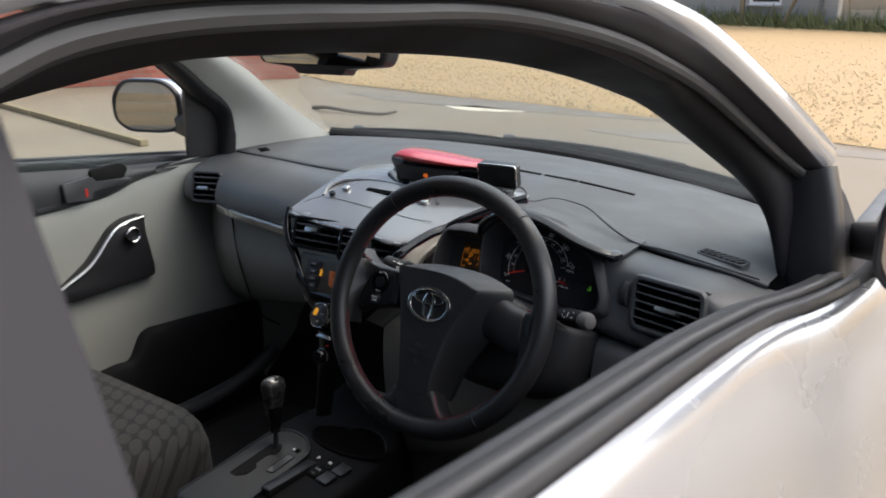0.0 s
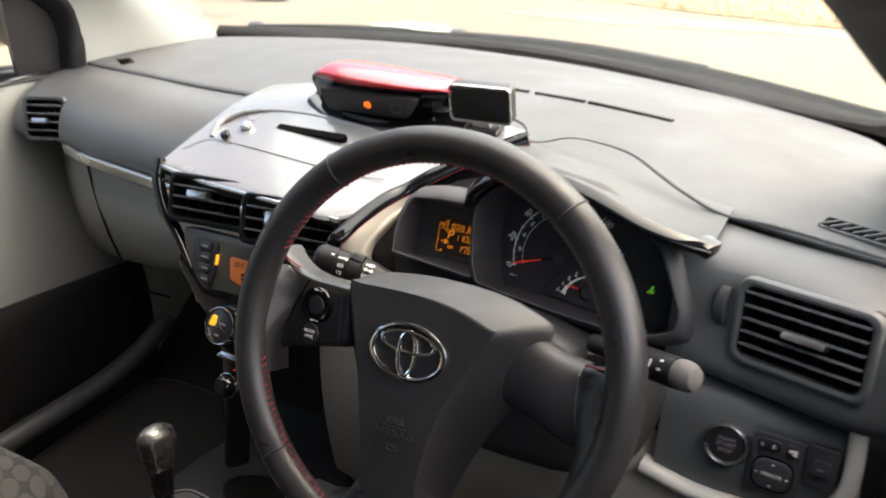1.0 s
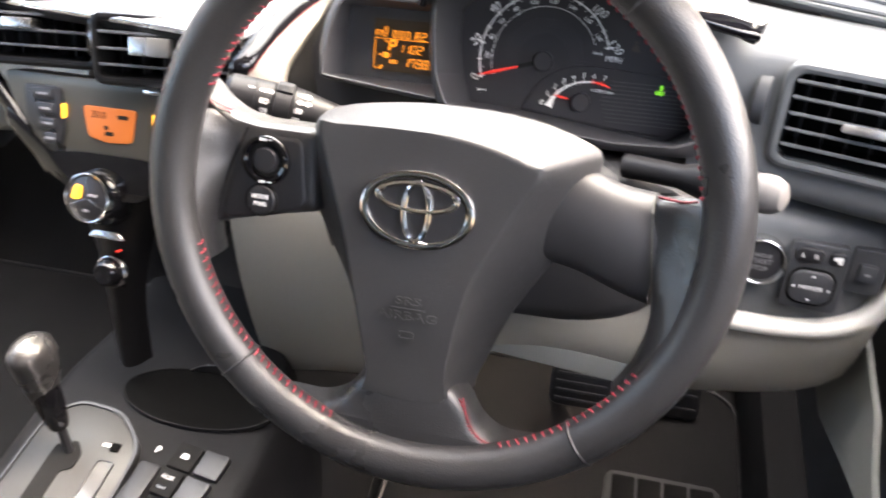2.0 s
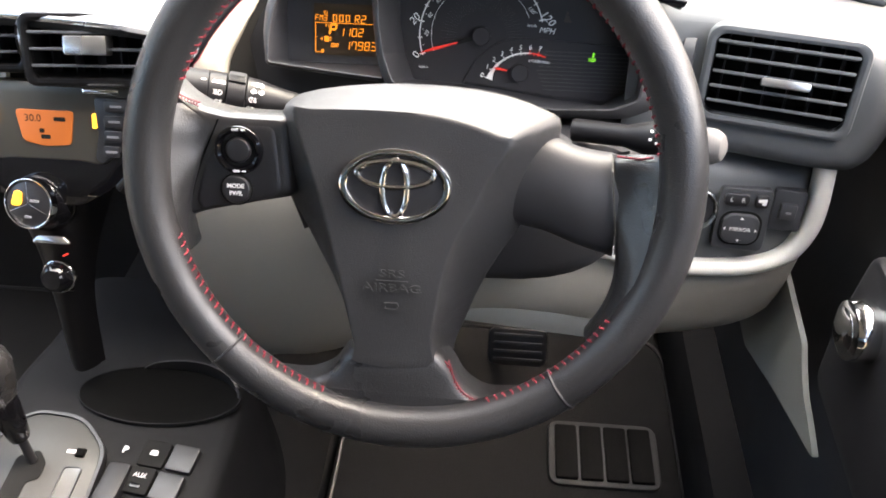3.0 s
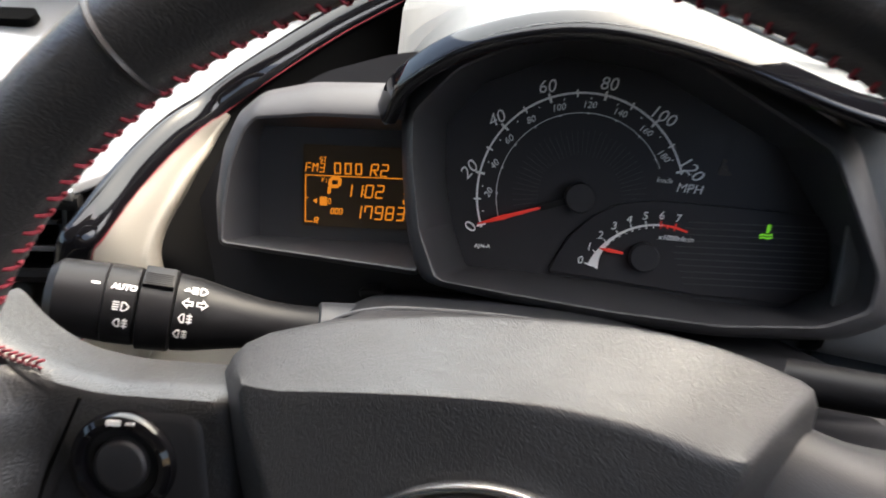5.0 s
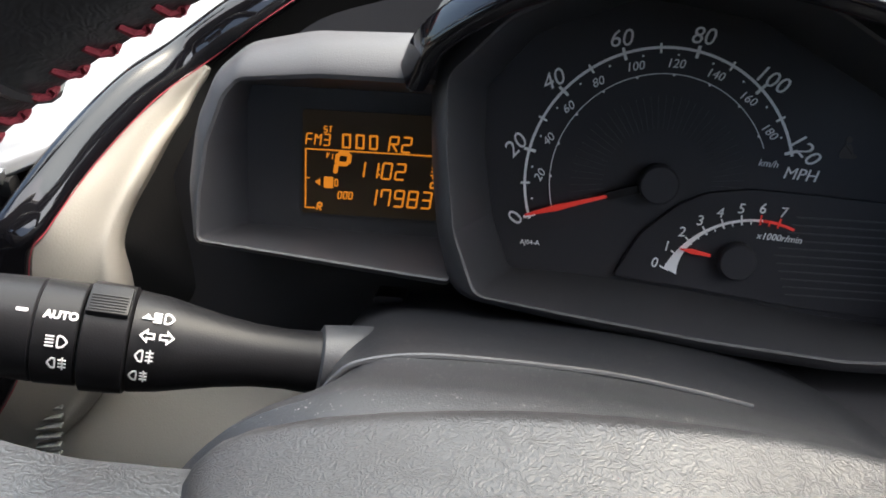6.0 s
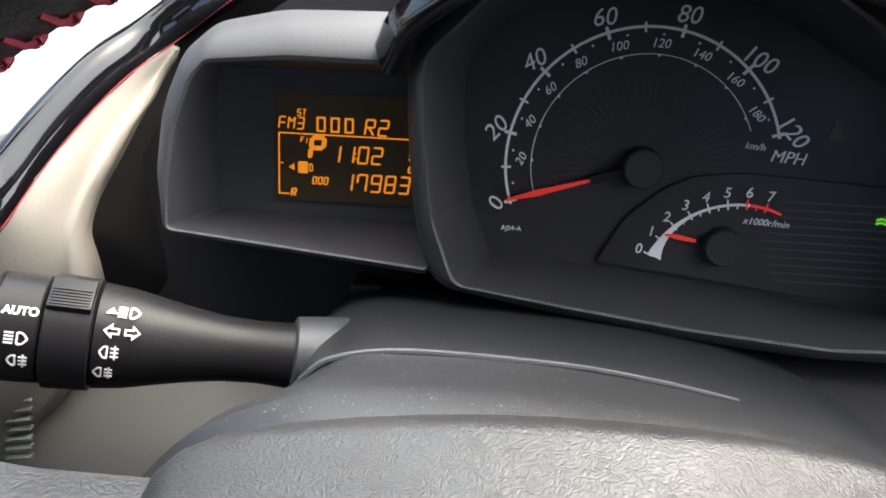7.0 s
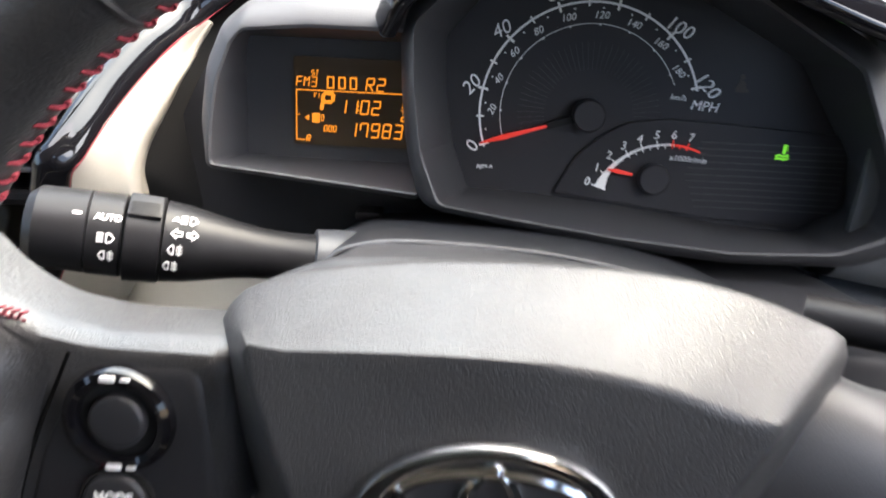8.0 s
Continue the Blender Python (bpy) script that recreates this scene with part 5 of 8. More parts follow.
wpart("deck_ridge", tube(ridge, 0.0035, 8), M_SILVER, stack, "raised ridge round the disc slot")
# display pod with red lid
pod = thing("display_pod", T(0.10, 0.36, 0.98), "gloss black dash pod with a red translucent lid", "display pod")
hx = lambda s: 0.014 + 0.190 * s
rows = []
for s in (0, 0.10, 0.35, 0.65, 0.85, 1.0):
    k = math.sin(math.pi * (0.10 + 0.80 * s)) ** 0.6
    x, xb = hx(s), 0.016 + 0.150 * s
    rows.append([(xb, 0.360 - 0.022 * k, 0.985), (xb + 0.1 * (x - xb), 0.358 - 0.024 * k, 0.996), (x * 0.5 + xb * 0.5, 0.352 - 0.026 * k, 1.016), (x, 0.347 - 0.028 * k, 1.036), (x, 0.365, 1.040), (x, 0.390, 1.028), (x, 0.425, 0.99)])
wpart("shell", thick(loft(rows, 4, 4), 0.003), M_GLOSS, pod)
lid = []
for s, h in ((0.02, 0.006), (0.06, 0.014), (0.2, 0.016), (0.45, 0.014), (0.75, 0.009), (0.95, 0.006), (1.02, 0.003)):
    k = math.sin(math.pi * (0.10 + 0.80 * min(1, s))) ** 0.6
    x = 0.022 + 0.182 * s
    lid.append([(x, 0.345 - 0.031 * k, 1.036), (x, 0.341 - 0.031 * k, 1.036 + h * 0.6), (x, 0.352 - 0.02 * k, 1.036 + h), (x, 0.372, 1.036 + h * 0.8), (x, 0.396, 1.029 + h * 0.5)])
wpart("lid", thick(loft(lid, 4, 3), 0.004), M_REDGLOSS, pod, "red translucent lid")
bowl = []
for i in range(9):
    u = i / 8
    x = -0.006 + 0.218 * u
    y = 0.346 - 0.034 * math.sin(math.pi * u) ** 0.7
    zd = 0.977 + (y - 0.285) * 0.37 - 0.006 * max(0, (x - 0.15) / 0.055)
    bowl.append([(x, y - 0.002, zd - 0.002), (x, y, zd + 0.0022), (x, y + 0.007, zd + 0.0048), (x, y + 0.016, zd + 0.0060), (x, y + 0.028, zd + 0.0130), (x, y + 0.036, zd + 0.0135)])
wpart("gloss_base", thick(loft(bowl, 4, 3), 0.002), M_GLOSS, pod, "gloss black surround of the pod")
P_IN = WORLD[pod].inverted()
PF = P_IN @ facing(0.100, 0.3205, 1.015, -14)
part("screen", slab(round_poly([(-0.064, 0.014), (0.072, 0.014), (0.052, -0.013), (-0.058, -0.013)], 0.008), -0.004, 0.003, 0.001), M_BLACK, pod, m=PF)
part("key_lamp", slab(round_poly([(-0.045, 0.003), (-0.038, 0.006), (-0.033, 0.003), (-0.033, -0.003), (-0.038, -0.005), (-0.045, -0.002)], 0.002), 0.002, 0.0036), M_BELT, pod, "lit amber key symbol", m=PF @ T(0.033, 0.0, 0.0022) @ Matrix.Scale(0.8, 4))
part("switch", ring(rrect(0.014, 0.013, 0.002, 3, 0.040, -0.001), rrect(0.011, 0.010, 0.002, 3, 0.040, -0.001), 0.002, 0.0042), M_DARK, pod, m=PF)

# ---------------------------------------------------------------- steering wheel
WHEEL = pose(0.345, 0.0, 0.93, 67.2)
wheel = thing("steering_wheel", WHEEL, "black leather steering wheel with red cross stitching", "steering wheel")
RC, RT, RX = 0.1590, 0.0141, 0.0036


def shell(levels, n=3, cap=True):
    """A skin over closed outlines at rising heights; the last is closed."""
    bm = bmesh.new()
    rings = [[bm.verts.new(p) for p in catmull(l, n, True)] for l in levels]
    k = len(rings[0])
    for a, b in zip(rings, rings[1:]):
        for i in range(k):
            bm.faces.new((a[i], a[(i + 1) % k], b[(i + 1) % k], b[i]))
    if cap:
        bm.faces.new(rings[-1])
    return bm


def on_rim(a, around=0.0, r=RT):
    """A point of the rim at angle a; around 0 faces outward, 90 the driver, 180 the hub."""
    away = (math.degrees(around) % 360 - 235) / 42
    r *= 1 - 0.17 * math.exp(-away * away)
    d = RC + r * math.cos(around)
    return Vector((RX + d * math.cos(a), d * math.sin(a), r * 1.08 * math.sin(around)))


rim_bm = shell([[on_rim(2 * math.pi * i / 140, 2 * math.pi * k / 24) for k in range(24)] for i in range(141)], 1, False)
bmesh.ops.remove_doubles(rim_bm, verts=rim_bm.verts, dist=0.00001)
bmesh.ops.recalc_face_normals(rim_bm, faces=rim_bm.faces)
part("rim", rim_bm, M_LEATHER, wheel, "black leather rim", angle=80)
for deg in (127, 51.5, 224.5, 308.5):
    a = radians(deg)
    part("rim_seam", tube([on_rim(a, 2 * math.pi * k / 28, RT + 0.0001) for k in range(28)], 0.0010, 6, closed=True, up=(math.cos(a + 1.57), math.sin(a + 1.57), 0)), M_BLACK, wheel, "raised seam across the leather")
bm = bmesh.new()
for i in range(168):
    deg = i * 360 / 168
    if 157 < deg < 193 or deg < 10 or deg > 329 or 250 < deg < 291:
        continue
    a = radians(deg)
    for lean, outer in ((0.0085, 148), (-0.0035, 170)):
        q = [on_rim(a, radians(184), RT - 0.0003), on_rim(a + lean * 0.35, radians(175), RT + 0.0005), on_rim(a + lean * 0.75, radians(166 if outer < 150 else 172), RT + 0.0005), on_rim(a + lean * 1.1, radians(outer + 10), RT - 0.0003)]
        tube(q, 0.00062, 6, bm=bm, up=(0.2, 0.1, 1))
for line in ([(.0690, -.1375, -.004), (.0540, -.1405, -.003), (.0420, -.1360, -.003), (.0345, -.1260, -.004), (.0300, -.1140, -.006)], [(-.1440, .0490, -.0120), (-.1370, .0430, -.0170), (-.1290, .0395, -.0200)]):
    p = catmull(line, 5)
    for u, v in zip(p, p[1:]):
        side = (v - u).cross(Vector((0, 0, 1))).normalized() * 0.0014
        for w in (side, -side):
            tube([u + Vector((0, 0, 0.0002)), (u + v) / 2 + w * 0.6 + Vector((0, 0, 0.0006)), v + w], 0.00045, 6, bm=bm, up=(0.2, 0.1, 1))
tagged(part("stitching", bm, M_RED, wheel, "red cross stitching"), kind="stuff")
OUT = [(-.083, .034), (-.069, .0470), (-.03, .0540), (.01, .0558), (.05, .0530), (.082, .0440), (.093, .034), (.086, .0), (.078, -.02), (.052, -.065), (.034, -.112), (.028, -.121), (-.024, -.121), (-.032, -.112), (-.049, -.075), (-.072, -.030), (-.079, -.015), (-.085, .01)]
INN = [(-.0660, .0415), (-.056, .0430), (-.02, .0442), (.01, .0433), (.035, .0390), (.054, .0328), (.0625, .0295), (.0510, .007), (.0420, -.013), (.0275, -.046), (.0195, -.097), (.0180, -.117), (-.0270, -.117), (-.0290, -.105), (-.0365, -.072), (-.0460, -.030), (-.0510, -.011), (-.0590, .014)]


def outline3(o, z, s=1.0, c=(0.0, -0.02)):
    return [Vector((c[0] + (x - c[0]) * s, c[1] + (y - c[1]) * s, z)) for x, y in o]


def mix_outline(a, b, t, z):
    return [Vector((p[0] + (q[0] - p[0]) * t, p[1] + (q[1] - p[1]) * t, z)) for p, q in zip(a, b)]


boss = part("hub_cover", shell([outline3(OUT, -0.068, 0.80), outline3(OUT, -0.050, 0.955), outline3(OUT, -0.043, 0.992), outline3(OUT, -0.0392), mix_outline(OUT, INN, 0.03, -0.0376), mix_outline(OUT, INN, 0.08, -0.0356), mix_outline(OUT, INN, 0.50, -0.0192), mix_outline(OUT, INN, 0.93, -0.0025), mix_outline(OUT, INN, 0.98, -0.0008), mix_outline(OUT, INN, 1.02, 0.0000), outline3(INN, 0.0003, 0.965), outline3(INN, 0.0003, 0.945)]), M_VINYL, wheel, "grained black hub cover", angle=50)
# badge of three plain ovals
BX, BY = -0.005, 0.0
badge = part("badge", slab(oval(0.0305, 0.0205, 48, BX, BY), 0.0005, 0.0018, 0.0008), M_BLACK, wheel, "chrome oval badge")
for a, b, x, y, w in ((0.0340, 0.0232, 0, 0, 0.0058), (0.0250, 0.0098, 0, 0.0074, 0.0044), (0.0096, 0.0190, 0, -0.001, 0.0044)):
    part("badge_oval", ring(oval(a, b, 56, BX + x, BY + y), oval(a - w, b - w * 0.85, 56, BX + x, BY + y), 0.0008, 0.0040 + 0.0004 * w * 100, round_by=0.0016), M_CHROME, badge)
lettering("SRS", 0.0105, M_EMBOSSLIT, wheel, T(-0.006, -0.0555, 0.0014) @ Matrix.Diagonal((1, 0.68, 1, 1)), "embossed_lettering", depth=0.0004, bold=0.0001)
part("emboss_line", slab(rrect(0.020, 0.0007, 0.0003, 2, -0.006, -0.0600), 0.0008, 0.0016), M_EMBOSSLIT, wheel)
lettering("AIRBAG", 0.0105, M_EMBOSSLIT, wheel, T(-0.006, -0.0648, 0.0014) @ Matrix.Diagonal((1, 0.72, 1, 1)), "embossed_lettering", depth=0.0004, bold=0.0001)
part("emboss_mark", ring(rrect(0.009, 0.0048, 0.001, 2, -0.006, -0.0765), rrect(0.0072, 0.003, 0.0008, 2, -0.006, -0.0765), 0.0008, 0.0018), M_EMBOSSLIT, wheel)
# spokes
part("left_spoke", slab(round_poly([(-.152, .058), (-.1405, .0455), (-.128, .0380), (-.110, .0348), (-.070, .0345), (-.070, -.016), (-.10, -.022), (-.133, -.030), (-.153, -.040)], 0.006), -0.045, -0.0168, 0.010), M_LEATHER, wheel)
podm = part("switch_pod", slab(round_poly([(-.1130, .0305), (-.080, .0310), (-.076, -.013), (-.098, -.021), (-.131, -.027), (-.1345, -.021), (-.127, .004)], 0.006), -0.034, -0.0160, 0.005), M_BLACK, wheel, "black switch pod")
part("pod_seam", tube(catmull([(-.1168, .0315, -.0172), (-.1208, .0225, -.0172), (-.1285, .0050, -.0168), (-.1350, -.0150, -.0168), (-.1375, -.0290, -.0200)], 5), 0.0008, 6), M_BLACKSHADE, wheel, "seam between leather and switch pod")
part("ring_button", ring(oval(0.0152, 0.0152, 40, -0.104, 0.0135), oval(0.0105, 0.0105, 40, -0.104, 0.0135), -0.018, -0.0125, round_by=0.002), M_GLOSS, podm)
part("ring_dish", slab(oval(0.0108, 0.0108, 32, -0.104, 0.0135), -0.020, -0.0155), M_MATT, podm)
part("centre_button", slab(oval(0.0078, 0.0078, 32, -0.104, 0.0135), -0.018, -0.0125, 0.0015), M_BLACK, podm)
for dy in (0.0128, -0.0128):
    part("symbol", slab(rrect(0.0042, 0.0016, 0.0004, 2, -0.1052, 0.0135 + dy), -0.0135, -0.0123), M_WHITE, podm)
    part("symbol", slab(rrect(0.0026, 0.0008, 0.0002, 2, -0.1005, 0.0135 + dy), -0.0135, -0.0123), M_WHITE, podm)
part("mode_button", slab(oval(0.0092, 0.0092, 36, -0.106, -0.0112), -0.018, -0.0125, 0.0015), M_BLACK, podm)
part("mode_rim", ring(oval(0.0102, 0.0102, 36, -0.106, -0.0112), oval(0.0093, 0.0093, 36, -0.106, -0.0112), -0.018, -0.0140), M_MATT, podm)
lettering("MODE", 0.0038, M_WHITE, podm, T(-0.106, -0.0088, -0.0124), bold=0.00008)
lettering("PWR", 0.0038, M_WHITE, podm, T(-0.106, -0.0134, -0.0124), bold=0.00008)
rs = []
for x, top, bot, z in ((0.066, 0.030, -0.028, -0.024), (0.085, 0.0275, -0.031, -0.0215), (0.106, 0.0205, -0.038, -0.0185), (0.129, 0.0175, -0.045, -0.0185)):
    rs.append([(x, top, z - 0.030), (x, top + 0.001, z - 0.014), (x, top - 0.008, z - 0.002), (x, (top + bot) / 2, z + 0.003), (x, bot + 0.008, z - 0.003), (x + 0.002, bot - 0.002, z - 0.016), (x + 0.002, bot, z - 0.034)])
part("right_spoke", thick(loft(rs, 4, 4), 0.004), M_HOOD, wheel, "smooth dark spoke cover")
# leather flanges from the spokes to the rim: dished above, full below
def flange(rows, name):
    """A solid skin: back edge, inner edge, dish, then down inside the rim."""
    rs = []
    for deg, ri, curve, drop in rows:
        k = max(0, min(1, (1.6 - curve) / 1.1))
        zi, zt = -0.0165 + 0.012 * k * k, RT * 1.02
        row = []
        for f, z in ((0.30, -0.036), (0.04, zi - 0.018), (-0.005, zi - 0.008), (0.03, zi - 0.001), (0.30, zi + (zt - zi) * 0.30 ** curve), (0.62, zi + (zt - zi) * 0.62 ** curve), (0.86, zi + (zt - zi) * 0.86 ** curve), (0.98, 0.006), (1.0, -0.004)):
            r, a = ri + f * (RC - ri), radians(deg)
            row.append((RX + r * math.cos(a), r * math.sin(a), max(z - drop * max(0, 1 - f), min(z, -0.036))))
        rs.append(row)
    part(name, loft(rs, 3, 4), M_LEATHER, wheel, "grained leather flange of the spoke", angle=70)


flange(((9.2, 0.1235, 4.0, 0.012), (8.4, 0.1228, 4.0, 0.004), (7.4, 0.1225, 3.2, 0.001), (5.5, 0.1225, 2.4, 0.0), (1, 0.1227, 1.9, 0.0), (-4.6, 0.1238, 1.4, 0.0), (-11, 0.1275, 1.0, 0.0), (-18.6, 0.1350, 0.7, 0.0), (-26, 0.1410, 0.6, 0.0), (-33, 0.1445, 0.55, 0.0), (-40, 0.1470, 0.5, 0.0)), "right_leather")
flange(((164.2, 0.1255, 4.5, 0.012), (165.0, 0.1250, 4.5, 0.004), (166.0, 0.1250, 4.0, 0.001), (167.5, 0.1256, 3.0, 0.0), (169.5, 0.1264, 2.2, 0.0), (174, 0.1290, 1.6, 0.0), (178, 0.1318, 1.2, 0.0), (183, 0.1362, 0.9, 0.0), (188, 0.1405, 0.7, 0.0), (194, 0.1445, 0.55, 0.0), (200, 0.1470, 0.5, 0.0)), "left_leather")
part("flange_piping", tube(catmull([(.1260, .0205, -.0210), (.1330, .0202, -.0190), (.1400, .0205, -.0165), (.1460, .0225, -.0120)], 4), 0.0007, 6), M_RED, wheel, "red piping on the spoke edge")
part("spoke_seam", tube([(0.1245, 0.0185, -0.0270), (0.1238, 0.0120, -0.0160), (0.1265, -0.010, -0.0118), (0.1300, -0.033, -0.0165), (0.1315, -0.043, -0.0270)], 0.0006, 6, up=(1, 0, 0)), M_GREYPANEL, wheel)
part("bottom_spoke", slab(round_poly([(-.022, -.106), (.022, -.106), (.033, -.117), (.041, -.132), (.056, -.1415), (.090, -.139), (.084, -.150), (.045, -.166), (.0, -.1715), (-.045, -.166), (-.083, -.148), (-.090, -.135), (-.062, -.1365), (-.045, -.128), (-.037, -.113)], 0.012), -0.030, -0.002, 0.012, crown=0.0025), M_LEATHER, wheel, "leather lower spoke", angle=60)

# ---------------------------------------------------------------- steering column and stalks
column = thing("steering_column", WHEEL @ T(0, 0, -0.2), "dusty black steering column shroud", "steering column")


def superoval(w, top, bot, z, n=36, p=3.2):
    out = []
    for i in range(n):
        a = 2 * math.pi * i / n
        c, s = math.cos(a), math.sin(a)
        x = w * math.copysign(abs(c) ** (2 / p), c)
        h = (top if s > 0 else bot)
        y = h * abs(s) ** (2 / p)
        out.append(Vector((x, y, z)))
    return out


up0 = T(0, 0, 0.2)
rows = []
for z, pts in ((-0.215, [(-.072, -.045), (-.088, -.02), (-.080, .008), (-.066, .020), (-.045, .0245), (.005, .0235), (.055, .018), (.092, .006), (.112, -.010), (.092, -.028)]),
               (-0.16, [(-.072, -.045), (-.083, -.015), (-.0755, .018), (-.063, .030), (-.046, .0330), (.005, .0325), (.052, .0275), (.088, .017), (.110, .003), (.092, -.028)]),
               (-0.122, [(-.072, -.045), (-.079, -.01), (-.0715, .021), (-.058, .0335), (-.042, .0372), (.005, .0365), (.052, .031), (.086, .021), (.107, .007), (.092, -.028)]),
               (-0.106, [(-.072, -.045), (-.080, -.01), (-.0705, .0235), (-.056, .0378), (-.036, .0408), (.005, .0398), (.05, .0335), (.084, .0238), (.105, .009), (.092, -.028)]),
               (-0.102, [(-.072, -.045), (-.081, -.01), (-.0705, .0240), (-.056, .0384), (-.036, .0414), (.005, .0404), (.05, .034), (.084, .024), (.105, .010), (.092, -.028)]),
               (-0.098, [(-.072, -.045), (-.084, -.009), (-.0725, .0240), (-.056, .0382), (-.036, .0412), (.005, .0404), (.05, .0345), (.084, .0242), (.105, .010), (.092, -.028)]),
               (-0.085, [(-.072, -.045), (-.092, -.002), (-.0815, .0255), (-.0615, .0385), (-.042, .0420), (.005, .0420), (.05, .0370), (.084, .0265), (.105, .012), (.092, -.028)]),
               (-0.068, [(-.072, -.045), (-.098, .006), (-.088, .0285), (-.0665, .0410), (-.045, .0455), (.005, .0460), (.05, .041), (.084, .030), (.105, .014), (.092, -.028)]),
               (-0.050, [(-.072, -.045), (-.088, .000), (-.080, .020), (-.062, .0340), (-.043, .0390), (.005, .0410), (.05, .036), (.080, .025), (.098, .010), (.092, -.028)])):
    rows.append([(x, y, z) for x, y in pts])
part("shroud", thick(loft(rows, 2, 4), 0.003), M_SHROUD, column, "dusty black upper shroud", angle=28, m=up0)
part("lower_shroud", shell([[p + Vector((0.042, 0, 0)) for p in superoval(w, 0.015, bot, z, p=3.0)] for w, bot, z in ((0.106, -0.104, -0.22), (0.119, -0.106, -0.165), (0.121, -0.104, -0.140), (0.117, -0.097, -0.120), (0.105, -0.084, -0.108), (0.06, -0.05, -0.104))], 1), M_HOOD, column, "dark grey lower shroud", angle=50, m=up0)
crease = catmull([(-.0725, .0215, -.099), (-.064, .0335, -.100), (-.056, .0386, -.1015), (-.036, .0416, -.102), (.005, .0407, -.102), (.03, .0378, -.102), (.05, .0343, -.102)], 5)
# Lighter plastic bead added along the crease to stand in for its highlight.
part("crease_highlight", tube(crease, 0.0011, 8, up=(0, 1, 0), scale=[1 - 0.7 * max(0, i / (len(crease) - 1) - 0.5) for i in range(len(crease))]), M_DARK, column, m=up0)


def along(a, b, rows, n=26):
    """A body of revolution from a to b; rows of (share of the length, radius)."""
    a, b = Vector(a), Vector(b)
    m = Matrix.Translation(a) @ (b - a).to_track_quat("Z", "Y").to_matrix().to_4x4()
    L = (b - a).length
    return lathe([(r, s * L) for s, r in rows], n, m=m), m, L


A, B = (0.274, 0.1400, 0.8920), (0.166, 0.1190, 0.9205)
lm = Matrix.Translation(A)
stalk = thing("light_stalk", lm, "black light switch stalk with white symbols", "stalk", "steering stalks")
b1, sm, SL = along(A, B, [(0, 0.0094), (0.02, 0.0108), (0.08, 0.0103), (0.16, 0.0098), (0.25, 0.0102), (0.34, 0.0116), (0.44, 0.0138), (0.50, 0.0152), (0.572, 0.0160)])
wpart("arm", b1, M_STALK, stalk)
wpart("collar", along(A, B, [(0.577, 0.0156), (0.582, 0.0168), (0.690, 0.0172), (0.695, 0.0160)])[0], M_STALK, stalk)
wpart("switch_end", along(A, B, [(0.70, 0.0154), (0.705, 0.0160), (0.805, 0.0162), (0.81, 0.0154), (0.815, 0.0160), (0.97, 0.0152), (1.0, 0.0125)])[0], M_STALK, stalk)
wpart("boot", along(A, B, [(-0.16, 0.0150), (-0.03, 0.0138), (0.060, 0.0126), (0.066, 0.0112)])[0], M_DARK, stalk)


def face_turn(m0, toward):
    """The turn about a stalk's axis that faces a point."""
    d = m0.to_3x3().inverted() @ (Vector(toward) - m0.translation)
    return math.degrees(math.atan2(d.y, d.x))


def sign_frame(m0, L, share, turn, r):
    z = m0 @ pose(0, 0, share * L, 0, 0, turn) @ T(r, 0, 0)
    n = (m0.to_3x3() @ Euler((0, 0, radians(turn))).to_matrix() @ Vector((1, 0, 0))).normalized()
    ax = (m0.to_3x3() @ Vector((0, 0, 1))).normalized()
    x = -ax
    y = n.cross(x)
    out = Matrix((x, y, n)).transposed().to_4x4()
    out.translation = z.translation
    return out


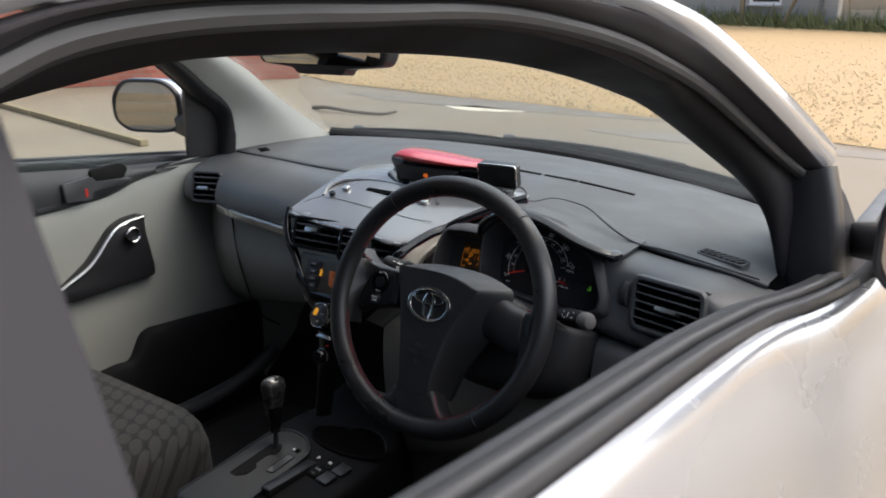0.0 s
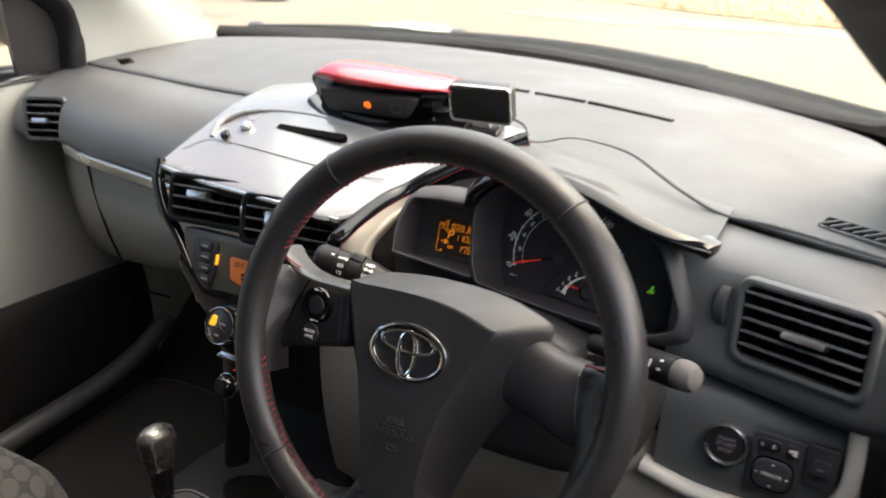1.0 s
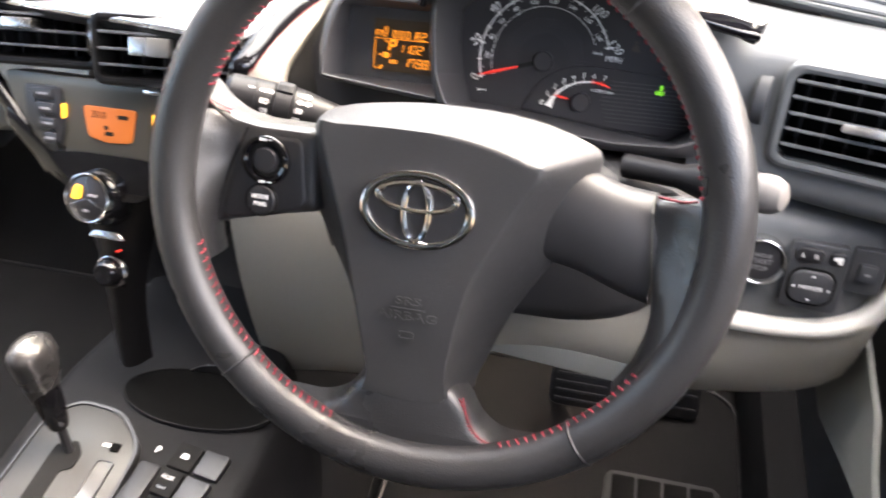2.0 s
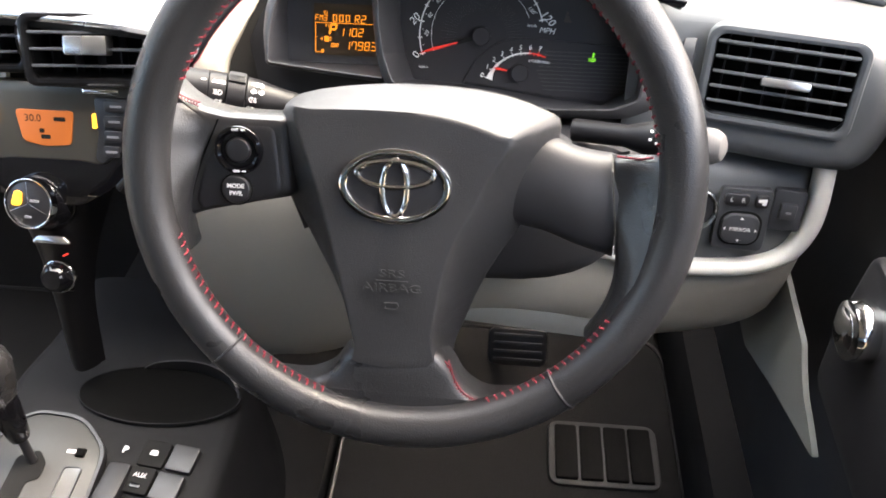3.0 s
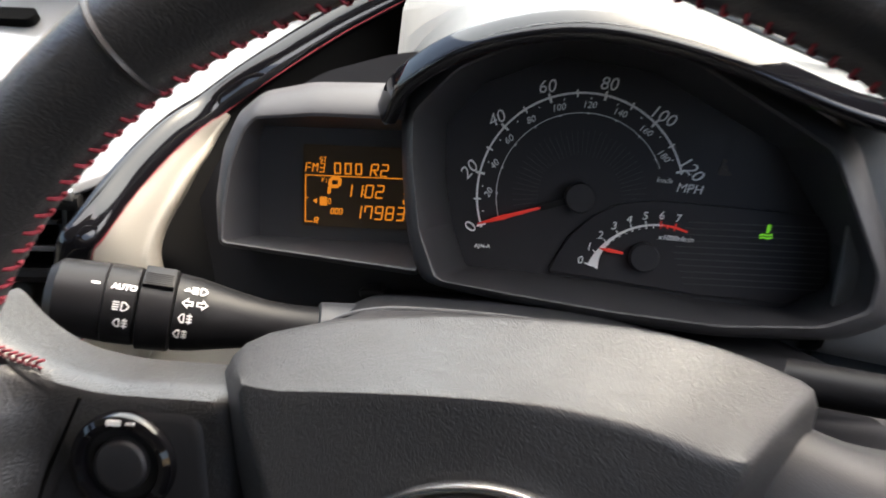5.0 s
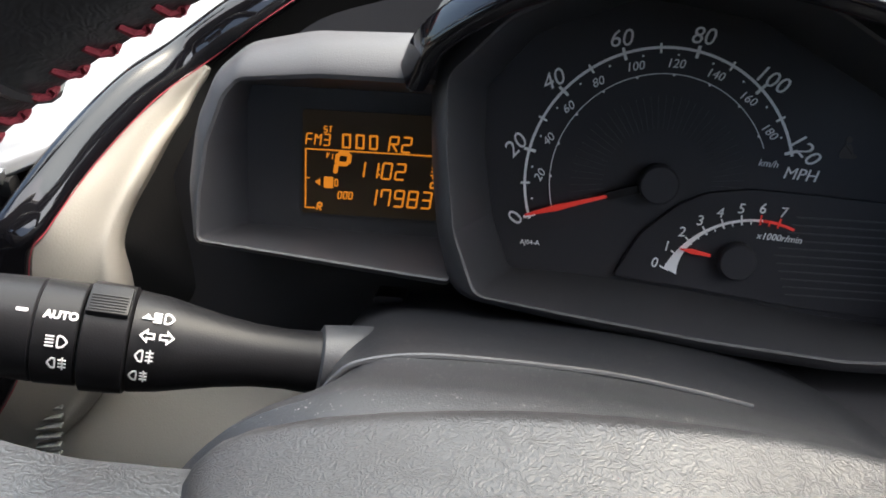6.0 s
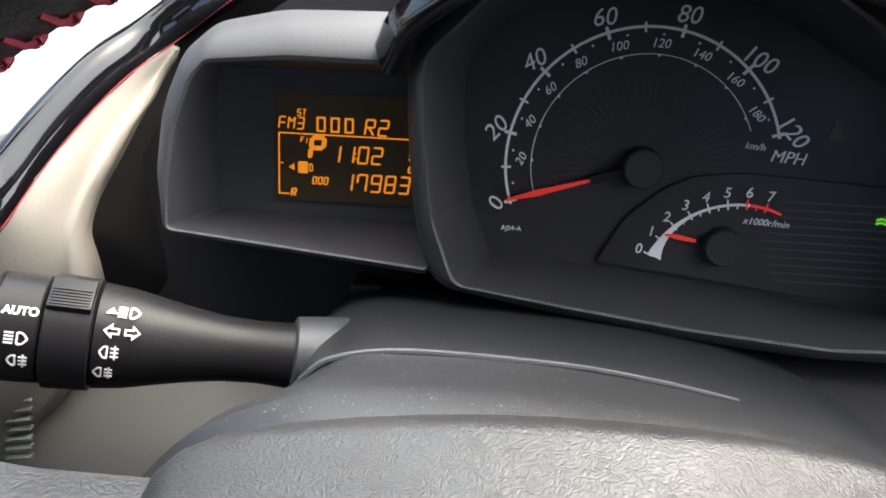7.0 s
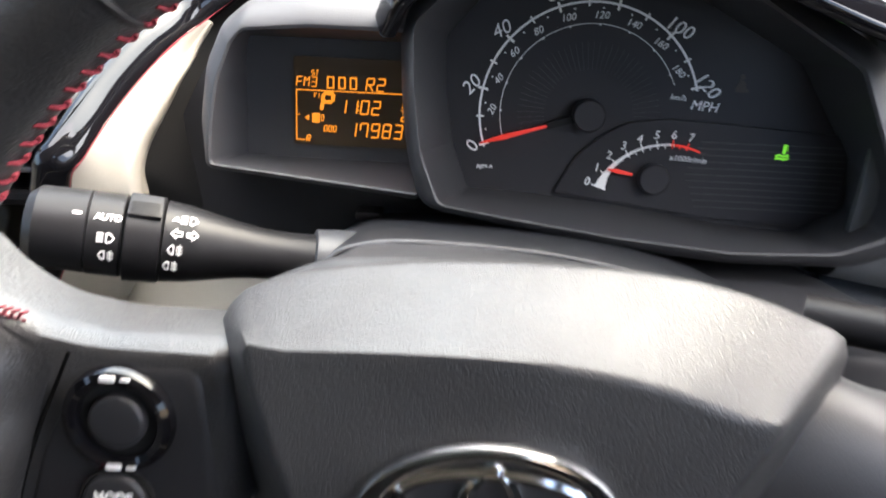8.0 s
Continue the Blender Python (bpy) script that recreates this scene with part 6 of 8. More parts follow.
ft = face_turn(sm, (0.34, -0.2, 1.2))
st_in = WORLD[stalk].inverted()
for share, dt, r, kind in ((0.745, 20, 0.01615, "AUTO"), (0.745, -7, 0.01615, "beam"), (0.745, -31, 0.01615, "side"), (0.495, 31, 0.0160, "flash"), (0.505, 10, 0.0161, "arrows"), (0.535, -12, 0.0160, "fog"), (0.545, -36, 0.0160, "fogfront"), (0.84, 22, 0.0159, "line")):
    fm = st_in @ sign_frame(sm, SL, share, ft + dt, r)
    if kind == "AUTO":
        lettering("AUTO", 0.0034, M_WHITE, stalk, fm, bold=0.00010)
        continue
    bm = bmesh.new()
    fm = fm @ Matrix.Scale(0.8, 4)
    if kind == "line":
        slab(rrect(0.004, 0.0012, 0.0003, 2), 0, 0.0003, bm=bm)
    elif kind in ("beam", "flash"):
        ring(round_poly([(0, 0.0024), (0.002, 0.0024), (0.0042, 0), (0.002, -0.0024), (0, -0.0024)], 0.001), round_poly([(0.0006, 0.0017), (0.0018, 0.0017), (0.0034, 0), (0.0018, -0.0017), (0.0006, -0.0017)], 0.0008), 0, 0.0003, bm=bm)
        for k in range(4):
            slab(rrect(0.003, 0.0006, 0.0001, 1, -0.0024, 0.0018 - k * 0.0012), 0, 0.0003, bm=bm)
        if kind == "flash":
            slab([(-0.0080, -0.001), (-0.006, 0.0014), (-0.004, -0.001)], 0, 0.0003, bm=bm)
    elif kind == "arrows":
        for s in (-1, 1):
            arrow = [(0.0008, 0.0012), (0.0034, 0.0012), (0.0034, 0.0028), (0.0064, 0), (0.0034, -0.0028), (0.0034, -0.0012), (0.0008, -0.0012)]
            inner = [(0.0014, 0.0006), (0.0040, 0.0006), (0.0040, 0.0014), (0.0055, 0), (0.0040, -0.0014), (0.0040, -0.0006), (0.0014, -0.0006)]
            ring([(s * x, y) for x, y in arrow], [(s * x, y) for x, y in inner], 0, 0.0003, bm=bm)
    else:
        ring(round_poly([(-0.003, 0), (-0.0012, 0.0024), (0.0004, 0.0024), (0.0004, -0.0024), (-0.0012, -0.0024)], 0.0008), round_poly([(-0.0022, 0), (-0.001, 0.0017), (-0.0002, 0.0017), (-0.0002, -0.0017), (-0.001, -0.0017)], 0.0006), 0, 0.0003, bm=bm)
        for k in range(3):
            slab(rrect(0.0028, 0.0006, 0.0001, 1, 0.0026, 0.0015 - k * 0.0015), 0, 0.0003, bm=bm)
        slab(rrect(0.0006, 0.0052, 0.0001, 1, 0.0027, 0), 0, 0.0003, bm=bm)
    part("symbol", bm, M_WHITE, stalk, m=fm)
part("thumb_tab", rbox(0.0120, 0.0110, 0.0022, 0.0006, st_in @ sign_frame(sm, SL, 0.637, ft + 42, 0.0172)), M_STALK, stalk, "raised ribbed tab")
for k in range(6):
    part("ridge", rbox(0.0105, 0.0005, 0.0004, 0.0001, st_in @ sign_frame(sm, SL, 0.637, ft + 42, 0.0184) @ T(0, 0.0010 - k * 0.0011, 0)), M_STALK, stalk)

A, B = (0.452, 0.105, 0.9100), (0.545, 0.060, 0.9295)
ws = thing("wiper_stalk", Matrix.Translation(A), "black wiper stalk with a grey end knob", "stalk", "steering stalks")
wb, wm, WL_ = along(A, B, [(0, 0.0080), (0.36, 0.0076), (0.46, 0.0104), (0.52, 0.0119), (0.82, 0.0121)])
wpart("arm", wb, M_STALK, ws)
wpart("end_knob", along(A, B, [(0.82, 0.0112), (0.86, 0.0118), (0.92, 0.0114), (0.97, 0.0085), (0.99, 0.004)])[0], M_KNOBGREY, ws, "pale grey end knob")
wt = face_turn(wm, (0.38, -0.3, 1.2))
wi = WORLD[ws].inverted()
for share, dt, w, h in ((0.555, 6, 0.0026, 0.0026), (0.555, -20, 0.0026, 0.0026), (0.60, 16, 0.0034, 0.0026), (0.655, -2, 0.0016, 0.0085), (0.74, 10, 0.0045, 0.0026), (0.74, -22, 0.0036, 0.0022)):
    part("symbol", slab(rrect(w * 0.7, h * 0.7, 0.0003, 2), 0, 0.0003), M_WHITE, ws, m=wi @ sign_frame(wm, WL_, share, wt + dt, 0.01225))

# ---------------------------------------------------------------- instrument cluster
GAUGE = pose(0.3812, 0.217, 0.923, 67.3)
cl = thing("instrument_cluster", GAUGE, "black instrument cluster with white numerals and amber display", "instrument cluster")


def tray(outer, front, back, zo, zf, zb, r, slope=0.012, ob=None):
    """A hooded box: outer skin, sloping lip, crisp front edge, inner walls running to the back."""
    def lv(o, z, rr):
        return [Vector((x, y, z)) for x, y in round_poly(o, rr, 4)]

    mix = lambda k: [(p[0] + (q[0] - p[0]) * k, p[1] + (q[1] - p[1]) * k) for p, q in zip(outer, front)]
    levels = [lv(ob or outer, zo, r * 2), lv(outer, zf - slope, r * 2), lv(mix(0.35), zf - slope * 0.35, r * 1.6), lv(mix(0.75), zf - 0.0006, r * 1.2), lv(mix(0.9), zf, r), lv(front, zf - 0.0007, r), lv(back, zb, r * 0.7)]
    return shell(levels, 1)


lo = [(-.1680, -.0285), (-.1705, -.004), (-.1675, .017), (-.1600, .034), (-.1480, .0440), (-.125, .0490), (-.0780, .0500), (-.0730, -.0385)]
lf = [(-.1625, -.0240), (-.1615, -.008), (-.1585, .0105), (-.1525, .026), (-.1478, .0315), (-.120, .0338), (-.0795, .0335), (-.0735, -.0325)]
lb = [(-.1565, -.0262), (-.1565, -.008), (-.1565, .0105), (-.1560, .022), (-.1545, .028), (-.12, .028), (-.0700, .028), (-.0660, -.0268)]
part("display_hood", tray(lo, lf, lb, -0.02, 0.038, 0.0004, 0.0022, 0.016), M_HOODTOP, cl, "grey hood round the display", angle=32)
ho = [(-.0725, -.0385), (-.0790, -.0160), (-.0820, .0120), (-.0830, .0385), (-.062, .0640), (-.016, .083), (.040, .074), (.112, .034), (.136, -.024), (.137, -.046), (.114, -.0555), (.06, -.0565), (.012, -.0525), (-.035, -.0455)]
hf = [(-.0640, -.0351), (-.0720, -.0144), (-.0755, .0125), (-.0765, .0370), (-.0575, .0560), (-.015, .0745), (.034, .0650), (.099, .0277), (.123, -.0243), (.121, -.0395), (.102, -.0471), (.06, -.0490), (.012, -.0450), (-.032, -.0395)]
hb = [(-.0530, -.0368), (-.0605, -.0170), (-.0650, .0080), (-.0655, .0320), (-.048, .0520), (-.012, .0660), (.030, .0600), (.092, .0270), (.119, -.015), (.121, -.036), (.100, -.0500), (.06, -.0470), (.0145, -.0410), (-.030, -.0372)]
hq = [(p[0] + (-.004 if p[0] < -.04 else 0), p[1] + (-.004 if p[1] < -.03 else 0)) for p in hb]
part("dial_hood", tray(ho, hf, hb, -0.02, 0.045, 0.0, 0.004, 0.010, hq), M_HOOD, cl, "black dial surround", angle=32)
part("backing", slab(round_poly([(-.235, -.10), (.16, -.10), (.150, .020), (.055, .062), (-.015, .072), (-.09, .066), (-.132, .054), (-.178, .016)], 0.012), -0.03, -0.012), M_BLACK, cl)
part("dial_face", slab(round_poly(hb, 0.0028), -0.004, 0.0004), M_FACE, cl, "matt black dial face")
dial = part("speedometer", ring(oval(0.0516, 0.0516, 4), oval(0.0505, 0.0505, 4), 0, 0.0001), M_FACE, cl)


def arc_bar(r0, r1, a0, a1, z, n=40, bm=None):
    bm = bm or bmesh.new()
    prev = None
    for i in range(n + 1):
        a = radians(a0 + (a1 - a0) * i / n)
        c, s = math.cos(a), math.sin(a)
        cur = [bm.verts.new((r * c, r * s, zz)) for r in (r0, r1) for zz in (z, z + 0.0003)]
        if prev:
            bm.faces.new((prev[1], prev[3], cur[3], cur[1]))
            bm.faces.new((prev[0], prev[1], cur[1], cur[0]))
            bm.faces.new((prev[2], cur[2], cur[3], prev[3]))
        prev = cur
    return bm


ang = lambda mph: 198.5 - mph * 1.515 + 2.2 * math.sin(math.pi * mph / 120) ** 2
part("scale_ring", arc_bar(0.0487, 0.0497, 200, 15, 0.0006, 70), M_DIAL, dial, "grey speed scale")
part("inner_scale", arc_bar(0.0398, 0.0401, 198, 22, 0.0006, 60), M_DIAL, dial)
for mph in range(0, 121, 10):
    a = radians(ang(mph))
    w, l = (0.0011, 0.0046) if mph % 20 == 0 else (0.0008, 0.0036)
    part("tick", slab(rrect(l, w, 0.0002, 1), 0.0007, 0.0011), M_WHITE, dial, m=pose(0, 0, 0, 0, 0, ang(mph)) @ T(0.0490, 0, 0))
    if mph % 20 == 0:
        rr = 0.0545 if mph < 100 else 0.0538
        lettering(str(mph), 0.0086, M_DIAL, dial, T(rr * math.cos(a), rr * math.sin(a), 0.0007) @ pose(0, 0, 0, 0, 0, (ang(mph) - 90) * (0.62 if mph not in (60, 80) else 0.4)), "numeral", shear=0.18)
for mph in range(5, 120, 10):
    a = radians(ang(mph))
    part("dot", slab(oval(0.0004, 0.0004, 8, 0.0468 * math.cos(a), 0.0468 * math.sin(a)), 0.0007, 0.0010), M_DIAL, dial)
for k in range(0, 181, 20):
    deg = ang(k / 1.609)
    a = radians(deg)
    if k:
        lettering(str(k), 0.0045, M_DIAL, dial, T(0.0436 * math.cos(a), 0.0436 * math.sin(a), 0.0007) @ pose(0, 0, 0, 0, 0, (deg - 90) * 0.7), "numeral", shear=0.18)
    part("dot", slab(oval(0.0005, 0.0005, 8, 0.0396 * math.cos(a), 0.0396 * math.sin(a)), 0.0007, 0.0010), M_DIAL, dial)
lettering("MPH", 0.0062, M_DIAL, dial, T(0.0515, 0.0060, 0.0007) @ pose(0, 0, 0, 0, 0, -4), shear=0.2)
lettering("km/h", 0.0036, M_DIAL, dial, T(0.0395, 0.0095, 0.0007) @ pose(0, 0, 0, 0, 0, -4), shear=0.2)
lettering("AJ04-A", 0.0026, M_DIAL, dial, T(-0.0455, -0.0262, 0.0007))
for i in range(72):
    a = radians(i * 5)
    if not (200 < (i * 5) < 330):
        part("guilloche", rbox(0.012, 0.00025, 0.0002, 0.0001, pose(0, 0, 0.0006, 0, 0, i * 5) @ T(0.026, 0, 0)), M_BLACK, dial)
ndl = pose(0, 0, 0, 0, 0, 197)
part("needle", slab([(0.019, 0.0005), (0.034, 0.0009), (0.038, 0.0012), (0.0505, 0.0003), (0.0505, -0.0003), (0.038, -0.0012), (0.034, -0.0009), (0.019, -0.0005)], 0.004, 0.0050, 0.0002), M_NEEDLE, dial, "red needle", m=ndl)
part("needle_root", slab(rrect(0.020, 0.0030, 0.001, 2, 0.010, 0), 0.003, 0.005), M_MATT, dial, m=ndl)
part("needle_hub", lathe([(0.0074, 0.0), (0.0074, 0.006), (0.0066, 0.0070)], 28), M_FACE, dial)
# rev counter on its raised plate
TX, TY = 0.032, -0.0273
tacho_out = [(-0.0135, -0.0370), (-0.004, -0.0190), (0.008, -0.0080), (0.018, -0.0025), (0.035, 0.0000), (0.06, -0.0010), (0.095, -0.0028), (0.118, -0.004), (0.119, -0.039), (0.10, -0.0468), (0.06, -0.0448), (0.0145, -0.0395)]
tac = part("rev_counter", slab(round_poly(tacho_out, 0.003), 0.0003, 0.0024, 0.0008), M_FACE, cl, "raised rev counter plate")
for i in range(11):
    y = -0.0085 - i * 0.0030
    x0 = TX + 0.014 + 0.004 * abs(5 - i) * 0.3
    part("rib", rbox(0.117 - x0, 0.0006, 0.0004, 0.0002, T((x0 + 0.117) / 2, y - 0.001, 0.0025)), M_HOOD, tac)
tang = lambda k: 156.0 - k * 11.3
AX, AY, AR = 0.038, -0.0465, 0.0352
bm = bmesh.new()
prev = None
for i in range(41):
    a = radians(tang(7.9 * i / 40))
    k = i / 40
    w = 0.0004 + 0.0046 * (1 - k) ** 6
    cur = [bm.verts.new((r * math.cos(a), r * math.sin(a), 0.0028)) for r in (AR - 0.0004 - w, AR + 0.0002)]
    if prev:
        bm.faces.new((prev[0], prev[1], cur[1], cur[0]))
    prev = cur
for f in bm.faces:
    f.material_index = 1 if f.calc_center_median().x > 0.0025 else 0
part("rev_scale", bm, (M_WHITE, M_NEEDLE), tac, "white scale with a red end", m=T(AX, AY, 0))
for k in range(8):
    a = radians(tang(k))
    part("tick", slab(rrect(0.0038, 0.0006, 0.0001, 1), 0.0029, 0.0032), M_WHITE if k < 6 else M_NEEDLE, tac, m=T(AX, AY, 0) @ pose(0, 0, 0, 0, 0, tang(k)) @ T(AR, 0, 0))
    lettering(str(k), 0.0054, M_WHITE, tac, T(AX + 0.0394 * math.cos(a), AY + 0.0394 * math.sin(a), 0.0027), "numeral", shear=0.15)
for k in range(7):
    part("minor_tick", slab(rrect(0.0022, 0.0004, 0.0001, 1), 0.0029, 0.0032), M_WHITE if k < 6 else M_NEEDLE, tac, m=T(AX, AY, 0) @ pose(0, 0, 0, 0, 0, tang(k + 0.5)) @ T(AR - 0.0008, 0, 0))
lettering("x1000r/min", 0.0036, M_DIAL, tac, T(0.0468, -0.0178, 0.0027) @ pose(0, 0, 0, 0, 0, -3), shear=0.2)
tn = T(TX, TY, 0) @ pose(0, 0, 0, 0, 0, 171)
part("needle", slab([(0.010, 0.0005), (0.017, 0.0009), (0.0215, 0.0002), (0.0215, -0.0002), (0.017, -0.0009), (0.010, -0.0005)], 0.004, 0.0048), M_NEEDLE, tac, "red needle", m=tn)
part("needle_hub", lathe([(0.0072, 0.0024), (0.0072, 0.006), (0.0064, 0.007)], 24, m=T(TX, TY, 0)), M_FACE, tac)
# tell-tales
belt = bmesh.new()
slab(oval(0.0011, 0.0012, 12, -0.0002, 0.0034), 0.0005, 0.0008, bm=belt)
slab(round_poly([(-0.0026, -0.0034), (-0.0029, -0.0016), (-0.0012, 0.0018), (0.0008, 0.0018), (0.0017, 0.0002), (0.0018, -0.0014), (0.0034, -0.0022), (0.0032, -0.0034)], 0.0005), 0.0005, 0.0008, bm=belt)
slab([(-0.0016, 0.0020), (-0.0010, 0.0024), (0.0026, -0.0022), (0.0020, -0.0026)], 0.0009, 0.0011, bm=belt)
part("belt_lamp", belt, M_UNLIT, cl, "unlit seat belt lamp", m=T(0.067, 0.0165, 0.0002))
eco = bmesh.new()
slab([(0.0000, -0.0006), (0.0004, 0.0036), (0.0013, 0.0036), (0.0013, -0.0006)], 0.0025, 0.0028, bm=eco)
for k in range(3):
    slab([(0.0013, 0.0010 + k * 0.0010), (0.0022, 0.0010 + k * 0.0010), (0.0022, 0.0014 + k * 0.0010), (0.0013, 0.0014 + k * 0.0010)], 0.0025, 0.0028, bm=eco)
for k in range(2):
    slab([(-0.0030 + 0.0003 * j, y) for j, y in ((0, -0.0014 - k * 0.0014), (6, -0.0008 - k * 0.0014), (12, -0.0014 - k * 0.0014), (20, -0.0008 - k * 0.0014), (20, -0.0016 - k * 0.0014), (12, -0.0022 - k * 0.0014), (6, -0.0016 - k * 0.0014), (0, -0.0022 - k * 0.0014))], 0.0025, 0.0028, bm=eco)
part("green_lamp", eco, M_GREEN, cl, "lit green lamp", m=T(0.0885, -0.0125, 0.0002))
part("trip_button", slab(rrect(0.012, 0.004, 0.0015, 3, -0.098, -0.0505), -0.002, 0.012, 0.001), M_BLACK, cl)
# amber display
lcd = part("display", slab(rrect(0.064, 0.0400, 0.001, 2, -0.1025, 0.0), 0.0, 0.0016), M_LCDBACK, cl, "dark display with amber segments")


# strokes of each sign in a cell one unit wide and two high
STROKES = {"0": ["A", "B", "C", "D", "E", "F"], "1": ["B", "C"], "2": ["A", "B", "G", "E", "D"], "3": ["A", "B", "G", "C", "D"], "7": ["A", "B", "C", "F"], "8": ["A", "B", "C", "D", "E", "F", "G"],
           "9": ["A", "B", "C", "D", "F", "G"], "P": ["A", "B", "E", "F", "G"], "F": ["A", "E", "F", "G"], "R": ["A", "B", "E", "F", "G", "X"], "M": ["B", "C", "E", "F", "Y", "Z"], "S": ["A", "C", "D", "F", "G"],
           "T": ["A", "I"], "O": ["A", "B", "C", "D", "E", "F"], "D": ["A", "B", "C", "D", "E", "F"], "V": ["F", "E", "K"], "/": ["K"]}
BARS = {"A": (0, 2, 1, 2), "B": (1, 2, 1, 1), "C": (1, 1, 1, 0), "D": (0, 0, 1, 0), "E": (0, 1, 0, 0), "F": (0, 2, 0, 1), "G": (0, 1, 1, 1), "X": (0.35, 1, 1, 0), "Y": (0, 2, 0.5, 1.2), "Z": (1, 2, 0.5, 1.2), "I": (0.5, 2, 0.5, 0), "K": (0, 0, 1, 2)}


def amber(text, high, wide, x, y, stroke, pitch=0.0):
    """Segment signs from x to the right, centred on y, each a mesh of slanted bars."""
    for k, sign in enumerate(text):
        if sign == " ":
            continue
        bm = bmesh.new()
        for bar in STROKES[sign]:
            x0, y0, x1, y1 = BARS[bar]
            p, q = Vector((x0 * wide, (y0 - 1) * high / 2)), Vector((x1 * wide, (y1 - 1) * high / 2))
            d = (q - p).normalized()
            n = Vector((-d.y, d.x)) * stroke / 2
            p, q = p + d * stroke * 0.25, q - d * stroke * 0.25
            slab([(v.x + 0.12 * v.y, v.y) for v in (p - d * stroke * 0.3, p + n, q + n, q + d * stroke * 0.3, q - n, p - n)], 0.0016, 0.0019, bm=bm)
        part("segment_sign", bm, M_ORANGE, lcd, m=T(x + k * (pitch or wide * 1.55), y, 0))


amber("FM3", 0.0042, 0.0022, -0.1330, 0.0088, 0.00055, 0.0034)
amber("ST", 0.0022, 0.0012, -0.1262, 0.0128, 0.0004)
for i in range(3):
    part("segment_bar", ring(rrect(0.0034, 0.0056, 0.0004, 2, -0.1175 + i * 0.0052, 0.0088), rrect(0.0020, 0.0042, 0.0003, 2, -0.1175 + i * 0.0052, 0.0088), 0.0016, 0.0020), M_ORANGE, lcd)
amber("R2", 0.0056, 0.0032, -0.1010, 0.0086, 0.0007)
part("rule", slab(rrect(0.0545, 0.0005, 0.0001, 1, -0.1062, 0.0050), 0.0016, 0.0019), M_ORANGE, lcd)
part("rule", slab(rrect(0.0005, 0.0230, 0.0001, 1, -0.1332, -0.0065), 0.0016, 0.0019), M_ORANGE, lcd)
part("rule", slab(rrect(0.0040, 0.0005, 0.0001, 1, -0.1314, -0.0178), 0.0016, 0.0019), M_ORANGE, lcd)
part("rule", slab(rrect(0.0016, 0.0005, 0.0001, 1, -0.1324, -0.0062), 0.0016, 0.0019), M_ORANGE, lcd)
amber("P", 0.0078, 0.0046, -0.1212, 0.0000, 0.0017)
amber("V", 0.0022, 0.0010, -0.1250, 0.0030, 0.00035)
amber("1", 0.0022, 0.0008, -0.1236, 0.0026, 0.00035)
amber("1102", 0.0060, 0.0034, -0.1138, -0.0018, 0.00072, 0.0052)
for dy in (0.0010, -0.0030):
    part("segment_dot", slab(rrect(0.0006, 0.0007, 0.0001, 1, -0.1046, -0.0018 + dy * 0.5), 0.0016, 0.0019), M_ORANGE, lcd)
amber("17983", 0.0062, 0.0034, -0.1090, -0.0122, 0.00072, 0.0053)
amber("ODO", 0.0026, 0.0013, -0.1204, -0.0122, 0.0005, 0.0021)
amber("R", 0.0028, 0.0016, -0.1285, -0.0172, 0.0006)
amber("32", 0.0028, 0.0018, -0.0848, -0.0010, 0.0005, 0.0032)
amber("2", 0.0040, 0.0024, -0.0846, -0.0052, 0.0007)
part("fuel_symbol", ring(rrect(0.0014, 0.0030, 0.0004, 2, -0.1212, -0.0074), rrect(0.0007, 0.0022, 0.0003, 2, -0.1212, -0.0074), 0.0016, 0.0020), M_ORANGE, lcd)
part("fuel_symbol", slab(rrect(0.0036, 0.0044, 0.0004, 2, -0.1242, -0.0075), 0.0016, 0.0020), M_ORANGE, lcd)
part("fuel_symbol", slab([(-0.1295, -0.0075), (-0.1275, -0.0062), (-0.1275, -0.0088)], 0.0016, 0.0020), M_ORANGE, lcd)

# visor over the dials
visor = thing("cluster_visor", T(0.40, 0.22, 0.96), "gloss black visor over the instruments", "visor")
FR = [(0.2925, 0.190, 0.972), (0.302, 0.184, 0.990), (0.330, 0.177, 1.009), (0.372, 0.170, 1.019), (0.420, 0.162, 1.013), (0.470, 0.157, 0.996), (0.505, 0.160, 0.986), (0.522, 0.167, 0.980)]
BK = [(0.287, 0.262, 0.962), (0.303, 0.285, 0.980), (0.332, 0.302, 0.993), (0.390, 0.276, 0.992), (0.430, 0.256, 0.988), (0.472, 0.237, 0.981), (0.500, 0.222, 0.977), (0.520, 0.205, 0.973)]
rows = []
for f, b in zip(FR, BK):
    f, b = Vector(f), Vector(b)
    yf = lerp_table(PAD, b.x)[2]
    y1, y2 = max(b.y + 0.018, yf + 0.004), max(b.y + 0.035, yf + 0.030)
    rows.append([f + Vector((0, 0.020, -0.010)), f + Vector((0, 0.002, -0.005)), f, f + Vector((0, 0.006, 0.002)), f.lerp(b, 0.5), b, Vector((b.x, (b.y + y1) / 2, max(b.z * 0.4 + pad_z(b.x, y1) * 0.6, pad_z(b.x, y1) + 0.001))), Vector((b.x, y1, pad_z(b.x, y1) + 0.0015)), Vector((b.x, y2, pad_z(b.x, y2) - 0.004))])
wpart("cover", thick(loft(rows, 5, 2), 0.003), M_PAD, visor, "grey visor cover", angle=18)
wpart("gloss_edge", sweep([p + Vector((0, 0.004, 0.0)) for p in catmull(FR, 6)], rrect(0.013, 0.007, 0.0025, 3), up=(0, -0.5, 1)), M_GLOSS, visor, "gloss black visor edge")
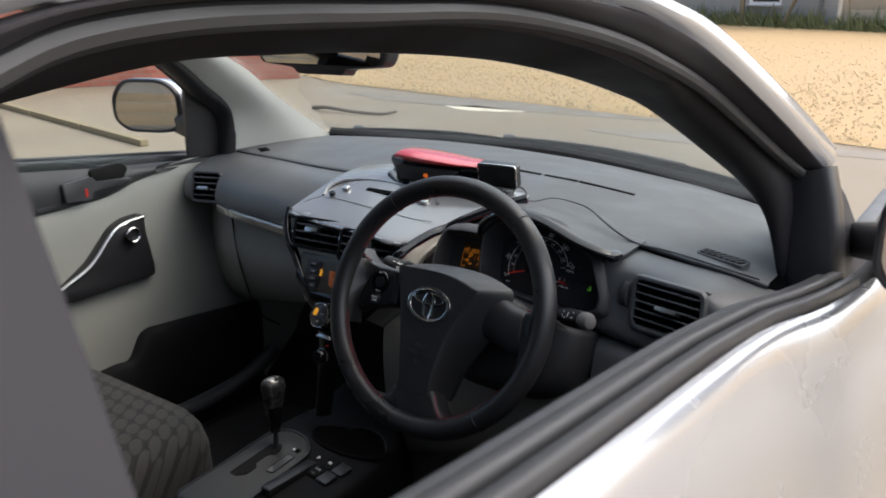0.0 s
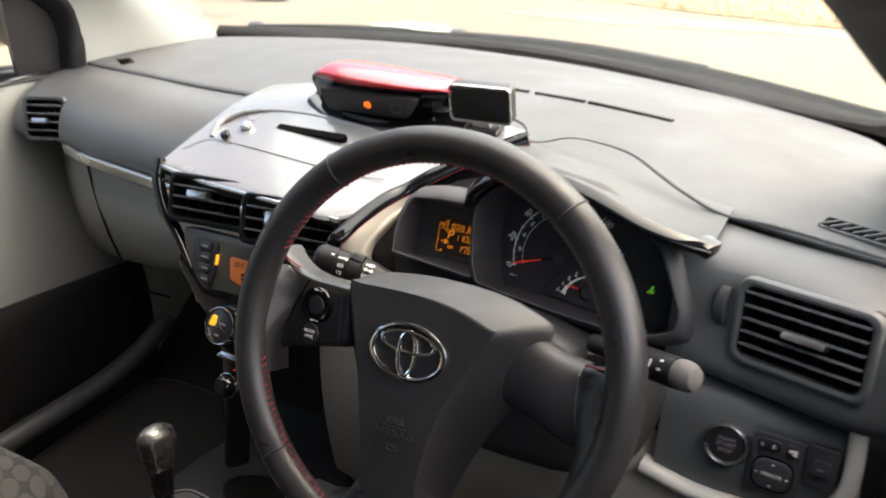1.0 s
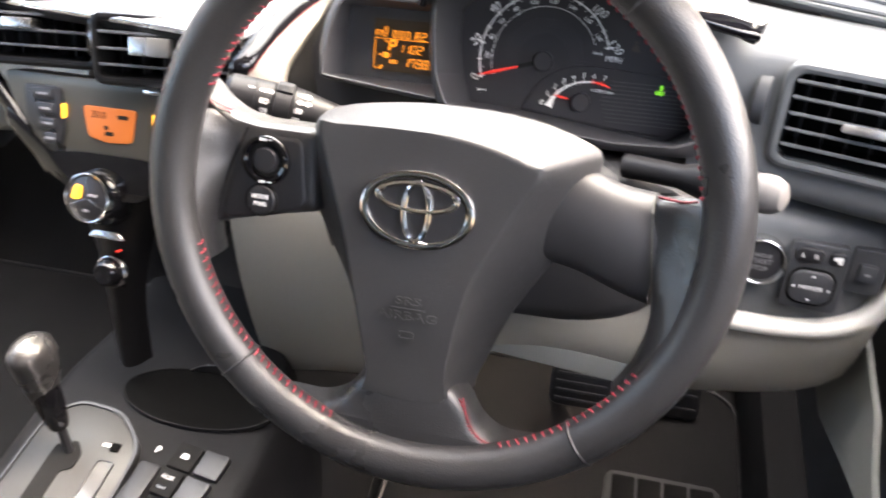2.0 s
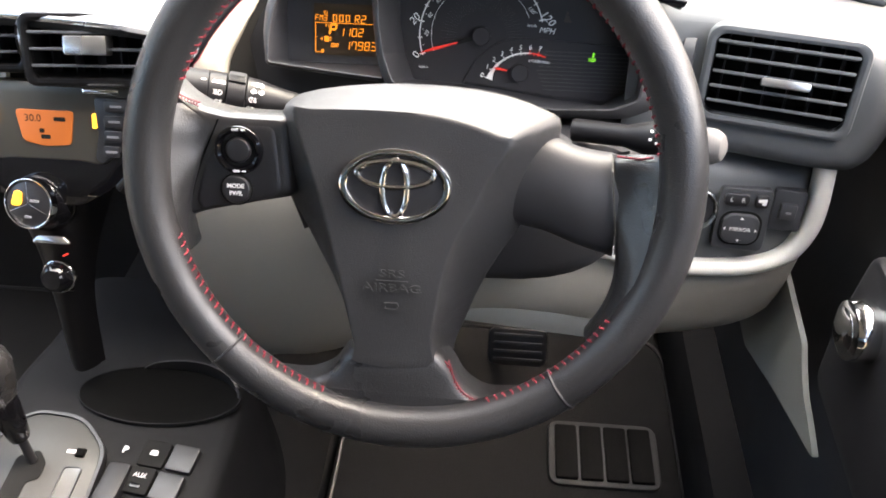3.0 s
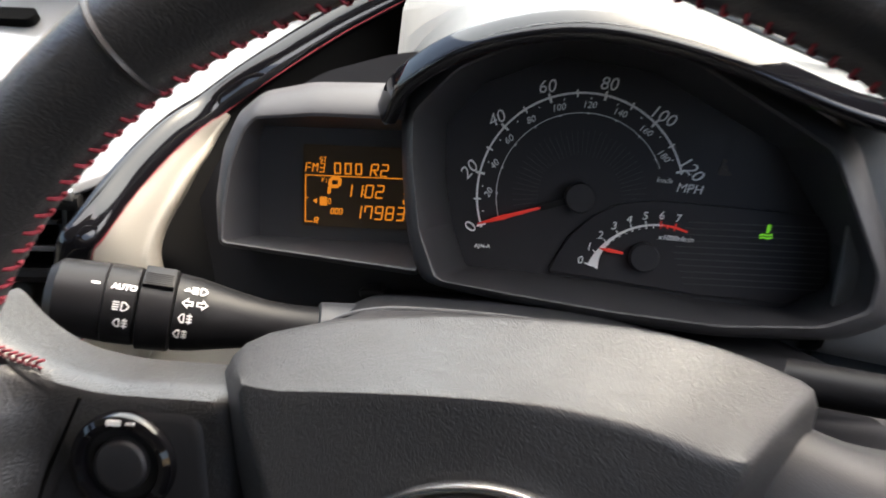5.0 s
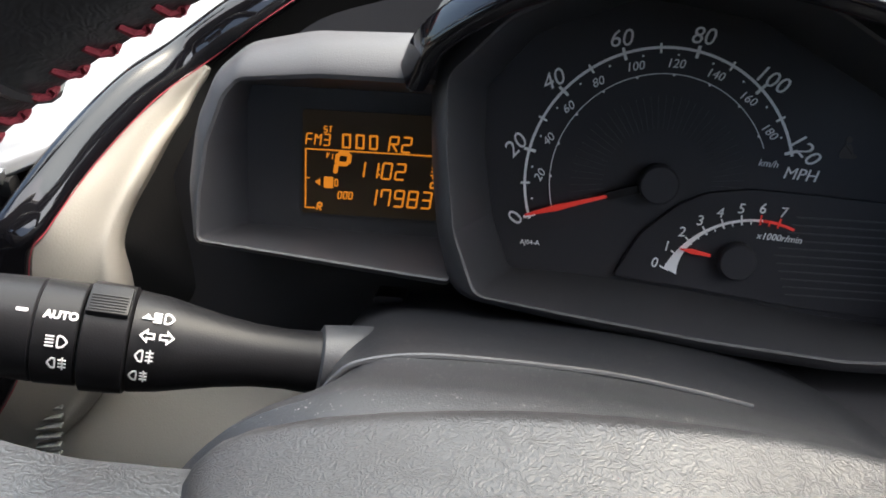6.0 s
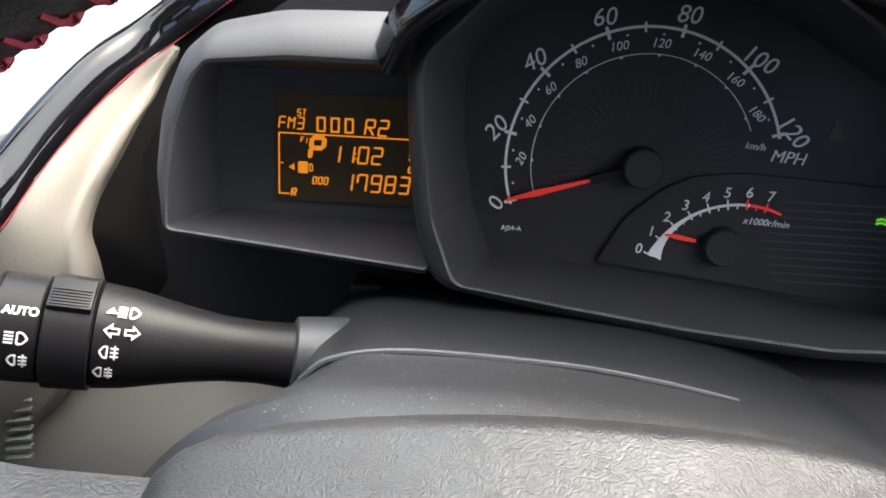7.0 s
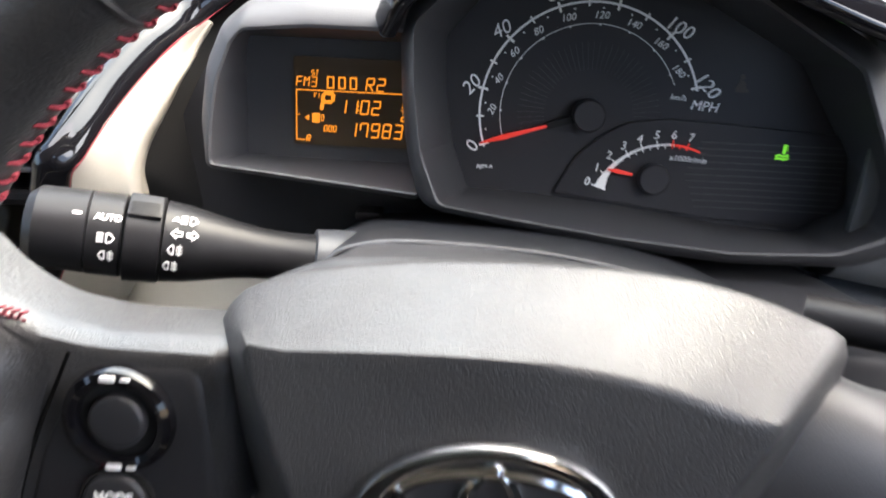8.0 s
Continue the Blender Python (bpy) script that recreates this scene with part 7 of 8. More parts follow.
wpart("tip", rbox(0.016, 0.020, 0.012, 0.004, pose(0.519, 0.176, 0.980, 0, 14, -20)), M_GLOSS, visor)

# ---------------------------------------------------------------- driver's switches
start = thing("start_button", facing(0.560, 0.1505, 0.815, 14, -4), "black round start button with a satin ring", "start button")
part("ring", ring(oval(0.0185, 0.0185, 44), oval(0.0155, 0.0155, 44), -0.006, 0.006, round_by=0.002), M_SATIN, start, "satin ring")
part("cap", slab(oval(0.0154, 0.0154, 44), -0.006, 0.004, 0.001), M_BLACK, start)
lettering("ENGINE", 0.0042, M_GREYPRINT, start, T(0, 0.0050, 0.0042))
lettering("START", 0.0056, M_GREYPRINT, start, T(0, 0.0, 0.0042))
lettering("STOP", 0.0050, M_GREYPRINT, start, T(0, -0.0055, 0.0042))

MF = facing(0.600, 0.1500, 0.806, 12, -4) @ Matrix.Scale(0.82, 4)
ms = thing("mirror_switch", MF, "black door mirror switch with white letters", "switch")
part("plate", slab(rrect(0.050, 0.066, 0.005, 4), -0.008, 0.002, 0.001), M_DARK, ms)
lr = part("rocker", slab(rrect(0.024, 0.013, 0.005, 4, -0.009, 0.022), 0.0, 0.0055, 0.0015), M_BLACK, ms)
lettering("L", 0.0062, M_WHITE, lr, T(-0.0145, 0.022, 0.0057))
lettering("R", 0.0062, M_WHITE, lr, T(-0.0035, 0.022, 0.0057))
fd = part("fold_button", slab(rrect(0.013, 0.013, 0.004, 4, 0.0145, 0.022), 0.0, 0.0055, 0.0015), M_BLACK, ms)
part("symbol", slab(round_poly([(0.0105, 0.0245), (0.0185, 0.0255), (0.0185, 0.0185), (0.0145, 0.0185), (0.0145, 0.0215), (0.0105, 0.0215)], 0.001), 0.0055, 0.0058), M_WHITE, fd)
pd = part("pad", slab(rrect(0.036, 0.032, 0.011, 5, -0.001, -0.009), 0.0, 0.006, 0.002), M_DARK, ms)
part("pad_rim", ring(rrect(0.041, 0.037, 0.013, 5, -0.001, -0.009), rrect(0.0365, 0.0325, 0.011, 5, -0.001, -0.009), 0.0, 0.003), M_MATT, ms)
lettering("MIRROR", 0.0056, M_WHITE, pd, T(-0.001, -0.009, 0.0062))
for dx, dy, r in ((0, 0.012, 0), (0, -0.012, 180), (0.015, 0, -90), (-0.015, 0, 90)):
    part("arrow", slab([(-0.0016, -0.001), (0.0016, -0.001), (0, 0.0014)], 0.006, 0.0064), M_WHITE, pd, m=T(-0.001 + dx, -0.009 + dy, 0) @ pose(0, 0, 0, 0, 0, r))
hs = thing("headlamp_level_switch", facing(0.6345, 0.1530, 0.815, 12, -8) @ Matrix.Scale(0.88, 4), "black headlamp level wheel in a square plate", "switch")
part("plate", slab(rrect(0.028, 0.040, 0.003, 3), -0.008, 0.002, 0.001), M_DARK, hs)
part("wheel", rbox(0.015, 0.016, 0.010, 0.003, T(0, 0, 0.002)), M_DARK, hs)
part("symbol", slab(rrect(0.005, 0.002, 0.0005, 2, 0, 0.0), 0.007, 0.0074), M_GREYPRINT, hs)

# ---------------------------------------------------------------- satellite display and its cable
SAT = facing(0.2375, 0.335, 1.026, -8, 4)
sat = thing("sat_nav", SAT, "small black dash screen with a silver edge on a stand", "dash screen")
part("case", slab(rrect(0.072, 0.042, 0.006, 5), -0.012, 0.002, 0.002), M_BLACK, sat)
part("edge", ring(rrect(0.072, 0.042, 0.006, 5), rrect(0.068, 0.038, 0.004, 5), 0.001, 0.004), M_SATIN, sat, "silver edge")
part("screen", slab(rrect(0.066, 0.036, 0.004, 4), 0.003, 0.0048, 0.0006), M_MATT, sat)
part("stand", rbox(0.022, 0.012, 0.016, 0.004, T(0.0, -0.024, -0.004)), M_SATIN, sat)
part("foot", rbox(0.040, 0.008, 0.030, 0.003, T(0.0, -0.031, -0.006)), M_BLACK, sat)
cab = catmull([(0.268, 0.345, 1.012), (0.286, 0.342, 1.006), (0.292, 0.335, 0.996), (0.282, 0.326, 0.992)], 6)
cab2 = catmull([(0.285, 0.335, 0.9925), (0.309, 0.334, 0.9925), (0.345, 0.326, 1.0045), (0.38, 0.322, 1.0045), (0.415, 0.312, 1.001), (0.450, 0.288, 0.993), (0.480, 0.272, 0.984), (0.515, 0.264, 0.974), (0.56, 0.262, 0.9715), (0.62, 0.256, 0.966), (0.69, 0.252, 0.957)], 8)
cb = thing("power_cable", T(0.3, 0.33, 0.99), "thin black cable running along the dash", "cable")
wpart("lead", tube(cab, 0.0014, 7), M_RUBBER, cb)
wpart("lead", tube(cab2, 0.0013, 7, scale=[0.7 + 0.8 * min(1, max(0, (i - 18) / 20)) for i in range(len(cab2))]), M_FASCIA, cb)

# ---------------------------------------------------------------- mirrors
im = thing("rear_view_mirror", pose(-0.020, 0.205, 1.222, 0, 0, 4), "black rear view mirror hung from the windscreen", "mirror")
part("housing", slab(round_poly([(-0.132, 0.030), (0.136, 0.030), (0.139, 0.005), (0.128, -0.014), (0.055, -0.020), (0.05, -0.030), (-0.045, -0.030), (-0.055, -0.020), (-0.125, -0.014), (-0.136, 0.005)], 0.012), -0.02, 0.012, 0.006), M_BLACK, im, m=pose(0, 0, 0, 84, 0, 0))
part("glass", slab(rrect(0.245, 0.040, 0.014, 4, 0.002, 0.006), 0.010, 0.0135), M_MIRROR, im, m=pose(0, 0, 0, 84, 0, 0))
part("stem", tube([(0, 0.02, 0.02), (0, 0.06, 0.06), (0.0, 0.05, 0.12)], 0.012, 10, up=(1, 0, 0)), M_BLACK, im)


def door_mirror(sx, base, centre, w, h, yaw, label):
    t = thing("door_mirror", Matrix.Translation(centre) @ pose(0, 0, 0, 0, 0, yaw), label, "door mirror", "door mirrors")
    f = pose(0, 0, 0, 93, 0, 0)
    o = round_poly([(-w / 2, -h * 0.30), (-w / 2, h * 0.18), (-w * 0.30, h / 2), (w * 0.28, h / 2), (w / 2, h * 0.30), (w / 2, -h * 0.42), (w * 0.2, -h / 2), (-w * 0.30, -h / 2)], h * 0.22, 6)
    lv = [[Vector((x * s, y * s, z)) for x, y in o] for s, z in ((0.35, -0.095), (0.65, -0.085), (0.88, -0.055), (0.98, -0.02), (1.0, 0.0), (0.97, 0.006))]
    part("shell", shell(lv, 1, cap=True), M_PAINT, t, "silver mirror shell", m=f)
    part("rim", ring([(x * 1.0, y * 1.0) for x, y in o], [(x * 0.90, y * 0.88) for x, y in o], 0.0, 0.012, round_by=0.004), M_BLACK, t, m=f)
    part("glass", slab([(x * 0.90, y * 0.88) for x, y in o], 0.004, 0.0085), M_MIRROR, t, "mirror glass", m=pose(0, 0, 0, 88.3, 0, 0))
    d = Vector(base) - Vector(centre)
    loc = (pose(0, 0, 0, 0, 0, -yaw).to_3x3() @ d)
    part("foot", sweep([Vector((sx * -0.3 * w, 0.03, -0.2 * h)), loc * 0.6 + Vector((0, 0.02, -0.01)), loc], rrect(0.05, 0.055, 0.015, 3)), M_BLACK, t)
    return t


door_mirror(-1, (-0.715, 0.47, 1.01), (-0.836, 0.436, 1.058), 0.200, 0.132, 16, "silver door mirror reflecting the yard")
door_mirror(1, (0.775, 0.50, 0.96), (0.915, 0.13, 1.08), 0.165, 0.155, 8, "black edged driver's door mirror")

# ---------------------------------------------------------------- door fittings
p_in = WORLD[passenger_door].inverted()
PD = p_in @ Matrix(((0, 0, 1, -0.698), (1, 0, 0, 0), (0, 1, 0, 0), (0, 0, 0, 1)))
part("handle_recess", slab(round_poly([(0.165, 0.962), (0.245, 0.966), (0.262, 0.950), (0.245, 0.928), (0.170, 0.932)], 0.014), 0.0, 0.012, 0.003), M_MATT, passenger_door, m=PD)
lv = part("door_lever", slab(round_poly([(0.095, 0.945), (0.165, 0.950), (0.175, 0.936), (0.262, 0.930), (0.262, 0.920), (0.165, 0.918), (0.160, 0.900), (0.100, 0.904)], 0.006), 0.008, 0.020, 0.004), M_DARK, passenger_door, "dark door release lever", m=PD)
part("lock_mark", slab(rrect(0.006, 0.018, 0.002, 3, 0.148, 0.918), 0.018, 0.0212), M_NEEDLE, lv, "red lock mark", m=PD)
part("lower_recess", slab(round_poly([(0.04, 0.905), (0.15, 0.902), (0.235, 0.912), (0.20, 0.898), (0.10, 0.893), (0.04, 0.893)], 0.008), 0.0, 0.006, 0.002), M_BLACK, passenger_door, m=PD)


def pull(door_ob, m, sx):
    b = part("pull_bezel", slab(round_poly([(0.050, 0.722), (0.125, 0.765), (0.190, 0.828), (0.225, 0.842), (0.274, 0.845), (0.274, 0.800), (0.288, 0.715), (0.286, 0.694), (0.080, 0.690), (0.04, 0.70)], 0.012), 0.004, 0.030, 0.006), M_BLACK, door_ob, "gloss black pull bezel", m=m)
    part("bezel_strip", tube(catmull([(0.052, 0.728, 0.031), (0.125, 0.762, 0.033), (0.180, 0.815, 0.033), (0.215, 0.834, 0.031), (0.272, 0.838, 0.029)], 5), 0.004, 8, up=(0, 0, 1)), M_SATIN, b, m=m)
    k = m @ T(0.232, 0.806, 0.028)
    part("chrome_ring", ring(oval(0.0185, 0.0185, 40), oval(0.0135, 0.0135, 40), -0.004, 0.016, round_by=0.004), M_CHROME, b, "chrome ring", m=k)
    part("ring_centre", slab(oval(0.0138, 0.0138, 32), -0.004, 0.010, 0.003), M_BLACK, b, m=k)


pull(passenger_door, PD, -1)
d_in = WORLD[driver_door].inverted()
db = part("pull_bezel", slab(round_poly([(-0.16, 0.735), (-0.06, 0.790), (0.0, 0.838), (0.075, 0.842), (0.085, 0.76), (0.08, 0.70), (-0.14, 0.69)], 0.014), -0.045, 0.030, 0.006), M_BLACK, driver_door, "gloss black pull bezel", m=d_in @ Matrix(((0, 0, -1, 0.700), (1, 0, 0, 0.0), (0, 1, 0, 0), (0, 0, 0, 1))))
kd = d_in @ pose(0.672, 0.040, 0.795, 0, -90, 0)
part("chrome_knob", lathe([(0.021, -0.010), (0.0235, -0.006), (0.0235, 0.012), (0.0215, 0.017), (0.017, 0.019)], 40, m=kd), M_CHROME, db, "chrome ring")
part("knob_face", lathe([(0.0165, 0.010), (0.0165, 0.0195), (0.012, 0.0215)], 36, m=kd), M_CHROME, db)

# ---------------------------------------------------------------- console, gear lever
con = thing("floor_console", T(0.05, -0.05, 0.5), "dark floor console with cup holder and switches", "console")
rows = []
for y, z, w in ((-0.42, 0.560, 0.10), (-0.20, 0.572, 0.105), (-0.05, 0.583, 0.110), (0.06, 0.588, 0.112), (0.12, 0.590, 0.108), (0.17, 0.600, 0.090), (0.21, 0.64, 0.06)):
    rows.append([(0.050 - w - 0.03, y, z - 0.16), (0.050 - w - 0.012, y, z - 0.03), (0.050 - w + 0.004, y, z - 0.004), (0.050 - w * 0.5, y, z), (0.050, y, z), (0.050 + w * 0.5, y, z), (0.050 + w - 0.004, y, z - 0.004), (0.050 + w + 0.012, y, z - 0.03), (0.050 + w + 0.03, y, z - 0.16)])
wpart("body", thick(loft(rows, 4, 3), 0.006), M_CONSOLE, con, "dark grey console body")
c_in = WORLD[con].inverted()
cup = c_in @ pose(0.088, 0.100, 0.5925)
part("cup_holder", ring(oval(0.080, 0.036, 44), oval(0.0785, 0.0345, 44), -0.004, 0.0008, round_by=0.0004), M_CONSOLE, con, m=cup)
# Flat disc on the uncut console, near-black for the shade of a hollow.
part("cup_shade", slab(oval(0.0785, 0.0345, 44), -0.004, 0.0004), M_BLACKSHADE, con, m=cup)
part("cup_wall", thick(loft([[(0.078 * math.cos(a), 0.034 * math.sin(a), 0.016 * k * math.sin(math.pi * i / 12) ** 0.6) for i, a in enumerate([radians(2 + i * 9) for i in range(13)])] for k in (0.0, 0.6, 1.0)], 2, 2), 0.002), M_BLACK, con, m=cup)
for x, y, txt in ((0.106, 0.034, ""), (0.133, 0.031, None), (0.101, 0.006, "AUX"), (0.128, 0.001, None)):
    sbm = c_in @ pose(x, y, 0.589, 6, 0, -8)
    sb = part("switch", slab(rrect(0.0245, 0.0255, 0.002, 3), -0.004, 0.0022, 0.0008), M_MATT if txt is not None else M_BLACK, con, m=sbm)
    if txt:
        lettering(txt, 0.006, M_WHITE, sb, sbm @ T(0, 0.004, 0.0024))
        part("socket", slab(rrect(0.010, 0.004, 0.001, 2, 0, -0.006), 0.002, 0.0030, 0.0004), M_GLOSS, sb, m=sbm)
    elif txt == "":
        part("symbol", slab(round_poly([(-0.004, -0.002), (0.004, -0.002), (0.003, 0.003), (-0.003, 0.003)], 0.001), 0.002, 0.0026), M_WHITE, sb, m=sbm)
gate = thing("gear_gate", pose(0.012, -0.005, 0.588, 4, 0, 0), "pale grey gear selector plate with a black gate", "gear gate")
part("plate", slab(round_poly([(-0.050, 0.045), (-0.030, 0.070), (0.018, 0.066), (0.050, 0.035), (0.056, -0.15), (-0.056, -0.15)], 0.016), -0.004, 0.006, 0.003), M_PLATE, gate, "pale grey plate")
part("slot", slab(round_poly([(-0.024, 0.022), (-0.006, 0.030), (0.004, 0.018), (0.004, 0.002), (-0.006, -0.002), (-0.006, -0.03), (0.004, -0.036), (0.004, -0.06), (-0.010, -0.07), (-0.024, -0.07)], 0.004), 0.004, 0.0072), M_MATT, gate)
part("trim", ring(round_poly([(-0.052, 0.046), (-0.031, 0.073), (0.019, 0.069), (0.053, 0.036), (0.059, -0.152), (-0.059, -0.152)], 0.016), round_poly([(-0.050, 0.045), (-0.030, 0.070), (0.018, 0.066), (0.050, 0.035), (0.056, -0.15), (-0.056, -0.15)], 0.016), -0.003, 0.007), M_BLACK, gate)
part("window", ring(rrect(0.017, 0.052, 0.004, 3, 0.030, -0.010), rrect(0.0145, 0.0495, 0.003, 3, 0.030, -0.010), 0.004, 0.0080), M_BLACK, gate)
part("indicator", slab(rrect(0.0145, 0.0495, 0.003, 3, 0.030, -0.010), 0.005, 0.0070), M_CAP, gate, "grey gear indicator strip")
part("release", rbox(0.0085, 0.008, 0.005, 0.001, T(0.031, 0.030, 0.0065)), M_BLACKSHADE, gate, "black shift lock button")
part("print", slab(rrect(0.008, 0.0035, 0.0004, 2, 0.0215, 0.0315), 0.0058, 0.0063), M_WHITE, gate)
lettering("P", 0.009, M_WHITE, con, c_in @ pose(0.078, 0.036, 0.5905, 2, 0, -5), bold=0.0004)
wpart("lamp_cover", rbox(0.022, 0.10, 0.016, 0.005, pose(0.078, -0.03, 0.588, 0, 0, -4)), M_BLACK, con)
lever = thing("gear_lever", T(0.004, 0.012, 0.59), "black gear lever with a black leather knob", "gear lever")
wpart("shaft", tube([(0.006, 0.010, 0.583), (0.0, 0.017, 0.612), (-0.007, 0.024, 0.645)], 0.0042, 12, up=(1, 0, 0)), M_BLACK, lever)
wpart("collar", along((-0.009, 0.026, 0.664), (-0.0015, 0.018, 0.622), [(0, 0.0125), (0.12, 0.0130), (0.55, 0.0118), (0.9, 0.0096), (1, 0.0080)])[0], M_GLOSS, lever, "gloss black collar")
kb = []
for z, a, b, dy in ((0.652, 0.011, 0.012, 0.026), (0.664, 0.0125, 0.0145, 0.027), (0.682, 0.0155, 0.0195, 0.030), (0.700, 0.0175, 0.0225, 0.031), (0.711, 0.0165, 0.0220, 0.030), (0.7175, 0.0120, 0.0175, 0.028), (0.7195, 0.004, 0.008, 0.026)):
    kb.append([Vector((-0.011 + a * math.cos(t), dy + b * math.sin(t), z - 0.006)) for t in [2 * math.pi * i / 22 for i in range(22)]])
wpart("knob", shell(kb, 1), M_LEATHER, lever, "black leather knob", angle=60)
wpart("knob_cap", shell([[Vector((p.x * 0.74 - 0.0029, (p.y - 0.028) * 0.74 + 0.027, p.z + 0.0018)) for p in r] for r in kb[4:]], 1), M_CAP, lever, "glossy grey cap on the knob", angle=60)
bm = bmesh.new()
for side in (-1, 1):
    for k in range(14):
        z = 0.664 + k * 0.0034
        row = min(range(len(kb)), key=lambda i: abs(kb[i][0].z - z))
        w = max(p.x for p in kb[row]) - min(p.x for p in kb[row])
        d = max(p.y for p in kb[row]) - min(p.y for p in kb[row])
        c = sum((p for p in kb[row]), Vector()) / 22
        p = Vector((c.x + 0.36 * w, c.y - 0.345 * d + side * 0.0012, z))
        tube([p + Vector((0, 0, -0.001)), p + Vector((0.0005, -0.0005, 0)), p + Vector((0.0, 0, 0.001))], 0.00035, 5, bm=bm, up=(1, 0, 0))
tagged(wpart("knob_stitching", bm, M_GREYPRINT, lever, "grey stitching down the knob"), kind="stuff")

# ---------------------------------------------------------------- passenger seat


def fabric():
    mt = bpy.data.materials.new("patterned_seat_fabric")
    mt.use_nodes = True
    nt = mt.node_tree
    b = nt.nodes["Principled BSDF"]
    L = nt.links.new
    co, sp, vo, rp, mx, wv = (nt.nodes.new("ShaderNode" + k) for k in ("TexCoord", "SeparateXYZ", "TexVoronoi", "MapRange", "Mix", "TexNoise"))
    along, across, shear, cb = (nt.nodes.new("ShaderNode" + k) for k in ("Math", "Math", "Math", "CombineXYZ"))
    # rows of ovals, each row shifted by half a step; the pattern runs on down the front edge
    along.operation = across.operation = shear.operation = "MULTIPLY_ADD"
    along.inputs[1].default_value, across.inputs[1].default_value, shear.inputs[1].default_value = 34.0, 30.0, 0.5
    down = nt.nodes.new("ShaderNodeMath")
    down.operation, down.inputs[1].default_value = "MULTIPLY", -24.0
    L(co.outputs["Object"], sp.inputs[0])
    L(sp.outputs["Z"], down.inputs[0])
    L(sp.outputs["Y"], along.inputs[0])
    L(down.outputs[0], along.inputs[2])
    L(along.outputs[0], shear.inputs[0])
    L(sp.outputs["X"], across.inputs[0])
    L(across.outputs[0], shear.inputs[2])
    across.inputs[2].default_value = 0.0
    L(shear.outputs[0], cb.inputs["X"])
    L(along.outputs[0], cb.inputs["Y"])
    vo.voronoi_dimensions = "2D"
    vo.inputs["Scale"].default_value = 1.0
    vo.inputs["Randomness"].default_value = 0.04
    rp.inputs[1].default_value, rp.inputs[2].default_value = 0.49, 0.42
    mx.data_type = "RGBA"
    mx.inputs[6].default_value, mx.inputs[7].default_value = (0.008, 0.008, 0.008, 1), (0.034, 0.034, 0.032, 1)
    wv.inputs["Scale"].default_value = 420
    fm = nt.nodes.new("ShaderNodeMath")
    fm.operation = "MULTIPLY"
    wr = nt.nodes.new("ShaderNodeMapRange")
    wr.inputs[3].default_value, wr.inputs[4].default_value = 0.5, 1.1
    bp = nt.nodes.new("ShaderNodeBump")
    bp.inputs["Strength"].default_value, bp.inputs["Distance"].default_value = 0.5, 0.0015
    L(cb.outputs[0], vo.inputs["Vector"])
    L(co.outputs["Object"], wv.inputs["Vector"])
    L(vo.outputs["Distance"], rp.inputs[0])
    L(wv.outputs[0], wr.inputs[0])
    L(rp.outputs[0], fm.inputs[0])
    L(wr.outputs[0], fm.inputs[1])
    L(fm.outputs[0], mx.inputs[0])
    L(mx.outputs[2], b.inputs["Base Color"])
    L(rp.outputs[0], bp.inputs["Height"])
    L(bp.outputs[0], b.inputs["Normal"])
    b.inputs["Roughness"].default_value = 0.9
    b.inputs["Sheen Weight"].default_value = 0.05
    return mt


M_FABRIC = fabric()
seat = thing("passenger_seat", T(-0.42, -0.25, 0.26), "black seat with a pale oval pattern in the fabric", "car seat")
o = round_poly([(-0.655, 0.04), (-0.175, 0.035), (-0.165, -0.50), (-0.66, -0.50)], 0.10, 8)
cx, cy = -0.415, -0.23
SEAT_UP = Vector((0.03, 0.0, 0.014))
lv = [[Vector((cx + (x - cx) * s, cy + (y - cy) * s, z)) for x, y in o] for s, z in ((0.90, 0.38), (0.97, 0.42), (1.0, 0.48), (0.995, 0.53), (0.97, 0.562), (0.92, 0.582), (0.80, 0.592), (0.5, 0.590), (0.15, 0.588))]
wpart("cushion", shell([[p + SEAT_UP for p in l] for l in lv], 1), M_FABRIC, seat, "patterned fabric cushion", angle=70)
lv = [[Vector((cx + (x - cx) * s, -0.60 + (y - cy) * 0.28 * s - 0.25 * (z - 0.6), z)) for x, y in o] for s, z in ((0.8, 0.56), (0.95, 0.62), (1.0, 0.75), (0.97, 0.95), (0.85, 1.08), (0.5, 1.11), (0.15, 1.115))]
wpart("backrest", shell(lv, 1), M_FABRIC, seat, angle=70)
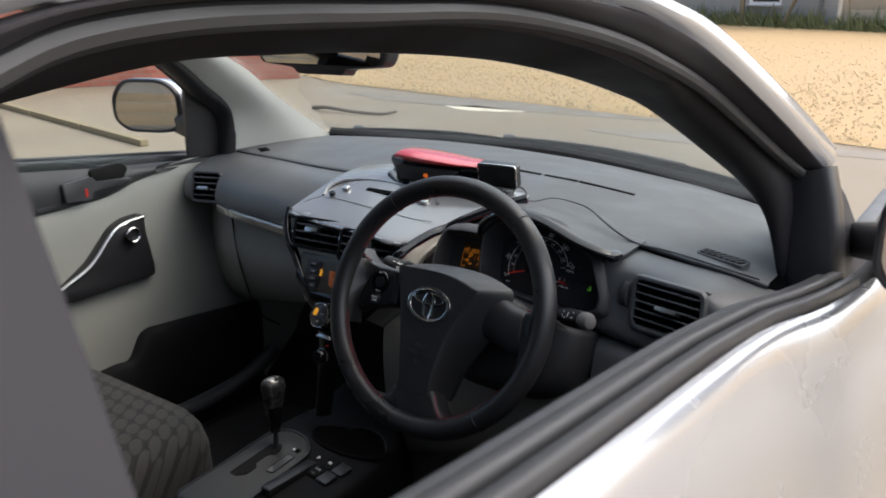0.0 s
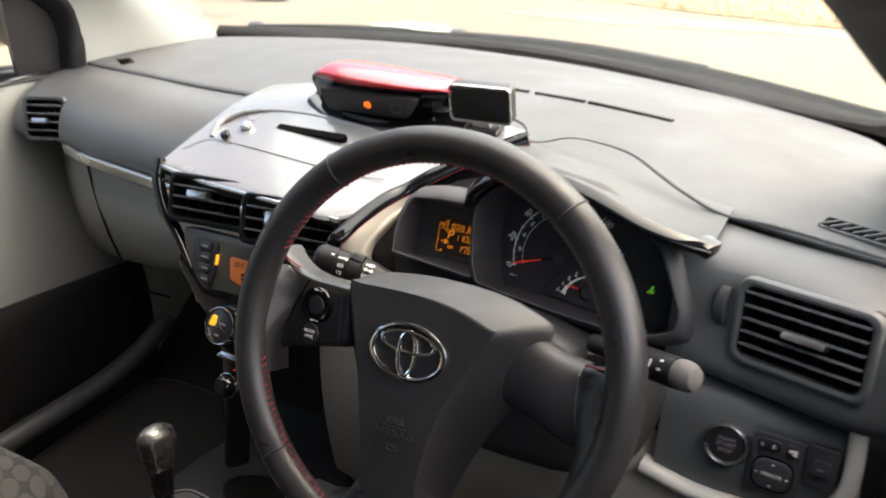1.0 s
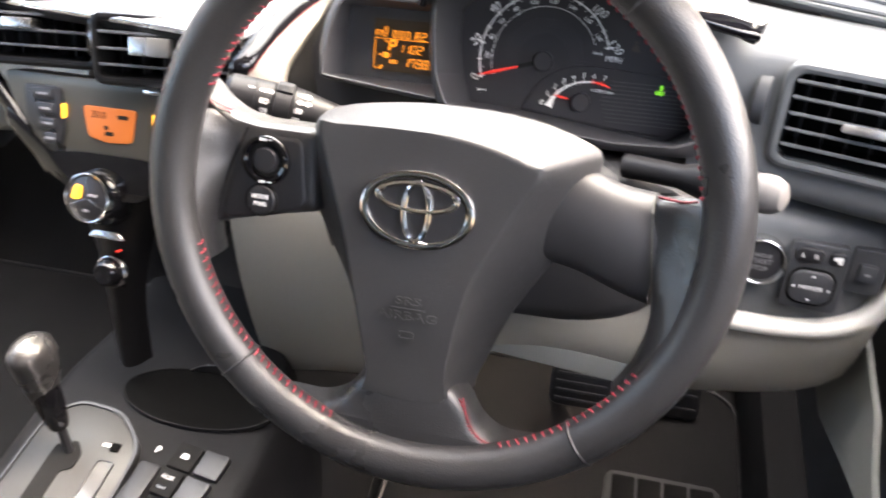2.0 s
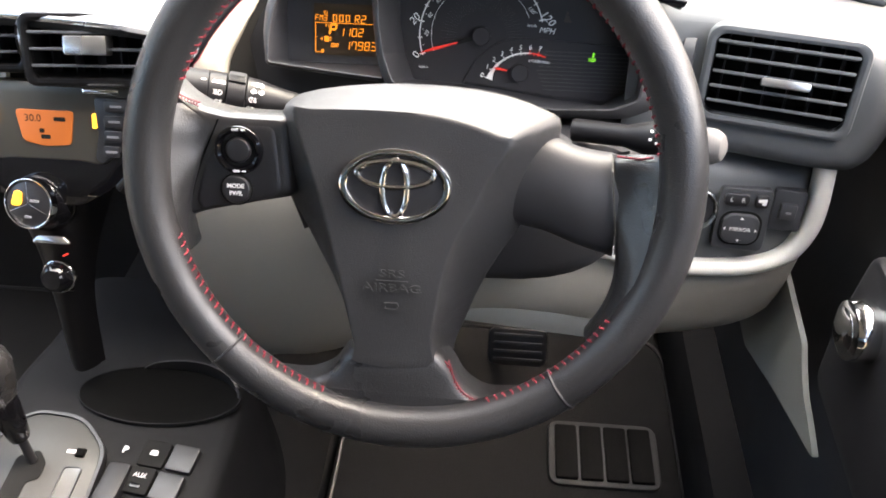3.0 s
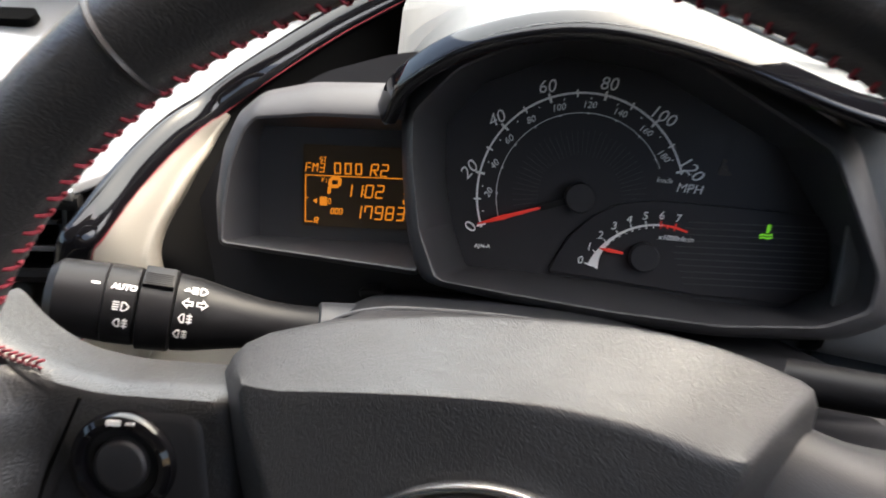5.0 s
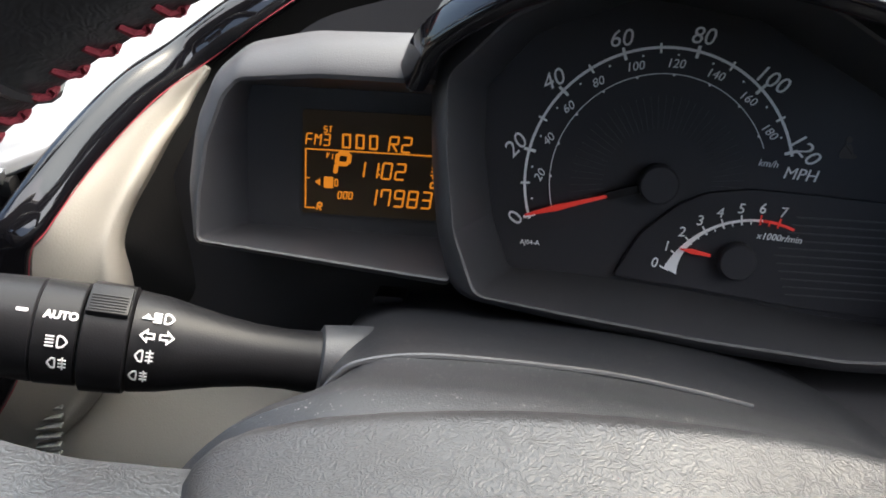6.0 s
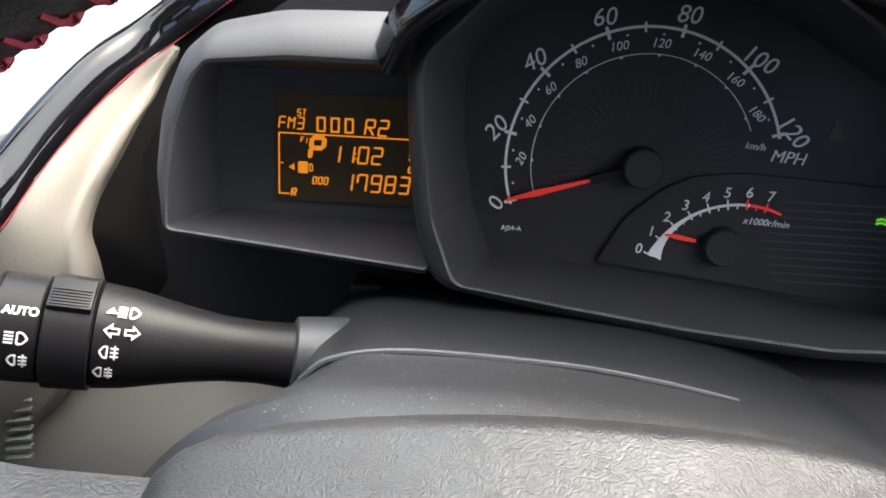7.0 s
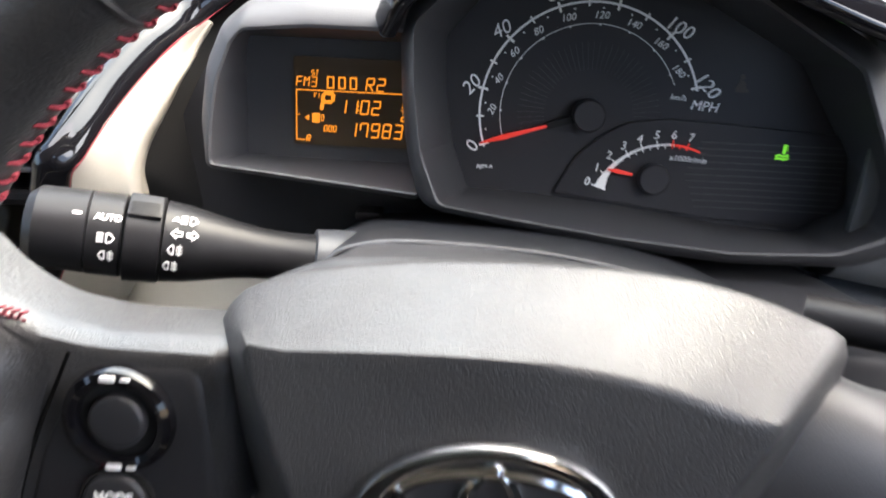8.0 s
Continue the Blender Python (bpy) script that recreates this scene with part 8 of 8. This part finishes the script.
wpart("base", rbox(0.42, 0.46, 0.14, 0.02, pose(-0.41, -0.24, 0.33)), M_BLACK, seat)

# ---------------------------------------------------------------- footwell
def pedal(name, x, y, z, w, h, tilt, ribs, label):
    t = thing(name, facing(x, y, z, tilt), label, "pedal", "pedals")
    part("pad", slab(rrect(w, h, 0.012, 4), -0.008, 0.006, 0.004), M_BLACK, t)
    for i in range(ribs):
        part("rib", rbox(w * 0.82, 0.004, 0.004, 0.001, T(0, -h / 2 + h * (i + 0.8) / (ribs + 0.6), 0.006)), M_DARK, t)
    part("arm", tube([(0, h * 0.2, -0.008), (0, h * 0.9, -0.05), (0.0, h * 3.2, -0.03)], 0.008, 8, up=(1, 0, 0)), M_BLACK, t)


pedal("brake_pedal", 0.446, 0.435, 0.336, 0.085, 0.055, 35, 4, "black ribbed brake pedal in the footwell")
pedal("accelerator_pedal", 0.585, 0.50, 0.33, 0.055, 0.13, 35, 6, "black ribbed accelerator pedal in the footwell")
mat = thing("floor_mat", T(0.44, 0.22, 0.262), "black carpet floor mat with a ribbed heel pad", "floor mat")
part("carpet", slab(rrect(0.46, 0.62, 0.06, 6), 0.0, 0.012, 0.004), M_CARPET, mat)
part("binding", ring(rrect(0.47, 0.63, 0.062, 6), rrect(0.455, 0.615, 0.056, 6), 0.0, 0.015, round_by=0.004), M_BLACK, mat)
hp = part("heel_pad", slab(rrect(0.150, 0.105, 0.016, 5, 0.128, 0.080), 0.011, 0.016, 0.002), M_RUBBER, mat)
for i in range(4):
    part("pad_block", slab(rrect(0.030, 0.088, 0.003, 3, 0.078 + i * 0.0335, 0.080), 0.015, 0.020, 0.002), M_MATT, hp)
mat2 = thing("floor_mat", T(-0.42, 0.30, 0.262), "black carpet floor mat in the passenger footwell", "floor mat")
part("carpet", slab(rrect(0.44, 0.50, 0.06, 6), 0.0, 0.012, 0.004), M_CARPET, mat2)
part("binding", ring(rrect(0.45, 0.51, 0.062, 6), rrect(0.435, 0.495, 0.056, 6), 0.0, 0.015, round_by=0.004), M_BLACK, mat2)
